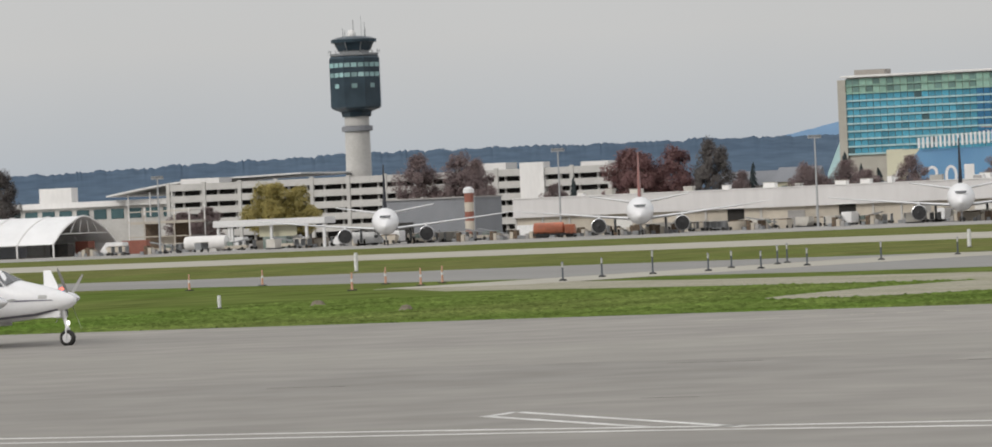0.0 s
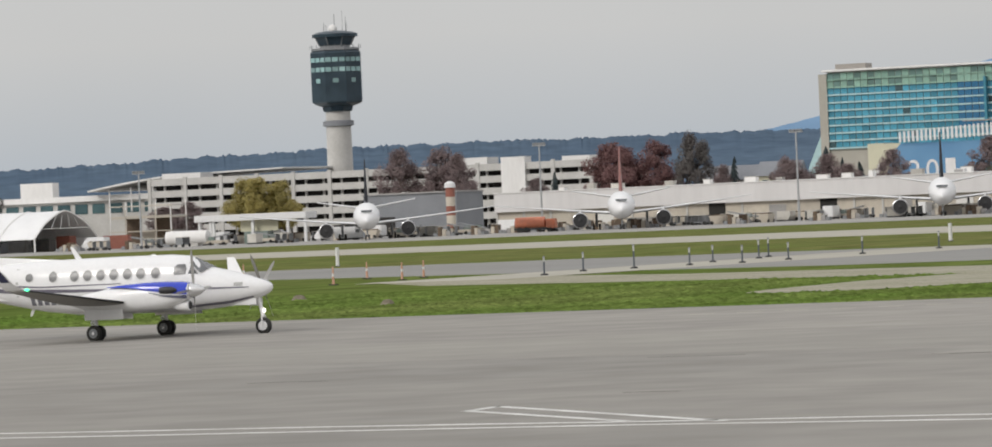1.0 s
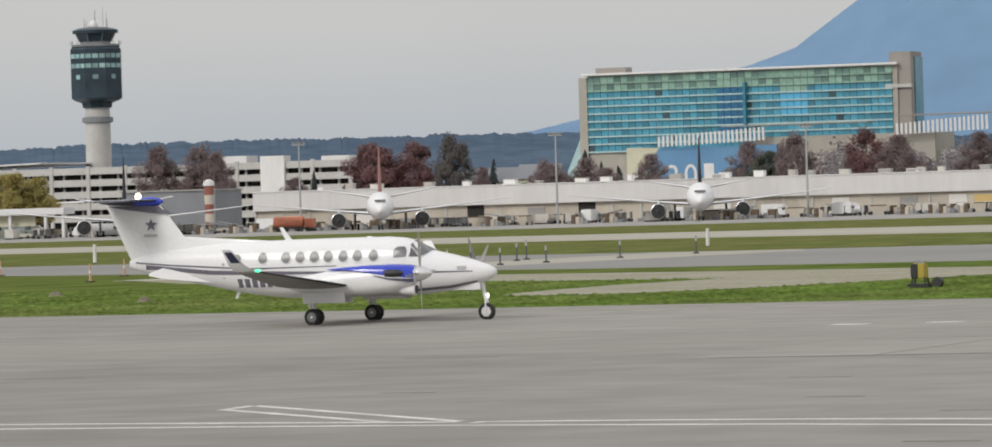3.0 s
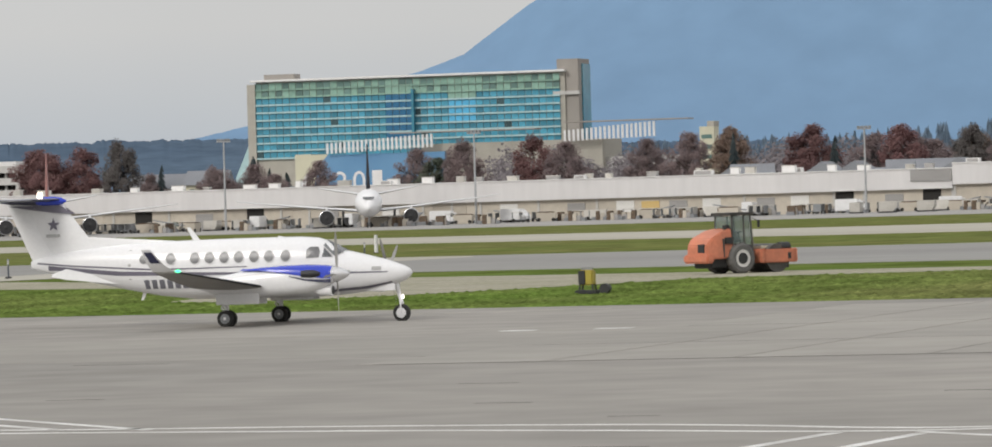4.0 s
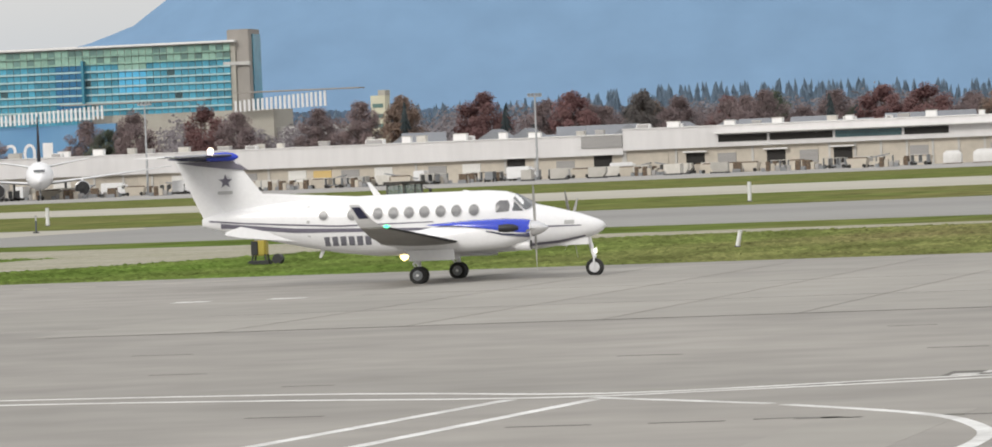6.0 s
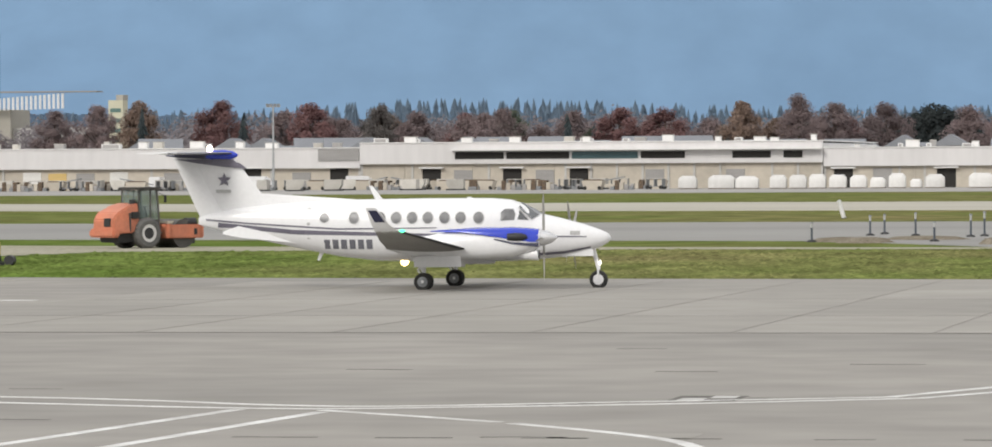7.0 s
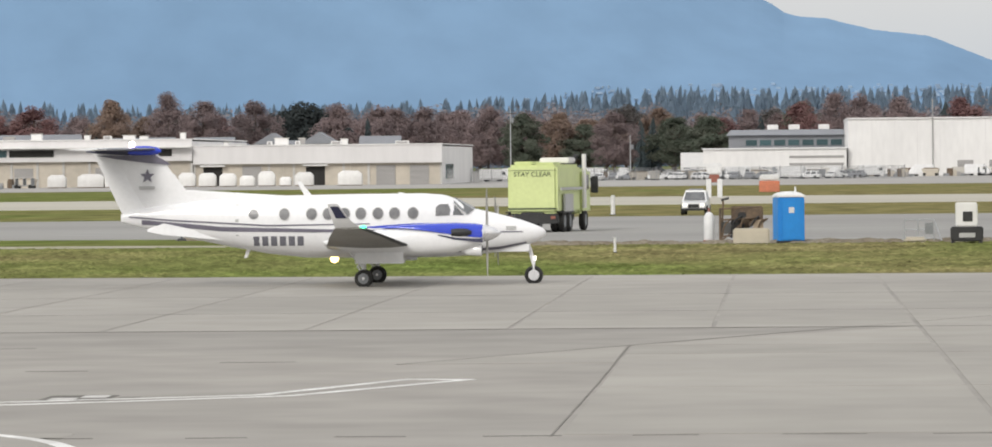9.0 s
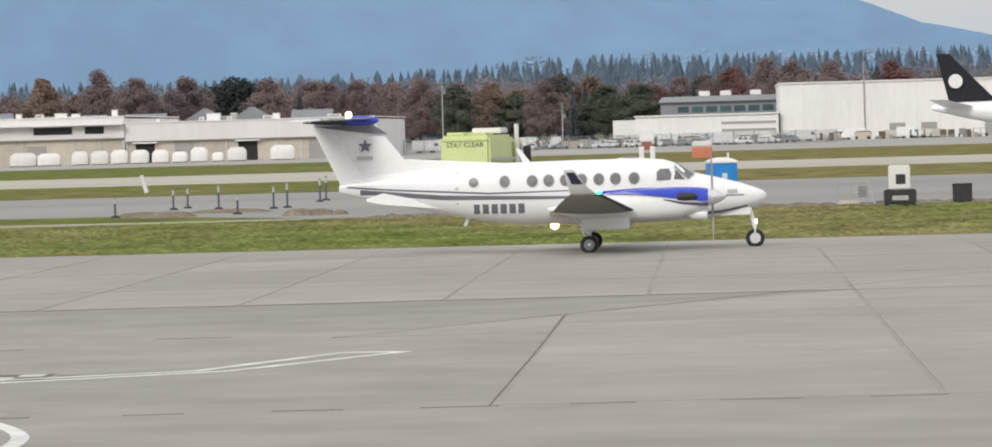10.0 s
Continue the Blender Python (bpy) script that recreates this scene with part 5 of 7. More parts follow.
    for x in (-0.5, 0.18, 0.68):
        for s in (-1, 1):
            part("cab_pillar", tube(B(), (x, s * 0.68, 1.3), (x - (0.12 if x > 0.5 else 0), s * 0.66, 2.78), 0.05, n=6), M_STEELDARK, cab)
    for s in (-1, 1):
        part("side_glass", box(B(), -0.46, 0.6, s * 0.67 - 0.01, s * 0.67 + 0.01, 1.35, 2.72), M_CABPANE, cab)
    part("front_glass", box(B(), 0.60, 0.62, -0.64, 0.64, 1.35, 2.72), M_CABPANE, cab)
    part("rear_glass", box(B(), -0.52, -0.50, -0.64, 0.64, 1.55, 2.72), M_CABPANE, cab)
    seat = loft(B(), [[(-0.36, -0.27, 1.9), (-0.36, 0.27, 1.9), (-0.28, 0.27, 2.2), (-0.28, -0.27, 2.2)], [(-0.28, -0.27, 1.35), (-0.28, 0.27, 1.35), (-0.18, 0.27, 2.2), (-0.18, -0.27, 2.2)], [(0.2, -0.27, 1.5), (0.2, 0.27, 1.5), (0.2, 0.27, 1.66), (0.2, -0.27, 1.66)]])
    part("seat", seat, M_BLACK, cab)
    part("steering_column", tube(B(), (0.52, 0, 1.3), (0.34, 0, 1.95), 0.05, n=6), M_BLACK, cab)
    part("steering_wheel", lathe(B(), [(1.93, 0.20), (1.96, 0.21), (1.99, 0.20)], 14, "z", (0.34, 0, 0)), M_BLACK, cab)
    part("cab_roof", box(B(), -0.72, 0.78, -0.80, 0.80, 2.74, 2.88, 0.06), M_STEELDARK, cab, "dark cab roof")
    part("mirror", box(B(), 0.86, 0.90, -1.0, -0.82, 2.15, 2.5, 0.01), M_BLACK, cab)
    part("mirror_arm", tube(B(), (0.68, -0.68, 2.6), (0.88, -0.92, 2.45), 0.02, n=5), M_BLACK, cab)
    return r


M_DRUM = mat("dusty_drum_steel", (0.13, 0.125, 0.115), 0.6, 0.3, second=(0.06, 0.058, 0.055), scale=1.5, amount=0.7)
M_STEELDARK = mat("dark_worn_steel", (0.06, 0.062, 0.065), 0.5, 0.3, second=(0.14, 0.12, 0.10), scale=1.5, amount=0.6)
M_TYREGREY = mat("dusty_tyre", (0.11, 0.108, 0.105), 0.9, second=(0.18, 0.175, 0.165), scale=2.5, amount=0.6)


def lime_truck():
    t = thing("airfield_truck", "lime-green airfield truck seen from behind with a warning text", "truck", pose(-13.0, 272.5, 0.03, 0, 0, 81))
    body = part("box_body", box(B(), 0, 6.2, -1.33, 1.33, 0.98, 3.55, 0.14), M_LIME, t, "lime-green box body")
    lettering("STAY CLEAR", 0.36, Matrix.Translation((-0.02, 0, 2.93)) @ Matrix.Rotation(radians(-90), 4, "Z") @ Matrix.Rotation(radians(90), 4, "X"), body, M_NAVYTEXT)
    part("rear_door_frame", box(B(), -0.035, 0, -1.3, 1.3, 1.2, 1.28), M_NAVYTEXT, body)
    part("roof_rib", box(B(), -0.03, 0.0, -1.30, 1.30, 3.24, 3.26), M_NAVYTEXT, body)
    part("roof_hatch", box(B(), 0.3, 2.2, -1.1, -0.1, 3.53, 3.66, 0.05), M_LIME, body)
    part("roof_hatch", box(B(), 0.8, 3.2, 0.2, 1.15, 3.53, 3.72, 0.05), M_LIME, body)
    part("roof_turret", box(B(), 3.8, 5.6, -1.2, 0.4, 3.62, 3.92, 0.06), M_PALE, body, "pale roof box")
    part("turret_base", box(B(), 3.9, 5.5, -1.1, 0.3, 3.5, 3.63), M_BLACK, body)
    part("roof_monitor", tube(B(), (5.9, -0.9, 3.5), (5.9, -1.2, 4.05), 0.16, 0.12, 8), M_BLACK, body)
    part("side_rail", box(B(), 0.2, 6.0, -1.5, -1.46, 2.2, 2.35), M_UNDER, body)
    part("side_locker", box(B(), 1.2, 3.4, -1.52, -1.40, 1.0, 2.0, 0.02), M_UNDER, body)
    cab = part("cab", box(B(), 6.3, 8.7, -1.4, 1.4, 0.9, 3.3, 0.15), M_LIME, t)
    part("cab_side_window", box(B(), 7.0, 8.2, -1.42, -1.38, 2.2, 3.0), M_GLASS, cab)
    part("exhaust_stack", tube(B(), (6.2, -1.55, 1.2), (6.2, -1.55, 4.1), 0.12), M_PALE, t)
    part("mirror", box(B(), 8.0, 8.1, -1.95, -1.55, 2.0, 2.9, 0.03), M_BLACK, cab)
    part("chassis", box(B(), -0.15, 8.2, -0.6, 0.6, 0.55, 1.05, 0.04), M_BLACK, t)
    part("rear_bumper", box(B(), -0.25, 0.05, -1.4, 1.4, 0.45, 0.95, 0.03), M_BLACK, t)
    for x in (1.2, 2.7, 7.4):
        for s in (-1, 1):
            for d in ((-0.2, 0.2) if x < 5 else (0.1,)):
                wh = part("wheel", lathe(B(), [(-0.16, 0.34), (-0.16, 0.50), (-0.1, 0.56), (0.1, 0.56), (0.16, 0.50), (0.16, 0.34)], 20, "y", (x, s * (1.15 + d), 0.56), caps=False), M_TYRE, t, smooth=True)
                part("rim", lathe(B(), [(-0.14, 0.34), (0.14, 0.34)], 14, "y", (x, s * (1.15 + d), 0.56)), M_STEEL, wh)
    for s in (-1, 1):
        part("mudguard", box(B(), 0.4, 3.5, s * 1.2 - 0.35, s * 1.2 + 0.35, 1.0, 1.08), M_BLACK, t)
        part("tail_lamp", box(B(), -0.29, -0.25, s * 1.15 - 0.12, s * 1.15 + 0.12, 0.7, 0.85), M_REDBROWN, t)
    return t


def car(at, material, label, tall=1.5, name="car", group="parked service vehicles"):
    c = thing(name, label, "car", at, group)
    L = 2.25
    bm = loft(B(), [[(-L, -0.8, 0.45), (-L, 0.8, 0.45), (-L, 0.78, 0.85), (-L, -0.78, 0.85)], [(-L + 0.2, -0.9, 0.30), (-L + 0.2, 0.9, 0.30), (-L + 0.2, 0.86, 0.98), (-L + 0.2, -0.86, 0.98)],
                    [(1.2, -0.9, 0.30), (1.2, 0.9, 0.30), (1.2, 0.86, 0.98), (1.2, -0.86, 0.98)], [(L, -0.78, 0.42), (L, 0.78, 0.42), (L, 0.72, 0.80), (L, -0.72, 0.80)]])
    part("body", bm, material, c, smooth=True)
    cb = loft(B(), [[(-1.9, -0.84, 0.95), (1.15, -0.84, 0.95), (1.15, 0.84, 0.95), (-1.9, 0.84, 0.95)], [(-1.6, -0.68, tall), (0.35, -0.68, tall), (0.35, 0.68, tall), (-1.6, 0.68, tall)]])
    part("cabin", cb, material, c)
    for x0, x1, xt0, xt1, nm in ((1.17, 1.17, 0.38, 0.38, "windshield"), (-1.92, -1.92, -1.62, -1.62, "rear_window")):
        g, z0, z1 = B(), 1.02, tall - 0.06
        g.faces.new([g.verts.new(p) for p in ((x0 + 0.0 - 0.02 * (x0 > 0), -0.74, z0), (x0 - 0.02 * (x0 > 0), 0.74, z0), (xt0 + 0.02 * (x0 > 0) + 0.02, 0.62, z1), (xt0 + 0.02 * (x0 > 0) + 0.02, -0.62, z1))])
        part(nm, g, M_GLASS, c)
    for s in (-1, 1):
        for x0, x1 in ((-1.55, -0.5), (-0.4, 0.55)):
            g = B()
            g.faces.new([g.verts.new(p) for p in ((x0, s * 0.85, 1.0), (x1, s * 0.85, 1.0), (x1 - 0.2, s * 0.72, tall - 0.1), (x0 + 0.12, s * 0.72, tall - 0.1))])
            part("side_window", g, M_GLASS, c)
    part("roof", box(B(), -1.6, 0.36, -0.70, 0.70, tall - 0.03, tall + 0.05, 0.03), material, c)
    for x in (-1.4, 1.4):
        for s in (-1, 1):
            part("wheel", lathe(B(), [(-0.11, 0.2), (-0.11, 0.32), (0.11, 0.32), (0.11, 0.2)], 14, "y", (x, s * 0.80, 0.32)), M_TYRE, c)
    for s in (-1, 1):
        part("headlight", box(B(), 2.16, 2.27, s * 0.58 - 0.14, s * 0.58 + 0.14, 0.62, 0.76, 0.02), M_SLAT, c)
    return c


def toilet(x, y):
    p = thing("portable_toilet", "blue plastic portable toilet with a white domed roof", "portable toilet", pose(x, y, 0, 0, 0, 12))
    part("cabin", box(B(), -0.6, 0.6, -0.6, 0.6, 0.08, 2.05, 0.04), M_POTTY, p)
    part("skid", box(B(), -0.65, 0.65, -0.62, 0.62, 0.0, 0.1), M_BLACK, p)
    part("door", box(B(), -0.42, 0.42, -0.635, -0.60, 0.15, 1.95, 0.015), M_POTTY, p)
    part("door_plate", box(B(), -0.12, 0.12, -0.65, -0.635, 1.35, 1.6), M_SLAT, p)
    part("roof", lathe(B(), [(2.05, 0.88), (2.14, 0.86), (2.24, 0.62), (2.30, 0.25)], 4), M_SLAT, p, "white domed roof", False, Matrix.Rotation(radians(45), 4, "Z"))
    part("vent_pipe", tube(B(), (0.4, 0.4, 2.0), (0.4, 0.4, 2.5), 0.05, n=6), M_SLAT, p)
    for k in range(5):
        part("wall_rib", box(B(), -0.5 + 0.22 * k, -0.45 + 0.22 * k, -0.62, -0.6, 0.2, 1.95), M_POTTY, p)
    return p


def work_site():
    c = thing("gas_cylinder", "white upright pressure cylinder", "cylinder", pose(-3.25, 236, 0))
    part("shell", lathe(B(), [(0, 0.2), (0.08, 0.24), (1.15, 0.24), (1.32, 0.15), (1.38, 0.05)], 16), M_SLAT, c, "", True)
    part("valve", tube(B(), (0, 0, 1.35), (0, 0, 1.55), 0.05, n=8), M_REDBROWN, c)
    part("base_ring", lathe(B(), [(0, 0.27), (0.1, 0.27)], 16), M_REDBROWN, c)
    m = thing("drilling_rig", "rusty brown pump frame with pipes and hoses", "machine", pose(-1.75, 236.5, 0))
    fr = B()
    for x in (-1.0, 0.9):
        for y in (-0.5, 0.5):
            tube(fr, (x, y, 0), (x, y, 1.55), 0.05, n=6)
    for z in (0.25, 1.0, 1.5):
        for y in (-0.5, 0.5):
            tube(fr, (-1.0, y, z), (0.9, y, z + 0.1), 0.04, n=6)
    tube(fr, (-0.9, -0.5, 0.1), (0.8, -0.5, 1.5), 0.04, n=6)
    part("frame", fr, M_RUST, m)
    part("engine", box(B(), -0.55, 0.1, -0.35, 0.35, 0.35, 1.0, 0.08), M_BLACK, m, "black engine block")
    part("tank", lathe(B(), [(-0.5, 0.1), (-0.42, 0.27), (0.42, 0.27), (0.5, 0.1)], 14, "y", (0.55, 0, 0.85)), M_RUST, m, smooth=True)
    part("hose_reel", lathe(B(), [(-0.3, 0.3), (0.3, 0.3)], 14, "y", (-0.75, 0, 0.65)), M_TYREGREY, m)
    part("mast", tube(B(), (-0.95, -0.2, 0), (-0.85, -0.2, 1.95), 0.05, n=6), M_RUST, m)
    part("lever", tube(B(), (-0.95, -0.2, 1.9), (-0.6, -0.2, 2.0), 0.06, n=6), M_BLACK, m)
    part("control_box", box(B(), 0.15, 0.75, -0.55, -0.3, 1.05, 1.5, 0.04), M_RUST, m)
    part("manifold", box(B(), -0.2, 0.25, -0.52, -0.2, 1.0, 1.35, 0.05), M_BLACK, m)
    part("back_panel", box(B(), -0.5, 0.9, 0.42, 0.5, 0.4, 1.62, 0.02), M_RUST, m)
    part("guard_plate", box(B(), 0.5, 0.95, -0.58, -0.52, 0.3, 1.0, 0.02), M_SOILPLATE, m)
    for k in range(5):
        hose = B()
        P_ = smooth_pts([(-0.9 + 0.4 * k, -0.55, 0.2), (-0.8 + 0.4 * k, -0.66, 0.75 + 0.12 * (k % 3)), (-0.45 + 0.4 * k, -0.58, 1.05 + 0.1 * (k % 2)), (-0.25 + 0.3 * k, -0.3, 0.9)], 4)
        for p_, q_ in zip(P_, P_[1:]):
            tube(hose, p_, q_, 0.04, n=5)
        part("hose", hose, M_BLACK if k % 2 else M_RUST, m)
    b = thing("concrete_block", "pale tan concrete ballast block on the soil", "block", pose(-1.3, 229.4, 0))
    part("block", box(B(), -0.8, 0.8, -0.4, 0.4, 0, 0.70, 0.06), M_BLOCK, b)
    part("lifting_eye", tube(B(), (-0.1, 0, 0.68), (0.1, 0, 0.78), 0.04, n=6), M_STEEL, b)
    f = thing("barrier_frame", "thin metal barrier frame with sacks beside it", "barrier", pose(6.2, 232, 0))
    for x in (-0.7, -0.1, 0.6):
        part("upright", tube(B(), (x, 0, 0), (x, 0, 1.0), 0.03, n=5), M_POLE, f)
    for z in (0.15, 0.55, 1.0):
        part("rail", tube(B(), (-0.7, 0, z), (0.6, 0, z), 0.025, n=5), M_POLE, f)
    part("brace", tube(B(), (0.6, 0, 1.0), (0.95, -0.4, 0), 0.03, n=5), M_POLE, f)
    part("plate", box(B(), 0.2, 0.55, -0.06, -0.02, 0.35, 0.85), M_STEEL, f)
    k = thing("sandbag", "pale sagging sandbag lying on soil", "sandbag", pose(5.9, 229.5, 0))
    part("sack", box(B(), -0.5, 0.5, -0.3, 0.3, 0, 0.26, 0.10), M_BLOCK, k)
    s = thing("signal_unit", "white signal box on a black base cabinet", "signal", pose(8.1, 227.6, 0))
    part("base", box(B(), -0.70, 0.70, -0.45, 0.45, 0.08, 0.72, 0.05), M_BLACK, s, "black base cabinet")
    part("base_vent", box(B(), -0.35, 0.35, -0.47, -0.45, 0.25, 0.45), M_UNDER, s)
    part("head", box(B(), -0.48, 0.46, -0.35, 0.35, 0.72, 1.78, 0.05), M_PALE, s, "white box head")
    part("head_window", box(B(), -0.18, 0.24, -0.37, -0.35, 0.95, 1.38), M_BLACK, s)
    for x in (-0.6, 0.6):
        part("foot", box(B(), x - 0.08, x + 0.08, -0.4, 0.4, 0, 0.09), M_BLACK, s)
    u = thing("utility_box", "plain black utility box on the grass", "box", pose(11.0, 231.5, 0))
    part("case", box(B(), -0.42, 0.42, -0.35, 0.35, 0.05, 0.82, 0.04), M_BLACK, u)
    part("lid", box(B(), -0.45, 0.45, -0.38, 0.38, 0.78, 0.86, 0.02), M_BLACK, u)
    g = thing("survey_generator", "small yellow and black generator on a stand in the grass", "generator", pose(-54.9, 196.5, 0))
    part("case", box(B(), -0.28, 0.28, -0.25, 0.25, 0.35, 0.95, 0.05), M_OLIVECASE, g, "dull olive casing")
    part("panel", box(B(), -0.30, -0.02, -0.29, -0.2, 0.38, 0.93, 0.02), M_BLACK, g)
    st = B()
    for x in (-0.3, 0.3):
        for y in (-0.25, 0.25):
            tube(st, (x, y, 0), (x * 0.8, y * 0.8, 0.4), 0.04, n=5)
    part("stand", st, M_BLACK, g)
    part("base_pan", box(B(), -0.45, 0.42, -0.3, 0.3, 0.0, 0.16, 0.03), M_BLACK, g)
    part("cable_drum", lathe(B(), [(-0.2, 0.20), (0.2, 0.20)], 14, "y", (0.72, 0, 0.20)), M_BLACK, g)
    part("lamp_bar", box(B(), -0.22, 0.22, -0.05, 0.05, 0.95, 1.05), M_STEEL, g)
    i = thing("storage_bin", "orange bin with a white cover beside the runway", "bin", pose(-1.3, 612, 0))
    part("bin", box(B(), -1.2, 1.2, -0.8, 0.8, 0, 1.3, 0.05), M_ORANGE, i)
    part("cover", box(B(), -1.15, 1.15, -0.75, 0.75, 1.3, 2.05, 0.15), M_SLAT, i)
    q = thing("marker_board", "white-legged runway marker board with a dark red panel", "marker", pose(-6.6, 520, 0))
    for x in (-0.55, 0.55):
        part("leg", box(B(), x - 0.25, x + 0.25, -0.3, 0.3, 0, 1.9, 0.05), M_SLAT, q)
    part("panel", box(B(), -0.5, 0.5, -0.2, 0.2, 1.55, 2.35, 0.05), M_REDBROWN, q)
    part("top", box(B(), -0.75, 0.75, -0.25, 0.25, 2.35, 3.5, 0.12), M_SLAT, q)
    part("lamp_arm", box(B(), -1.5, -0.7, -0.12, 0.12, 3.1, 3.45, 0.04), M_SLAT, q)


def delineator(x, y, k, lean=0):
    d = thing("delineator_post", "dark delineator post with a pale reflective cap on a rubber foot", "post", pose(x, y, 0.03, 0, lean, 0), "delineator posts")
    part("foot", lathe(B(), [(0, 0.24), (0.08, 0.22), (0.12, 0.10)], 10), M_BLACK, d)
    part("post", tube(B(), (0, 0, 0.1), (0, 0, 0.78 * k), 0.055, n=8), M_NAVYPOST, d)
    part("reflector", tube(B(), (0, 0, 0.78 * k), (0, 0, 1.02 * k), 0.058, n=8), M_UNDER, d)
    part("cap", lathe(B(), [(1.02 * k, 0.09), (1.10 * k, 0.06)], 8), M_STEEL, d)


M_NAVYPOST = mat("dark_blue_grey_post", (0.075, 0.09, 0.11), 0.6)
M_CONEORANGE = mat("safety_orange_plastic", (0.58, 0.32, 0.22), 0.5, scale=3)


def cone(x, y, k):
    c = thing("channelizer_cone", "slim faded orange and white channelizer cone", "cone", pose(x, y, 0.03), "orange cones")
    part("base", box(B(), -0.22, 0.22, -0.22, 0.22, 0, 0.06, 0.01), M_BLACK, c)
    part("cone", tube(B(), (0, 0, 0.05), (0, 0, 1.05 * k), 0.08, 0.04, 10), M_CONEORANGE, c, "", True)
    part("white_band", tube(B(), (0, 0, 0.5 * k), (0, 0, 0.66 * k), 0.066, 0.060, 10), M_SLAT, c)


def marker_post(x, y, h, r=0.09, lean=0):
    m = thing("marker_post", "plain white plastic marker post in the grass", "post", pose(x, y, 0, 0, lean, 0), "white marker posts")
    part("post", tube(B(), (0, 0, 0), (0, 0, h), r, r * 0.9, 10), M_SLAT, m, "", True)
    part("cap", lathe(B(), [(h, r), (h + 0.04, r * 0.6)], 10), M_UNDER, m)
    part("collar", lathe(B(), [(0, r * 1.5), (0.05, r * 1.3)], 10), M_BLACK, m)


road_roller()
lime_truck()
toilet(0.35, 232)
work_site()
patrol = car(pose(-5.8, 356, 0.03, 0, 0, -93), M_CARWHITE, "white patrol SUV with lit headlights facing the apron", 1.62, "patrol_car", "")
for ob_ in patrol.children:
    if ob_.name.startswith("headlight"):
        ob_.data.materials[0] = M_LAMP
        ob_["label"] = "lit headlight"
part("grille", box(B(), 2.2, 2.28, -0.38, 0.38, 0.48, 0.74, 0.02), M_BLACK, patrol)
part("bumper", box(B(), 2.1, 2.3, -0.82, 0.82, 0.30, 0.46, 0.03), M_BLACK, patrol)
part("light_bar", box(B(), -0.6, -0.3, -0.5, 0.5, 1.66, 1.78, 0.03), M_STEEL, patrol)
for x_, y_, k_ in ((-114.2, 277, 1), (-116.2, 288, 1.05), (-114.9, 293, 1.35), (-113.2, 298, 1), (-115.8, 309, 1), (-110.5, 300, 1), (-116.7, 320, 1.15), (-118.2, 326, 1.2), (-110.0, 307, 1.0), (-110.4, 322.5, 1.1), (-110.2, 338, 1.1),
                   (-29.3, 253.3, 0.9), (-28.9, 277, 1), (-28.7, 282.6, 1), (-26.3, 275.2, 1.15), (-23.4, 254.5, 0.9), (-23.0, 270.8, 1.1), (-22.5, 273.4, 1.2), (-22.4, 295, 1.2), (-22.5, 301, 1.3)):
    delineator(x_, y_, k_)
for x_, y_ in ((-147.7, 296), (-148.8, 309), (-123.9, 269), (-132.2, 292), (-124.5, 280), (-126.4, 287.5)):
    cone(x_, y_, 1.0)
for x_, y_, h_, r_, l_ in ((-36.0, 197, 0.62, 0.09, 12), (-6.7, 210, 0.62, 0.06, 0), (-110.7, 225, 0.6, 0.09, 0), (-11.6, 360, 1.35, 0.16, 0), (-67.3, 374, 1.4, 0.15, 0), (-40.8, 373, 1.35, 0.17, -16),
                           (-175.5, 382, 1.5, 0.16, 0), (-126.5, 391, 1.4, 0.16, 0)):
    marker_post(x_, y_, h_, r_, l_)

# heaps of turned soil along the taxiway's edge
bm = B()
rng = random.Random(3)
for i in range(90):
    x_ = -15 + 30 * i / 90 + rng.uniform(-0.2, 0.2)
    r_ = rng.uniform(0.3, 0.9)
    hh_ = rng.uniform(0.05, 0.16)
    y_ = 232.4 + rng.uniform(-0.8, 1.2)
    lathe(bm, [(0.0, r_), (hh_, r_ * 0.6), (hh_ * 1.3, r_ * 0.15)], 7, "z", (x_, y_, 0))
for x_, y_, r_, hh_ in ((-19.6, 245, 0.9, 0.3), (-18.6, 245.2, 0.8, 0.28), (-17.7, 245, 0.5, 0.2), (-26.5, 252, 1.5, 0.25), (-28, 256, 2.0, 0.2), (-24.5, 262, 2.5, 0.18), (-105, 224, 0.4, 0.2), (-91, 203, 0.35, 0.2)):
    lathe(bm, [(0.0, r_), (hh_, r_ * 0.6), (hh_ * 1.2, r_ * 0.2)], 8, "z", (x_, y_, 0.0))
tagged(part("soil_heaps", bm, M_SOIL), "low heaps of turned brown soil along the taxiway edge", "soil", kind="stuff")


# ---- clutter on the far apron ----
def tarp_bundle(x, y, w, h):
    t = thing("covered_pallet", "cargo pallet under a white rounded tarpaulin", "pallet", pose(x, y, 0.03), "covered pallets")
    rings = []
    for k in range(7):
        u = -w / 2 + w * k / 6
        f = 1 - 0.22 * abs(k - 3) / 3 * (abs(k - 3) > 2)
        rings.append([(u, 1.1 * f * math.copysign(abs(math.cos(a)) ** 0.6, math.cos(a)), 0.15 + (h - 0.15) * f * abs(math.sin(a)) ** 0.55) for a in [math.pi * j / 8 for j in range(9)]])
    part("tarp", loft(B(), rings), M_TARP, t, "white tarpaulin", True)
    part("pallet", box(B(), -w / 2 + 0.05, w / 2 - 0.05, -1.1, 1.1, 0, 0.14), M_RUST, t)


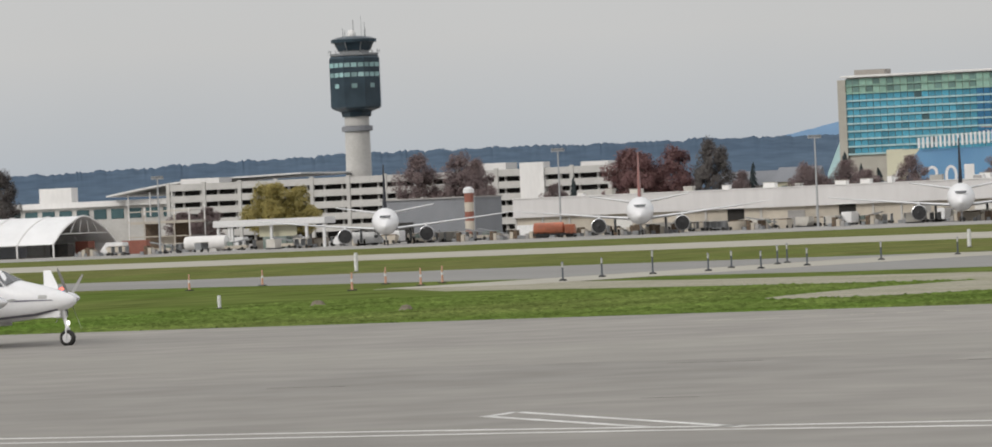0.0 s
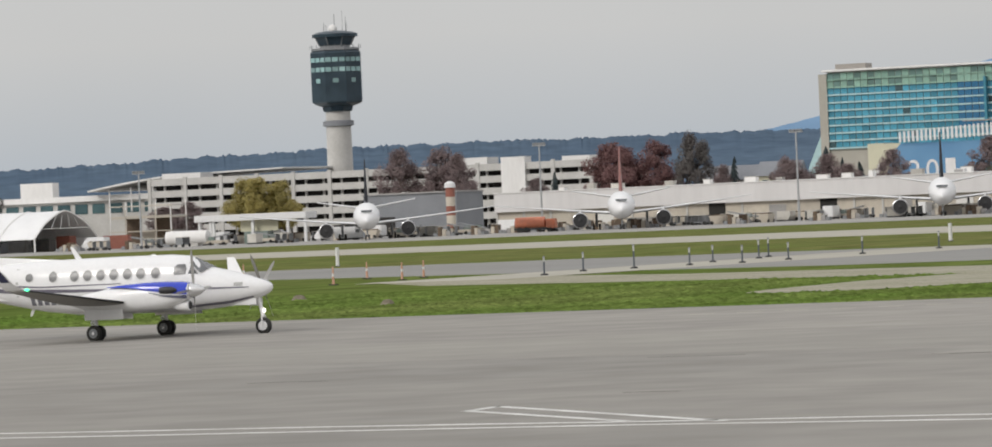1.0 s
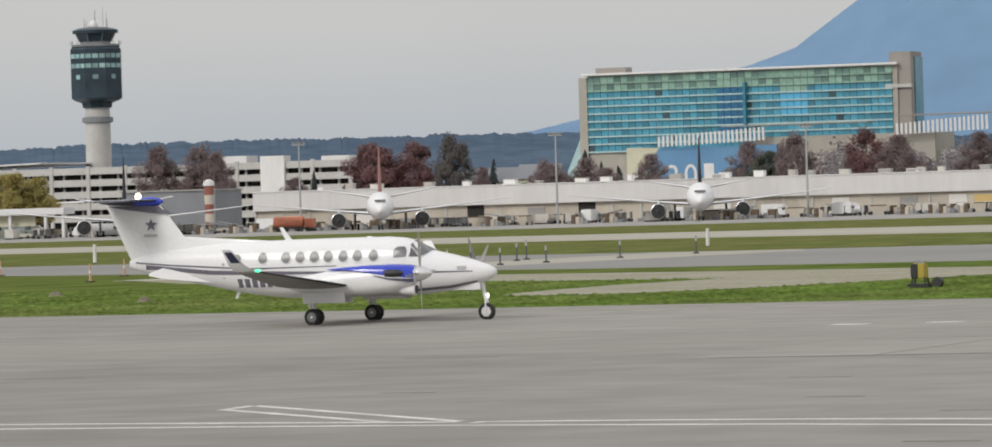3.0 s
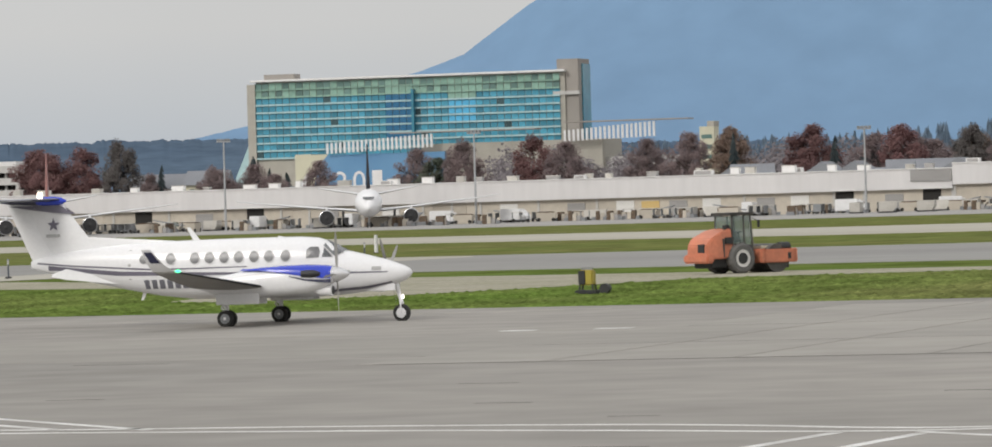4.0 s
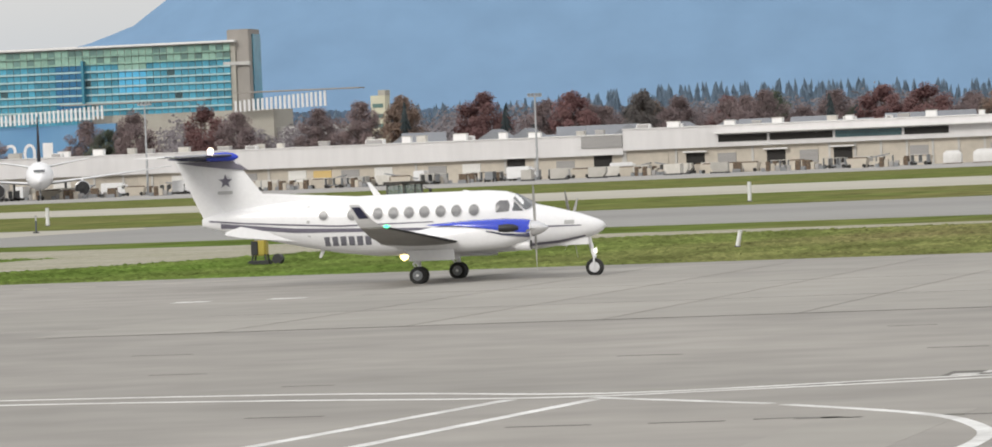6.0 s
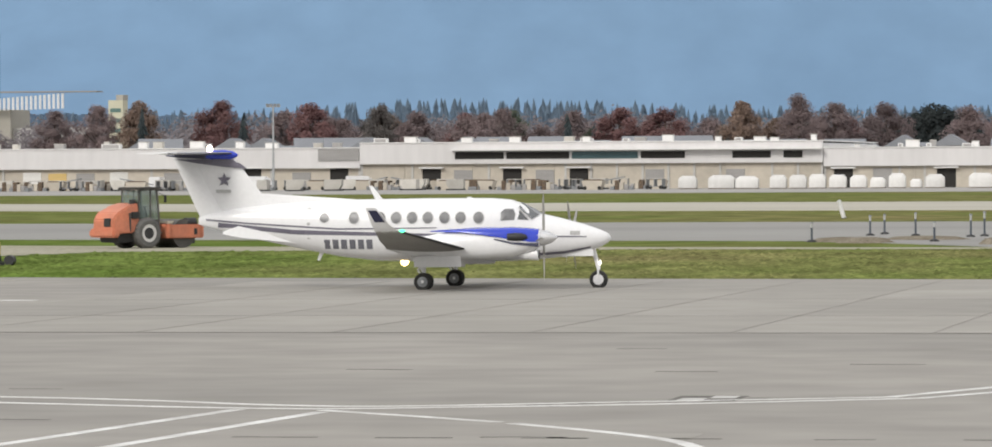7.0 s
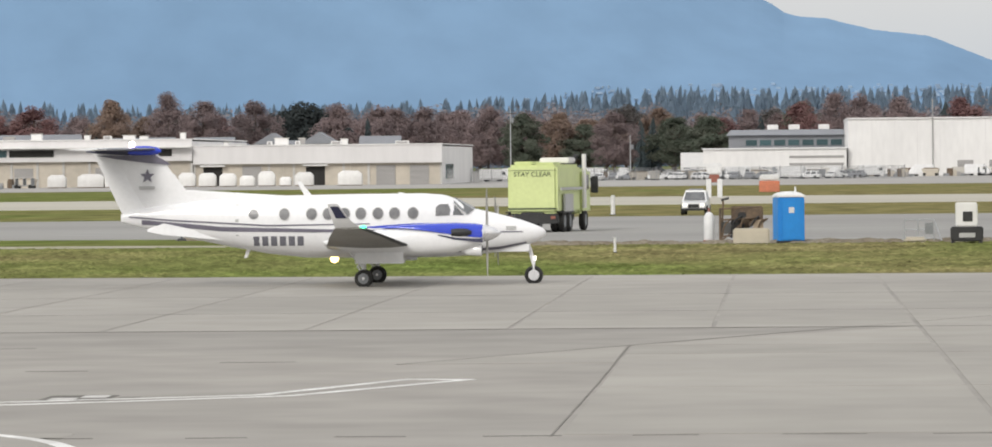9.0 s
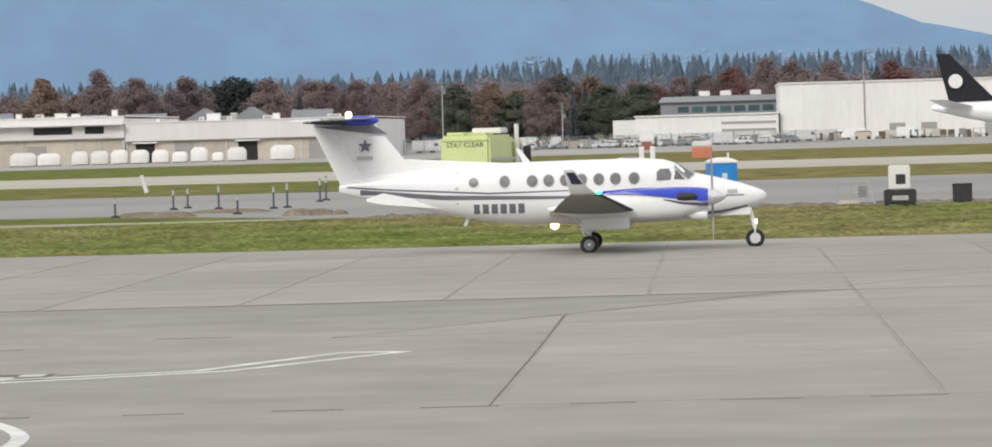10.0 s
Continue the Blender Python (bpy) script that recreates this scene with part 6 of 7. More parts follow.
for x_, w_, h_ in ((-126.5, 3.2, 2.3), (-120.5, 4.6, 2.4), (-116, 4.0, 2.2), (-110.5, 2.9, 2.4), (-107, 3.0, 2.4), (-103.6, 2.9, 2.5), (-100, 3.0, 2.4), (-96.4, 2.9, 2.3), (-93, 2.6, 1.9), (-89.6, 2.9, 2.6), (-86.3, 2.0, 1.6), (-83, 3.2, 2.4), (-75, 4.2, 2.6)):
    tarp_bundle(x_, 905, w_, h_)


def service_unit(kind, at):
    if kind == "cart":
        c = thing("baggage_cart", "grey covered baggage cart", "cart", at, "service equipment")
        part("bed", box(B(), -1.6, 1.6, -0.75, 0.75, 0.4, 0.55), M_STEEL, c)
        part("canopy", box(B(), -1.6, 1.6, -0.75, 0.75, 1.75, 1.85), M_DULL, c)
        for x in (-1.5, 0, 1.5):
            part("post", box(B(), x - 0.05, x + 0.05, -0.7, 0.7, 0.5, 1.8), M_STEEL, c)
    elif kind == "box":
        c = thing("cargo_container", "pale aluminium cargo container", "container", at, "service equipment")
        bm = loft(B(), [[(-1.5, -0.9, 0.25), (1.0, -0.9, 0.25), (1.0, 0.9, 0.25), (-1.5, 0.9, 0.25)], [(-1.5, -0.9, 1.0), (1.5, -0.9, 1.0), (1.5, 0.9, 1.0), (-1.5, 0.9, 1.0)], [(-1.5, -0.9, 1.9), (1.5, -0.9, 1.9), (1.5, 0.9, 1.9), (-1.5, 0.9, 1.9)]])
        part("shell", bm, M_DULL, c)
        part("dolly", box(B(), -1.6, 1.6, -0.9, 0.9, 0.0, 0.25), M_BLACK, c)
    elif kind == "loader":
        c = thing("belt_loader", "dull pale belt loader with a raised boom", "loader", at, "service equipment")
        part("chassis", box(B(), -2.2, 2.2, -0.8, 0.8, 0.35, 0.95, 0.06), M_TAN, c)
        part("boom", loft(B(), [[(-3, -0.4, 1.0), (-3, 0.4, 1.0), (-3, 0.4, 1.2), (-3, -0.4, 1.2)], [(3, -0.4, 2.1), (3, 0.4, 2.1), (3, 0.4, 2.3), (3, -0.4, 2.3)]]), M_STEEL, c)
        part("cab", box(B(), -1.6, -0.6, -0.8, 0.1, 0.95, 1.7), M_CABGLASS, c)
    elif kind == "skip":
        c = thing("waste_skip", "faded tan open waste skip", "skip", at, "service equipment")
        part("bin", loft(B(), [[(-1.4, -0.8, 0.0), (1.4, -0.8, 0.0), (1.4, 0.8, 0.0), (-1.4, 0.8, 0.0)], [(-1.9, -0.9, 1.6), (1.9, -0.9, 1.6), (1.9, 0.9, 1.6), (-1.9, 0.9, 1.6)]]), M_TAN, c)
        part("load", box(B(), -1.6, 1.5, -0.7, 0.7, 1.5, 1.8, 0.1), M_RUST, c)
    elif kind == "van":
        c = thing("service_van", "white high-roofed service van", "van", at, "service equipment")
        part("body", box(B(), -2.6, 1.6, -1.0, 1.0, 0.4, 2.5, 0.12), M_CARWHITE, c)
        part("cab", loft(B(), [[(1.6, -1, 0.4), (2.9, -0.9, 0.4), (2.9, 0.9, 0.4), (1.6, 1, 0.4)], [(1.6, -1, 1.3), (2.8, -0.9, 1.2), (2.8, 0.9, 1.2), (1.6, 1, 1.3)], [(1.6, -0.9, 2.2), (2.0, -0.8, 2.1), (2.0, 0.8, 2.1), (1.6, 0.9, 2.2)]]), M_CARWHITE, c)
        part("side_window", box(B(), 1.5, 2.2, -1.02, -0.98, 1.35, 1.95), M_GLASS, c)
    else:
        c = thing("equipment_stack", "dark pile of stored ground equipment", "equipment", at, "service equipment")
        for k in range(5):
            part("crate", box(B(), -1.8 + 0.8 * k, -1.1 + 0.8 * k, -0.7, 0.7, 0.0, 0.6 + 0.35 * ((k * 7) % 4), 0.03), (M_STEEL, M_RUST, M_TAN, M_GREYDOOR)[k % 4], c)
    if kind in ("cart", "loader", "van", "skip"):
        for x in (-1.3, 1.3):
            for s in (-1, 1):
                part("wheel", lathe(B(), [(-0.1, 0.2), (-0.1, 0.34), (0.1, 0.34), (0.1, 0.2)], 12, "y", (x, s * 0.75, 0.34)), M_TYRE, c)
    return c


protos = {}
rng = random.Random(11)
kinds = ("cart", "box", "skip", "stack", "van", "stack", "skip", "stack", "cart", "loader", "stack", "box", "cart", "stack")
spots = [(-470 + 2.75 * i + rng.uniform(-1.2, 1.2), rng.uniform(872, 918), 0) for i in range(124)]
spots += [(-455 + 2.4 * i + rng.uniform(-1.0, 1.0), rng.uniform(908, 920), 0) for i in range(120)]
spots += [(-195 + 4.2 * i, rng.uniform(898, 918), 0) for i in range(16)]
spots += [(-18 + 5.5 * i + rng.uniform(-1.5, 1.5), rng.uniform(1095, 1135), 1) for i in range(14)]
spots += [(-20 + 3.1 * i + rng.uniform(-1.2, 1.2), rng.uniform(1120, 1140), 1) for i in range(26)]
for i, (x, y, far) in enumerate(spots):
    k = kinds[rng.randrange(len(kinds))]
    at = pose(x, y, 0.03, 0, 0, rng.choice((0, 180, 12, -15, 90, 170)))
    if k in protos:
        copy_thing(protos[k], at)
    else:
        protos[k] = service_unit(k, at)
for i in range(22):
    copy_thing(protos[rng.choice(("box", "stack", "skip", "cart", "van", "stack"))], pose(-58 + 3.3 * i + rng.uniform(-1.2, 1.2), rng.uniform(1020, 1090), 0.03, 0, 0, rng.choice((0, 90, 20, 160))))
cars = {}
for i in range(34):
    x, y = -54 + 2.1 * i + rng.uniform(-1.6, 1.6), rng.uniform(1015, 1075)
    m = rng.choice((M_CARWHITE, M_CARWHITE, M_CARGREY))
    at = pose(x, y, 0.03, 0, 0, rng.choice((80, -95, 5, 20, 160, -40)))
    if m.name in cars:
        copy_thing(cars[m.name], at)
    else:
        cars[m.name] = car(at, m, "parked car beyond the airfield fence" if m is M_CARGREY else "white parked car beyond the airfield fence")

tk = thing("fuel_bowser", "orange fuel tank truck on the far apron", "truck", pose(-365, 880, 0.03, 0, 0, 10))
part("tank", lathe(B(), [(-3, 0.5), (-2.8, 1.1), (2.6, 1.1), (2.8, 0.5)], 14, "x", (0, 0, 1.75)), M_ORANGE, tk, "orange tank", True)
part("chassis", box(B(), -3, 4.6, -1, 1, 0.5, 0.85), M_BLACK, tk)
part("cab", box(B(), 3.0, 4.7, -1.1, 1.1, 0.6, 2.4, 0.12), M_ORANGE, tk)
for x_ in (-2, -0.8, 3.6):
    for s_ in (-1, 1):
        part("wheel", lathe(B(), [(-0.15, 0.3), (-0.15, 0.5), (0.15, 0.5), (0.15, 0.3)], 14, "y", (x_, s_ * 0.95, 0.5)), M_TYRE, tk)

gb = thing("equipment_shed", "dark grey flat-roofed equipment shed", "shed", pose(-446, 985, 0))
part("wall", box(B(), 0, 21, 0, 14, 0, 8.6), M_ROOFGREY, gb)
part("roof", box(B(), -0.3, 21.3, -0.4, 14, 8.6, 8.9), M_GREYDOOR, gb)
part("door", box(B(), 3, 7, -0.1, 0.0, 0, 4), M_VOID, gb)
bc = thing("beacon_mast", "orange and white banded mast with a rounded top", "mast", pose(-422, 975, 0))
for k in range(5):
    part("band", lathe(B(), [(1.9 * k, 0.95), (1.9 * k + 1.9, 0.95)], 12), M_REDBROWN if k % 2 == 0 else M_TAN, bc)
part("top", lathe(B(), [(9.5, 1.2), (10.3, 1.1), (10.8, 0.4)], 12), M_SLAT, bc, "", True)

tt = thing("tent_hangar", "white fabric tent hangar with an open gable and sides", "tent", pose(-482, 920, 0))
GABLE = smooth_pts([(-13.3, 2.7), (-9.2, 5.3), (-4.5, 7.1), (0, 8.05), (4.5, 7.1), (9.2, 5.3), (13.3, 2.7)], 3)
rings = [[(x, y, z) for y, z in GABLE] + [(x, y, z - 0.14) for y, z in GABLE[::-1]] for x in (-46, -36, -26, -16, -8, 0)]
part("fabric_roof", loft(B(), rings), M_TENT, tt, "white fabric roof", True)
for x in (-46, -36, -26, -16, -8, 0.1):
    rib = B()
    for (y0, z0), (y1, z1) in zip(GABLE, GABLE[1:]):
        tube(rib, (x, y0, z0), (x, y1, z1), 0.20, n=5)
    for y_ in (-13.3, 13.3):
        tube(rib, (x, y_, 0), (x, y_, 2.8), 0.20, n=5)
    tube(rib, (x, -10, 4.6), (x, 10, 4.6), 0.09, n=5)
    for y_ in (-6, -2, 2, 6):
        tube(rib, (x, y_, 4.6), (x, y_ * 0.6, 7.2), 0.08, n=5)
    part("frame_arch", rib, M_PALE, tt)
part("back_wall", box(B(), -46, 0, 13.35, 13.5, 0, 2.7), M_TENT, tt)
for x, y, dx, dz, m in ((-6, 2, 4, 2.6, M_STEELDARK), (-13, -6, 5, 2.2, M_ROOFGREY), (-22, -8, 6, 2.0, M_GREYDOOR), (-32, -7, 6, 2.3, M_ROOFGREY), (-40, -9, 5, 1.8, M_STEELDARK), (-4, 8, 3, 3.0, M_REDBROWN)):
    st = thing("stored_crate", "dark crate stored under the tent roof", "crate", pose(-482 + x, 920 + y, 0.03), "stored crates")
    part("case", box(B(), -dx / 2, dx / 2, -1.5, 1.5, 0.15, dz, 0.08), m, st)
    part("skid", box(B(), -dx / 2 + 0.2, dx / 2 - 0.2, -1.2, 1.2, 0, 0.15), M_RUST, st)
sf = thing("steel_frame", "unfinished pale steel frame with brown wall panels", "building frame", pose(-481, 938, 0))
for i in range(5):
    for y_, h_ in ((0, 8.8), (7, 9.4)):
        part("column", box(B(), 3.4 * i - 0.1, 3.4 * i + 0.1, y_ - 0.1, y_ + 0.1, 0, h_ - 1.1 * (i % 2)), (M_PALE, M_TAN)[i % 2], sf)
for z_ in (3.2, 6.2, 8.3):
    for y_ in (0, 7):
        part("beam", box(B(), -0.4, 14.0, y_ - 0.1, y_ + 0.1, z_, z_ + 0.2), M_GREYDOOR if y_ else M_TAN, sf)
for i, m_ in enumerate((M_RUST, M_TAN, M_RUST, M_GREYDOOR)):
    part("wall_panel", box(B(), 3.4 * i + 0.2, 3.4 * i + 3.2, 6.7, 6.85, 0.0, 3.2 if i % 2 else 6.1), m_, sf)
part("deck", box(B(), 0, 13.8, 0, 7, 5.9, 6.15), M_TAN, sf)
ct = thing("shipping_container", "red-brown shipping container on the far apron", "container", pose(-474.5, 928, 0.03, 0, 0, 8))
part("shell", box(B(), -2.6, 2.6, -1.2, 1.2, 0.0, 2.7, 0.05), M_REDBROWN, ct)
for i in range(9):
    part("rib", box(B(), -2.45 + 0.58 * i, -2.25 + 0.58 * i, -1.24, -1.2, 0.25, 2.55), M_REDBROWN, ct)
cn = thing("gate_canopy", "white flat canopy on square posts", "canopy", pose(-446, 905, 0))
part("roof", box(B(), 0, 24, 0, 5, 4.5, 5.8, 0.1), M_SLAT, cn)
for x_ in (0.6, 3.0, 3.6, 12, 19.5, 23.2):
    part("post", box(B(), x_, x_ + 0.5, 0.5, 1.0, 0, 4.5), M_SLAT, cn)
part("sign_panel", box(B(), 9, 17, 2, 2.2, 2.4, 4.4), M_CREAM, cn)
part("booth", box(B(), 10, 15, 1.4, 4, 0, 2.4), M_CABGLASS, cn)
tn = thing("storage_tank", "pale horizontal storage tank", "tank", pose(-441.5, 893, 0))
part("tank", lathe(B(), [(-4.6, 0.6), (-4.3, 1.3), (4.3, 1.3), (4.6, 0.6)], 16, "x", (0, 0, 1.75)), M_PALE, tn, "", True)
part("saddle", box(B(), -2.4, 2.4, -0.8, 0.8, 0, 0.6), M_CONC, tn)


# ---- trees ----
def leaf_mat(name, a, b, amt=0.09):
    m = mat(name, a, 0.9, second=b, scale=0.25, amount=0.8, fine=1.5, fine_amount=0.08, per_island=amt, per_object=0.14)
    n, l = m.node_tree.nodes, m.node_tree.links
    b_, o_ = n["Principled BSDF"], n["Material Output"]
    tr, mx = n.new("ShaderNodeBsdfTranslucent"), n.new("ShaderNodeMixShader")
    mx.inputs[0].default_value = 0.42
    l.new(b_.inputs["Base Color"].links[0].from_socket, tr.inputs["Color"])
    l.new(b_.outputs[0], mx.inputs[1])
    l.new(tr.outputs[0], mx.inputs[2])
    l.new(mx.outputs[0], o_.inputs["Surface"])
    return m


# Leaf colours lightened and greyed by painted haze, h and k the most.
LEAF = {"r": leaf_mat("dark_red_foliage", (0.221, 0.121, 0.12), (0.255, 0.149, 0.139)), "b": leaf_mat("bare_brown_twigs", (0.26, 0.198, 0.191), (0.226, 0.181, 0.185)),
        "o": leaf_mat("rusty_orange_foliage", (0.265, 0.190, 0.145), (0.240, 0.178, 0.150)), "d": leaf_mat("dark_brown_green_foliage", (0.153, 0.136, 0.13), (0.13, 0.124, 0.116)),
        "g": leaf_mat("dull_green_foliage", (0.124, 0.152, 0.112), (0.157, 0.163, 0.124)), "y": leaf_mat("yellow_green_foliage", (0.422, 0.358, 0.128), (0.333, 0.294, 0.115)),
        "c": leaf_mat("conifer_needles", (0.061, 0.082, 0.087), (0.077, 0.097, 0.102)), "h": leaf_mat("haze_tinted_needles", (0.180, 0.250, 0.325), (0.212, 0.282, 0.355)),
        "k": leaf_mat("haze_tinted_twigs", (0.245, 0.220, 0.228), (0.222, 0.204, 0.218), 0.05), "e": leaf_mat("black_green_needles", (0.036, 0.046, 0.046), (0.051, 0.061, 0.061))}
M_BARK = mat("grey_bark", (0.13, 0.105, 0.09), 0.9, scale=2, fine=8)


def leaf_cloud(pts, outs, sizes, rs, flat=1.0):
    """One small leaf or twig spray at each point, facing outwards with some scatter."""
    unit = lambda a: a / (np.linalg.norm(a, axis=1)[:, None] + 1e-9)
    n = unit(unit(outs) + 0.38 * rs.normal(size=pts.shape))
    u = unit(np.cross(n, rs.normal(size=pts.shape)))
    v = np.cross(n, u) * flat
    s = sizes[:, None]
    quads = np.stack([pts + s * u * 0.5, pts + s * v * 0.4, pts - s * u * 0.5, pts - s * v * 0.4], 1)
    return quads.reshape(-1, 3), np.arange(len(pts) * 4).reshape(-1, 4)


def crown_mesh(seed, h, w, low, n_clumps, per, leaf, twiggy=False):
    """Clumps of leaves round the ends of limbs, with gaps between."""
    rs = np.random.RandomState(seed)
    P, O, ends = [], [], []
    for k in range(n_clumps):
        a, f = rs.uniform(0, 2 * math.pi), rs.uniform(0, 1)
        z = low + (h - low) * (0.06 + 0.90 * f)
        prof = math.sqrt(max(0.05, 1 - (2 * f - 0.85) ** 2 * (0.95 if f > 0.42 else 0.6)))
        r = w / 2 * prof * math.sqrt(rs.uniform(0.12, 1.0)) * rs.uniform(0.75, 1.1)
        c = np.array([r * math.cos(a), r * math.sin(a), z])
        ends.append(c)
        d = rs.normal(size=(per, 3))
        d *= rs.uniform(0.10, 0.18) * w * rs.uniform(0.2, 1, (per, 1)) ** 0.5 / (np.linalg.norm(d, axis=1)[:, None] + 1e-9)
        p = c + d * np.array([1, 1, 0.8])
        P.append(p)
        O.append(d + 0.35 * (p - np.array([0, 0, low + 0.4 * (h - low)])) + np.array([0, 0, 0.12 * w]))
    P, O = np.concatenate(P), np.concatenate(O)
    verts, faces = leaf_cloud(P, O, leaf * rs.uniform(0.6, 1.3, len(P)), rs, 0.75 if twiggy else 1.0)
    me = bpy.data.meshes.new("crown")
    me.from_pydata(verts.tolist(), [], faces.tolist())
    return me, ends


def tree(kind, seed, h, w, low, label):
    t = thing("tree", label, "tree", pose(0, 0, 0), "trees beyond the warehouses")
    me, ends = crown_mesh(seed, h, w, low, 85, 170, 0.038 * w, kind in "bk")
    wood = B()
    tube(wood, (0, 0, 0), (0, 0, low + 0.25 * (h - low)), 0.035 * h * 0.6, 0.022 * h * 0.6, 8)
    tube(wood, (0, 0, low + 0.25 * (h - low)), (0.02 * h, 0, h * 0.88), 0.022 * h * 0.6, 0.006 * h, 6)
    for c in ends[:22]:
        z0 = max(low * 0.8, c[2] - 0.22 * h)
        tube(wood, (0, 0, z0), tuple(c), 0.008 * h, 0.003 * h, 4)
    part("trunk", wood, M_BARK, t)
    cr = finish(new("crown", me), LEAF[kind])
    cr.parent = t
    return t


def conifer_data(seed, h, w, n=10, per=11):
    """Ragged skirts of boughs, one above the other."""
    rs = np.random.RandomState(seed)
    verts, faces = [], []
    for k in range(n):
        f = k / n
        z0 = h * (0.06 + 0.90 * f)
        dz = h * 0.90 / n * rs.uniform(1.5, 2.1)
        r = w / 2 * (1 - f) ** 0.75 * rs.uniform(0.85, 1.15) + 0.02 * h * (1 - f) + 0.05
        top = len(verts)
        verts.append((rs.uniform(-0.06, 0.06) * w, rs.uniform(-0.06, 0.06) * w, min(z0 + dz, h)))
        m = 2 * per
        for i in range(m):
            a = 2 * math.pi * (i + rs.uniform(-0.3, 0.3)) / m
            q = r * (rs.uniform(0.8, 1.2) if i % 2 == 0 else rs.uniform(0.35, 0.65))
            verts.append((q * math.cos(a), q * math.sin(a), z0 + (0 if i % 2 == 0 else 0.3 * dz) + rs.uniform(-0.12, 0.12) * dz))
        for i in range(m):
            faces.append((top, top + 1 + i, top + 1 + (i + 1) % m))
    return verts, faces


def conifer(kind, seed, h, w, label):
    t = thing("conifer_tree", label, "tree", pose(0, 0, 0), "trees beyond the warehouses")
    me = bpy.data.meshes.new("crown")
    v, f = conifer_data(seed, h, w)
    me.from_pydata(v, [], f)
    part("trunk", tube(B(), (0, 0, 0), (0, 0, h * 0.96), 0.016 * h, 0.004 * h, 7), M_BARK, t)
    cr = finish(new("crown", me), LEAF[kind])
    cr.parent = t
    return t


NAMES = {"r": "dark red autumn tree with a dense rounded crown", "b": "bare brown winter tree with a twiggy crown", "o": "rusty orange autumn tree with a rounded crown", "d": "dark brown-green tree with an uneven crown",
         "g": "dull green broadleaf tree", "y": "yellow-green willow with a drooping crown", "c": "dark narrow conifer with drooping boughs", "h": "distant conifer with blue haze in its needle colour", "e": "broad black-green evergreen tree"}
made_trees = {}


def plant(kind, x, y, h, w, z0=0.0):
    v = int(abs(x) * 7) % 3
    key = (kind, v)
    if key not in made_trees:
        if kind in "ch":
            made_trees[key] = (conifer(kind, 40 + v * 5, 18.0, 6.5, NAMES[kind]), 18.0, 6.5)
        elif kind == "e":
            made_trees[key] = (tree(kind, 60 + v, 17.0, 24.0, 4.0, NAMES[kind]), 17.0, 24.0)
        else:
            made_trees[key] = (tree(kind, ord(kind) + 31 * v, 18.0, 13.0, 3.0, NAMES[kind]), 18.0, 13.0)
        ob, h0, w0 = made_trees[key]
    else:
        ob, h0, w0 = made_trees[key]
        ob = copy_thing(ob, pose(0, 0, 0))
    ob.scale = (1, 1, 1)
    s = (w / w0, w / w0, h / h0)
    ob.matrix_basis = Matrix.LocRotScale((x, y, z0), Euler((0, 0, (x * 1.7) % 6.28)), s)
    return ob


TREES_WEST = ((-444,19.3,"b"), (-431,16.6,"g"), (-421,21.6,"b"), (-405,21.5,"r"), (-390,20.1,"b"), (-378,20.3,"b"), (-363,21.1,"b"), (-349,22.0,"o"), (-343,21.3,"c"), (-322,21.4,"r"), (-314,19.2,"c"), (-308,19.9,"b"))
TREES_MIDDLE = ((-296,21.2,"r"), (-282,21.4,"d"), (-269,19.4,"b"), (-255,18.6,"b"), (-243,20,"b"), (-227,18.5,"c"), (-222,16.3,"c"), (-211,19.4,"r"), (-198,19.7,"r"), (-180,21.9,"o"), (-167,23.1,"b"), (-153,20.7,"b"), (-140,20.1,"b"), (-129,18.4,"e"), (-119,19.3,"b"), (-111,16.2,"c"))
TREES_EAST = ((-102,18,"b"), (-95,17.8,"b"), (-88,18.5,"b"), (-79,18.5,"b"), (-69,16.5,"g"), (-60,17.1,"o"), (-53,14.1,"g"), (-44,16.9,"b"), (-38,15.7,"c"), (-34,16.2,"c"), (-28,14.7,"g"), (-19,14.7,"g"), (-5,15.9,"c"), (6,19.2,"r"), (15,20.8,"b"), (22,21.4,"b"), (32,19.6,"b"), (49,19.9,"r"))
for x, z, k in TREES_WEST + TREES_MIDDLE + TREES_EAST:
    r = random.Random(int(x * 10))
    w = {"c": 6, "h": 7, "e": 24, "g": 14, "r": 15, "b": 13.5, "o": 13.5, "d": 13}[k]
    plant(k, x * 1.0, 1400 + r.uniform(-25, 25), z * r.uniform(0.97, 1.04), w * r.uniform(0.9, 1.15))
rng = random.Random(23)
for i in range(74):
    x = -340 + 470 * i / 74 + rng.uniform(-4, 4)
    plant(rng.choice("bbbbrogdc"), x, rng.uniform(1480, 1560), rng.uniform(15, 20.5), rng.uniform(12, 17))
for k, x, y, h, w in (("r", -476, 1200, 19.6, 14), ("r", -465, 1202, 20.2, 14), ("r", -470.5, 1196, 18.5, 12), ("d", -453, 1198, 21.6, 10), ("b", -533, 1200, 20.6, 13), ("b", -523, 1203, 20.8, 14), ("b", -516, 1198, 19.0, 9),
                      ("y", -576, 1200, 15.2, 13), ("y", -567, 1201, 14.2, 12), ("y", -571.5, 1197, 15.6, 11), ("d", -647, 1190, 21.5, 10), ("d", -656, 1195, 22, 13), ("b", -597, 1195, 9, 10), ("b", -588, 1190, 10, 9),
                      ("c", -437, 1230, 13.5, 6), ("c", -428, 1225, 17, 6), ("c", -420, 1228, 13, 6), ("b", -424, 1190, 13.5, 11), ("b", -417, 1195, 14.5, 11), ("b", -411, 1192, 12, 9),
                      ("k", -500, 1210, 12, 8), ("c", -497, 1215, 14, 5)):
    plant(k if k != "k" else "b", x, y, h, w)

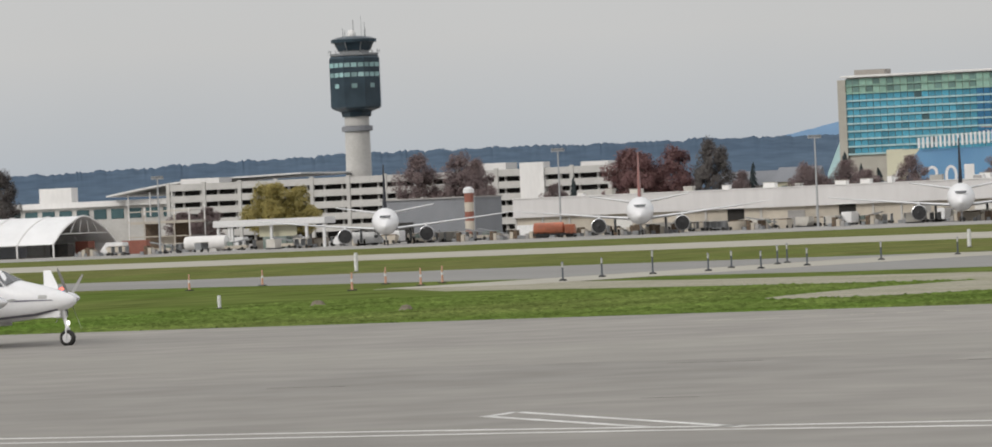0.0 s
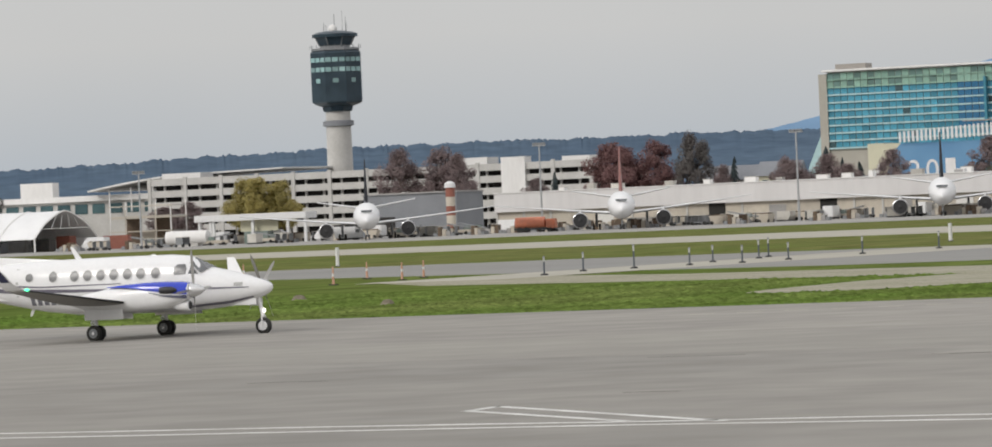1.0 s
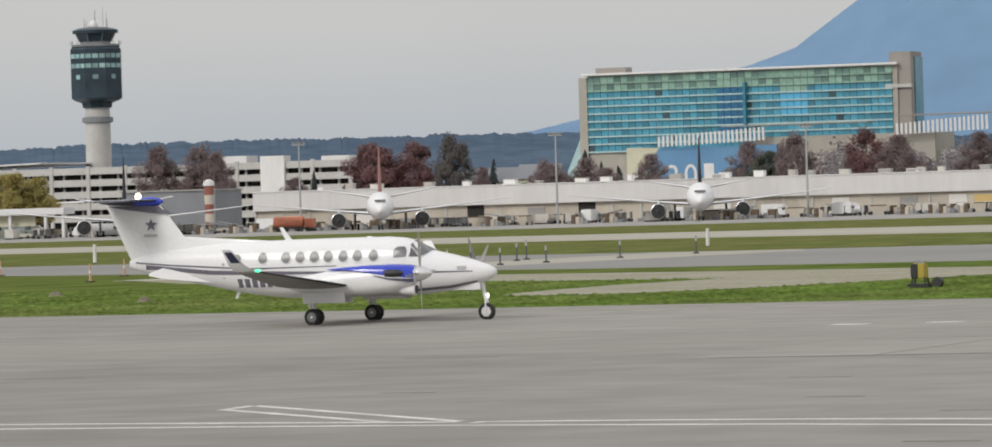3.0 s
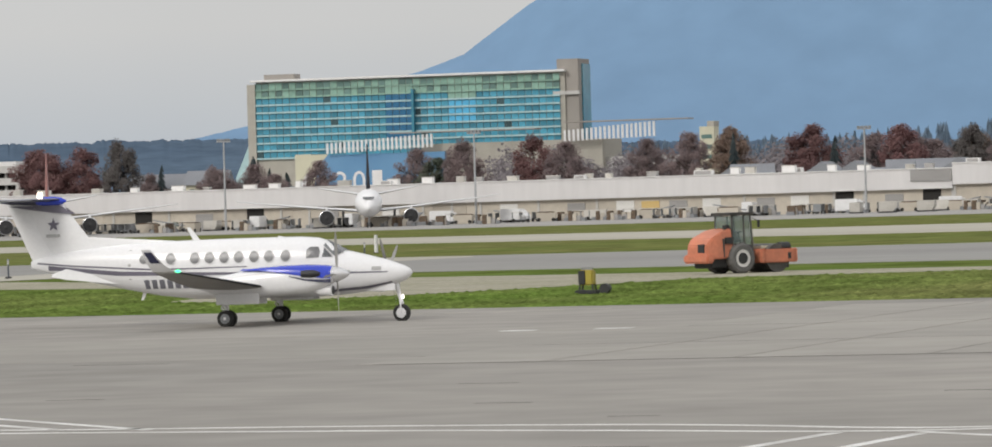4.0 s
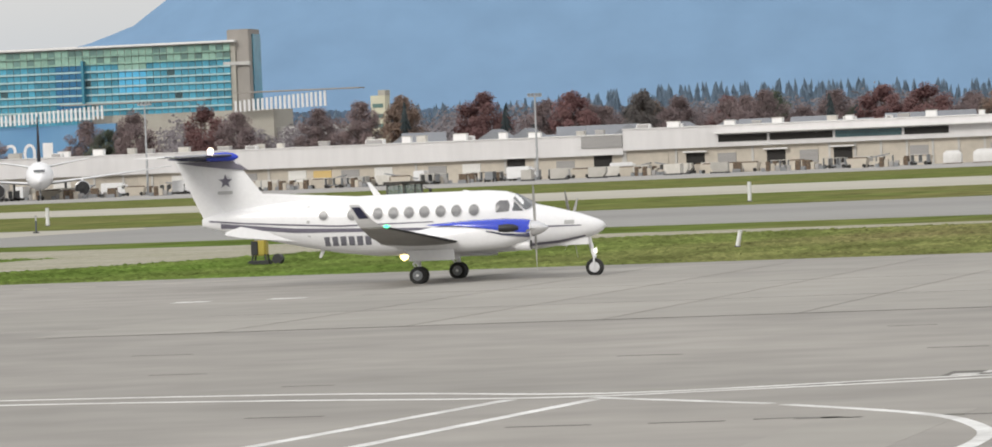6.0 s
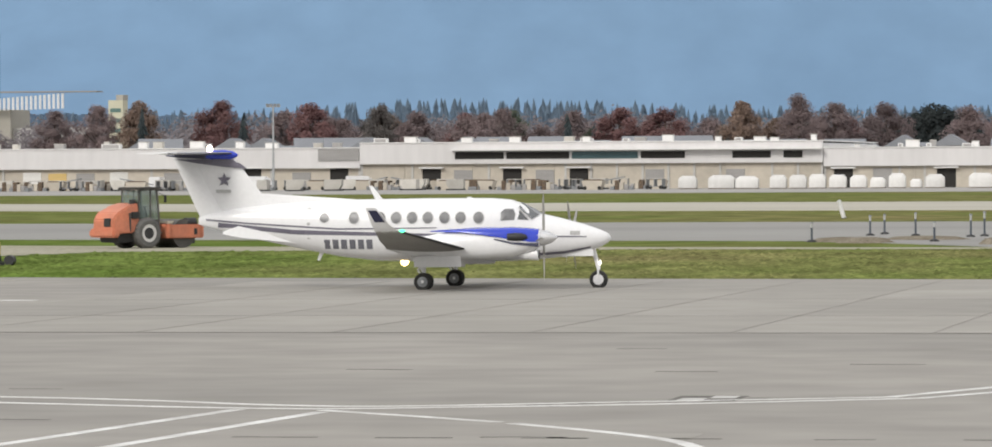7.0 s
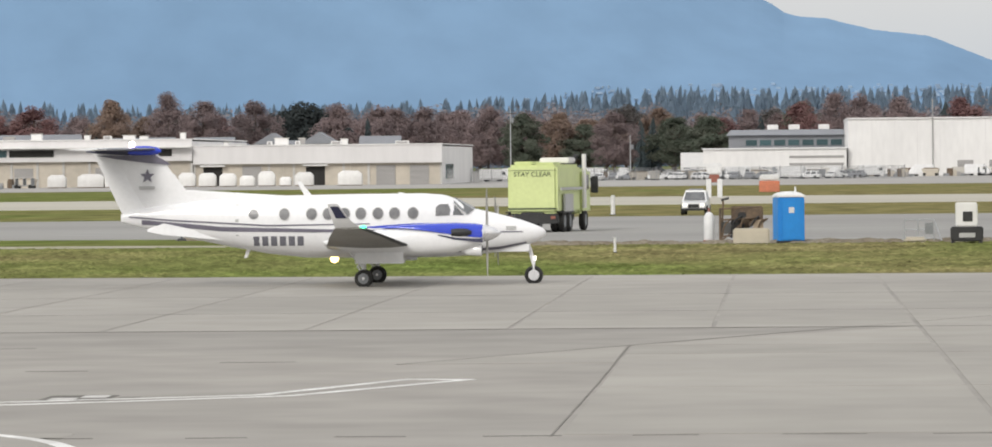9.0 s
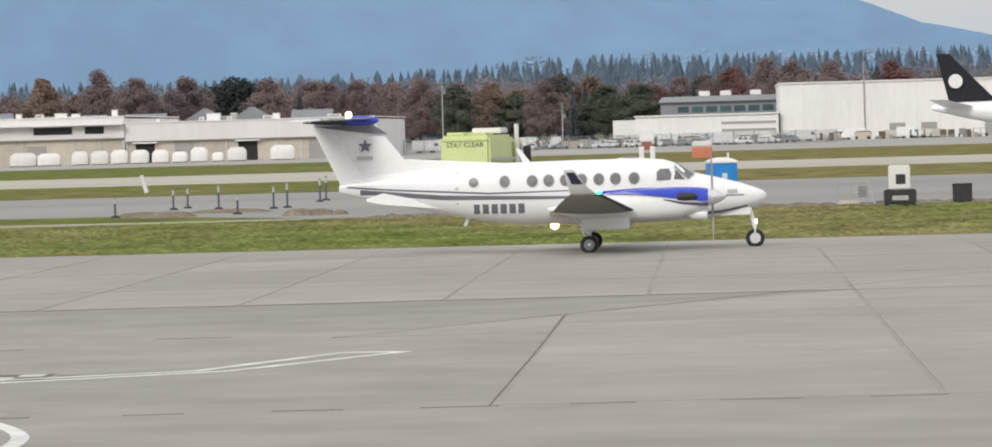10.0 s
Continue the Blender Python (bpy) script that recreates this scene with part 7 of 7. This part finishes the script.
# a far belt of woods, one by one too many to count
verts, faces = [], []
rng = random.Random(5)
TOPS = ((-16, 27), (-14.3, 30), (-12.5, 31), (-10.9, 35), (-8.8, 34), (-7.4, 31), (-5, 31), (-3, 33), (-1.4, 37), (0.7, 36), (3, 37), (7, 37))
for i in range(2100):
    a = -15.5 + 22.5 * i / 2100 + rng.uniform(-0.1, 0.1)
    R = rng.uniform(2150, 2550)
    hh = float(np.interp(a, [p[0] for p in TOPS], [p[1] for p in TOPS])) * (0.66 + 0.36 * rng.random()) * R / 2350
    v, f = conifer_data(100 + i % 9, hh, hh * rng.uniform(0.22, 0.42), 7, 6)
    o, x, y = len(verts), R * math.sin(radians(a)), R * math.cos(radians(a))
    verts += [(p[0] + x, p[1] + y, p[2] + 1.0) for p in v]
    faces += [tuple(q + o for q in ff) for ff in f]
me = bpy.data.meshes.new("far_conifer_wood")
me.from_pydata(verts, [], faces)
tagged(finish(new("far_conifer_wood", me), LEAF["h"]), "distant belt of conifers, coloured blue for haze", "woods", kind="stuff")
P, O = [], []
rs = np.random.RandomState(9)
for i in range(310):
    a = -16.5 + 23.5 * i / 310 + rs.uniform(-0.1, 0.1)
    R, hh, w = rs.uniform(1750, 2050), rs.uniform(17, 25.5), rs.uniform(12, 20)
    d = rs.normal(size=(520, 3))
    d /= np.linalg.norm(d, axis=1)[:, None]
    d *= rs.uniform(0.3, 1, (520, 1)) ** 0.4 * rs.uniform(0.8, 1.12, (520, 1))
    P.append(np.array([R * math.sin(radians(a)), R * math.cos(radians(a)), hh * 0.55]) + d * np.array([w / 2, w / 2, hh * 0.45]))
    O.append(d + np.array([0, 0, 0.4]))
P, O = np.concatenate(P), np.concatenate(O)
verts, faces = leaf_cloud(P, O, rs.uniform(1.1, 2.2, len(P)), rs, 0.7)
verts, faces = verts.tolist(), faces.tolist()
me = bpy.data.meshes.new("far_bare_wood")
me.from_pydata(verts, [], faces)
tagged(finish(new("far_bare_wood", me), LEAF["k"]), "distant belt of bare winter trees, coloured grey-brown for haze", "woods", kind="stuff")


# ---- town behind the warehouses ----
rng = random.Random(17)
house_proto = {}
for i in range(28):
    x, y = -340 + 8.6 * i + rng.uniform(-4, 4), rng.uniform(1345, 1372)
    k = rng.randrange(3)
    at = pose(x, y, 0, 0, 0, rng.choice((0, 90, 15)))
    if k in house_proto:
        copy_thing(house_proto[k], at)
        continue
    hs = thing("town_house", "small pale house with a grey pitched roof among trees", "house", at, "town houses")
    L, D, H = (4.6 + 0.5 * k, 4.5, 7.2 + 1.0 * k)
    part("wall", box(B(), -L, L, -D, D, 0, H), (M_PALE, M_CREAM, M_CONC)[k], hs)
    part("roof", loft(B(), [[(-L - 0.4, -D - 0.5, H), (-L - 0.4, D + 0.5, H), (-L - 0.4, 0, H + 3)], [(L + 0.4, -D - 0.5, H), (L + 0.4, D + 0.5, H), (L + 0.4, 0, H + 3)]]), M_ROOFGREY, hs)
    for dx in (-3.5, -0.8, 2):
        part("window", box(B(), dx, dx + 1.3, -D - 0.06, -D, H - 1.9, H - 0.7), M_DGLASS, hs)
for x, L, H, wall in ((-449, 6.5, 9.6, M_PALE), (-436, 5.0, 10.2, M_CREAM), (-425, 6.0, 6.0, M_PALE), (-409, 5.5, 5.6, M_CONC)):
    hs = thing("town_house", "tall pale town house with a grey pitched roof", "house", pose(x, 1215, 0, 0, 0, (x * 7) % 30), "town houses")
    part("wall", box(B(), -L, L, -5, 5, 0, H), wall, hs)
    part("roof", loft(B(), [[(-L - 0.5, -5.6, H), (-L - 0.5, 5.6, H), (-L - 0.5, 0, H + 3.6)], [(L + 0.5, -5.6, H), (L + 0.5, 5.6, H), (L + 0.5, 0, H + 3.6)]]), M_ROOFGREY, hs)
    for dx in (-4, -1, 2):
        for dz in (1.4, 4.4):
            part("window", box(B(), dx, dx + 1.4, -5.06, -5, H - dz - 1.2, H - dz + 0.4), M_DGLASS, hs)
for k, x, h, w in (("c", -443, 15.5, 5), ("b", -430, 14.5, 9), ("c", -419, 17, 6), ("c", -415, 14, 5), ("b", -402, 15, 10), ("b", -446, 13, 8)):
    plant(k, x, 1200, h, w)
for x, y, w, d, h in ((-188, 958, 3.5, 2, 1.4), (-183, 965, 2.5, 2, 1.2), (-222, 960, 4, 2, 1.5), (-262, 955, 3, 2, 1.2), (-300, 955, 3, 2, 1.3), (-150, 960, 3.2, 2, 1.2), (-143, 962, 1.6, 2, 1.1), (-92, 955, 1.2, 1.5, 1.2), (-87, 956, 1.2, 1.5, 1.2), (-80, 956, 2.6, 2, 1.1), (-68, 955, 3.4, 2, 1.0), (-122, 960, 2, 2, 1.2), (-240, 962, 5, 2, 1.6)):
    w, h = w * 0.7, h * 0.6
    z = 8.55 if -189 < x < -105 else (7.7 if x < -189 else 7.3)
    u = thing("rooftop_unit", "small pale boxy ventilation unit on the warehouse roof", "vent unit", pose(x, y - 20, z), "rooftop units")
    part("case", box(B(), -w / 2, w / 2, -d / 2, d / 2, 0, h, 0.08), M_PALE, u)
    part("grille", box(B(), -w / 2 + 0.2, w / 2 - 0.2, -d / 2 - 0.05, -d / 2, 0.12, h - 0.12), M_GREYDOOR, u)
rng = random.Random(41)
for i in range(46):
    x = -385 + 6.8 * i + rng.uniform(-3, 3)
    w, d, h = rng.uniform(0.8, 2.6), 1.6, rng.uniform(0.5, 1.25)
    z = 8.58 if -189 < x < -105 else (7.73 if x < -189 else 7.33)
    u = thing("rooftop_unit", "low pale vent housing on the warehouse roof", "vent unit", pose(x, 936 + rng.uniform(0, 12), z), "rooftop units")
    part("case", box(B(), -w / 2, w / 2, -d / 2, d / 2, 0, h, 0.06), rng.choice((M_PALE, M_DULL, M_PALE, M_GREYDOOR)), u)
    part("cowl", box(B(), -w / 2 - 0.08, w / 2 + 0.08, -d / 2 - 0.08, d / 2 + 0.08, h - 0.02, h + 0.1), M_DULL, u)
for x, y, h in ((-59.6, 1150, 15.7), (-33.1, 1150, 9.6)):
    u = thing("utility_pole", "slim grey utility pole with a crossarm and transformer", "pole", pose(x, y, 0), "utility poles")
    part("pole", tube(B(), (0, 0, 0), (0, 0, h), 0.15, 0.09, 7), M_POLE, u)
    part("transformer", lathe(B(), [(h - 3.2, 0.1), (h - 3.1, 0.32), (h - 2.2, 0.32), (h - 2.1, 0.1)], 10, "z", (0.45, 0, 0)), M_STEEL, u)
    part("crossarm", box(B(), -1.2, 1.2, -0.08, 0.08, h - 1.2, h - 1.0), M_BARK, u)

fb = thing("office_tower", "slim pale beige building rising above the trees", "building", pose(-381, 1500, 0))
part("wall", box(B(), -2.2, 2.2, 0, 6, 0, 24.6), M_CREAM, fb)
part("roof", box(B(), 0.2, 2.3, -0.1, 6.1, 24.6, 26.2), M_BEIGE, fb)
for i in range(7):
    part("window", box(B(), -1.6, 1.6, -0.08, 0.0, 3.0 + 3 * i, 4.2 + 3 * i), M_MGLASS, fb)

# fence between the airfield and the car park
fc = thing("wire_fence", "grey chain-link airfield fence on steel posts", "fence", pose(-60, 1008, 0.0))
for i in range(22):
    part("post", tube(B(), (4 * i, 0, 0), (4 * i, 0, 2.7), 0.07, n=5), M_STEEL, fc)
for i in range(21):
    panel = B()
    for k in range(9):
        tube(panel, (4 * i, 0, 0.15 + 0.29 * k), (4 * i + 4, 0, 0.15 + 0.29 * k), 0.035, n=4, caps=False)
    for k in range(8):
        tube(panel, (4 * i + 0.5 * k, 0, 0.1), (4 * i + 0.5 * k + 0.4, 0, 2.5), 0.03, n=4, caps=False)
    part("mesh_panel", panel, M_STEEL, fc)

# far town on the foot of the mountain
rng = random.Random(77)
bm = B()
for i in range(330):
    a = rng.triangular(-3.0, 5.0, 2.5)
    crest = float(np.interp(a, [p[0] for p in MOUNTAIN], [p[1] for p in MOUNTAIN]))
    z = rng.triangular(55, 73, 64)
    if z > crest * 0.8:
        continue
    R = 4500 + 350 * z / crest
    x, y, w, h = R * math.sin(radians(a)), R * math.cos(radians(a)), rng.uniform(0.4, 2.2), rng.uniform(0.4, 1.4)
    box(bm, x - w, x + w, y - 3, y + 8, z - 1.2, z + h)
tagged(part("hillside_town", bm, M_TOWN), "pale specks of a far town on the mountain's foot, tinted blue for haze", "town", kind="stuff")

# ---- grass blades on the near strip ----
rs = np.random.RandomState(31)
N_ = 52000
px, py = rs.uniform(-112, 14, N_), 169 + 68 * rs.uniform(0, 1, N_) ** 1.25
def inside(edge, x, y):
    """Which points lie within a closed outline."""
    hit = np.zeros(len(x), bool)
    for (x0, y0), (x1, y1) in zip(edge, edge[1:] + edge[:1]):
        if y0 != y1:
            hit ^= ((y0 > y) != (y1 > y)) & (x < (x1 - x0) * (y - y0) / (y1 - y0) + x0)
    return hit


keep = (py > 168.4 - 0.105 * px) & ~inside(PATH_EDGE, px, py) & ~inside([tuple(p) for p in PATCH_EDGE], px, py) & (py < 231 + np.where(px < -30, -0.25 * (px + 30), 0))
px, py = px[keep], py[keep]
verts, faces = [], []
for x, y in zip(px, py):
    hgt, wd, a0 = 0.012 + 0.075 * rs.uniform() ** 2.5, rs.uniform(0.12, 0.36), rs.uniform(0, 6.28)
    i = len(verts)
    verts += [(x + wd * math.cos(a0 + 2.094 * k), y + wd * math.sin(a0 + 2.094 * k), -0.005) for k in range(3)] + [(x + rs.uniform(-0.06, 0.06), y + rs.uniform(-0.06, 0.06), hgt)]
    faces += [(i, i + 1, i + 3), (i + 1, i + 2, i + 3), (i + 2, i, i + 3)]
me = bpy.data.meshes.new("grass_tufts")
me.from_pydata(verts, [], faces)
tagged(finish(new("grass_tufts", me), M_BLADE), "short uneven green grass tufts on the airfield strip", "grass", kind="stuff")

# ---- concrete slabs of the apron ----
slab_cache = {}


def slab(x0, x1, y0, y1):
    key = (round(x1 - x0, 2), round(y1 - y0, 2))
    if key not in slab_cache:
        me_ = mesh_of("slab", box(B(), 0, x1 - x0, 0, y1 - y0, 0, 0.016))
        me_.materials.append(M_SLAB)
        slab_cache[key] = me_
    return shared("slab", slab_cache[key], road, Matrix.Translation((x0, y0, 0.022)))


for i in range(-7, 8):
    x = -6.0 + 4.5 * i
    for y0, y1 in ((113.95, 126.95), (127.05, 142.95), (143.05, 154.5), (154.6, 166.2)):
        slab(x + 0.05, x + 4.45, y0, y1)
for x0, x1, top in ((-2.95, 2.95, 103.2), (3.05, 8.95, 113.8), (9.05, 14.95, 113.8), (15.05, 20.95, 113.8)):
    for y0, y1 in ((69.6, 84.0), (84.1, 98.5), (98.6, top)):
        slab(x0, x1, y0, y1)
part("slab", plate(B(), [(-2.95, 103.3), (2.95, 113.8), (-2.95 + 5.9, 103.3)], 0.022, 0.038), M_SLAB, road)
part("slab", plate(B(), [(-3.05, 102.9), (-7.0, 94.4), (-3.05, 94.4)], 0.022, 0.038), M_SLAB, road)
part("slab", plate(B(), [(-11.6, 54.0), (-9.64, 54.0), (-9.68, 70.9), (-11.66, 70.55)], 0.022, 0.0325), M_SLAB, road)


# ---- movement ----
def motions():
    end = frame(10.0)
    walk(aircraft, [(t, pose(x, TAXI_Y - 0.0021 * (x + 30), 0)) for t, x in TAXI])
    ts = [i / FPS for i in range(end)]
    for ob, at, r in WHEELS:
        walk(ob, [(t, Matrix.Translation(at) @ Matrix.Rotation(radians(58.0 * i), 4, "Y")) for i, t in enumerate(ts)])
    for ob, at, s in SPIN:
        walk(ob, [(t, Matrix.Translation(at) @ Matrix.Rotation(radians(84.0 * i + 17 * s), 4, "X")) for i, t in enumerate(ts)])


motions()
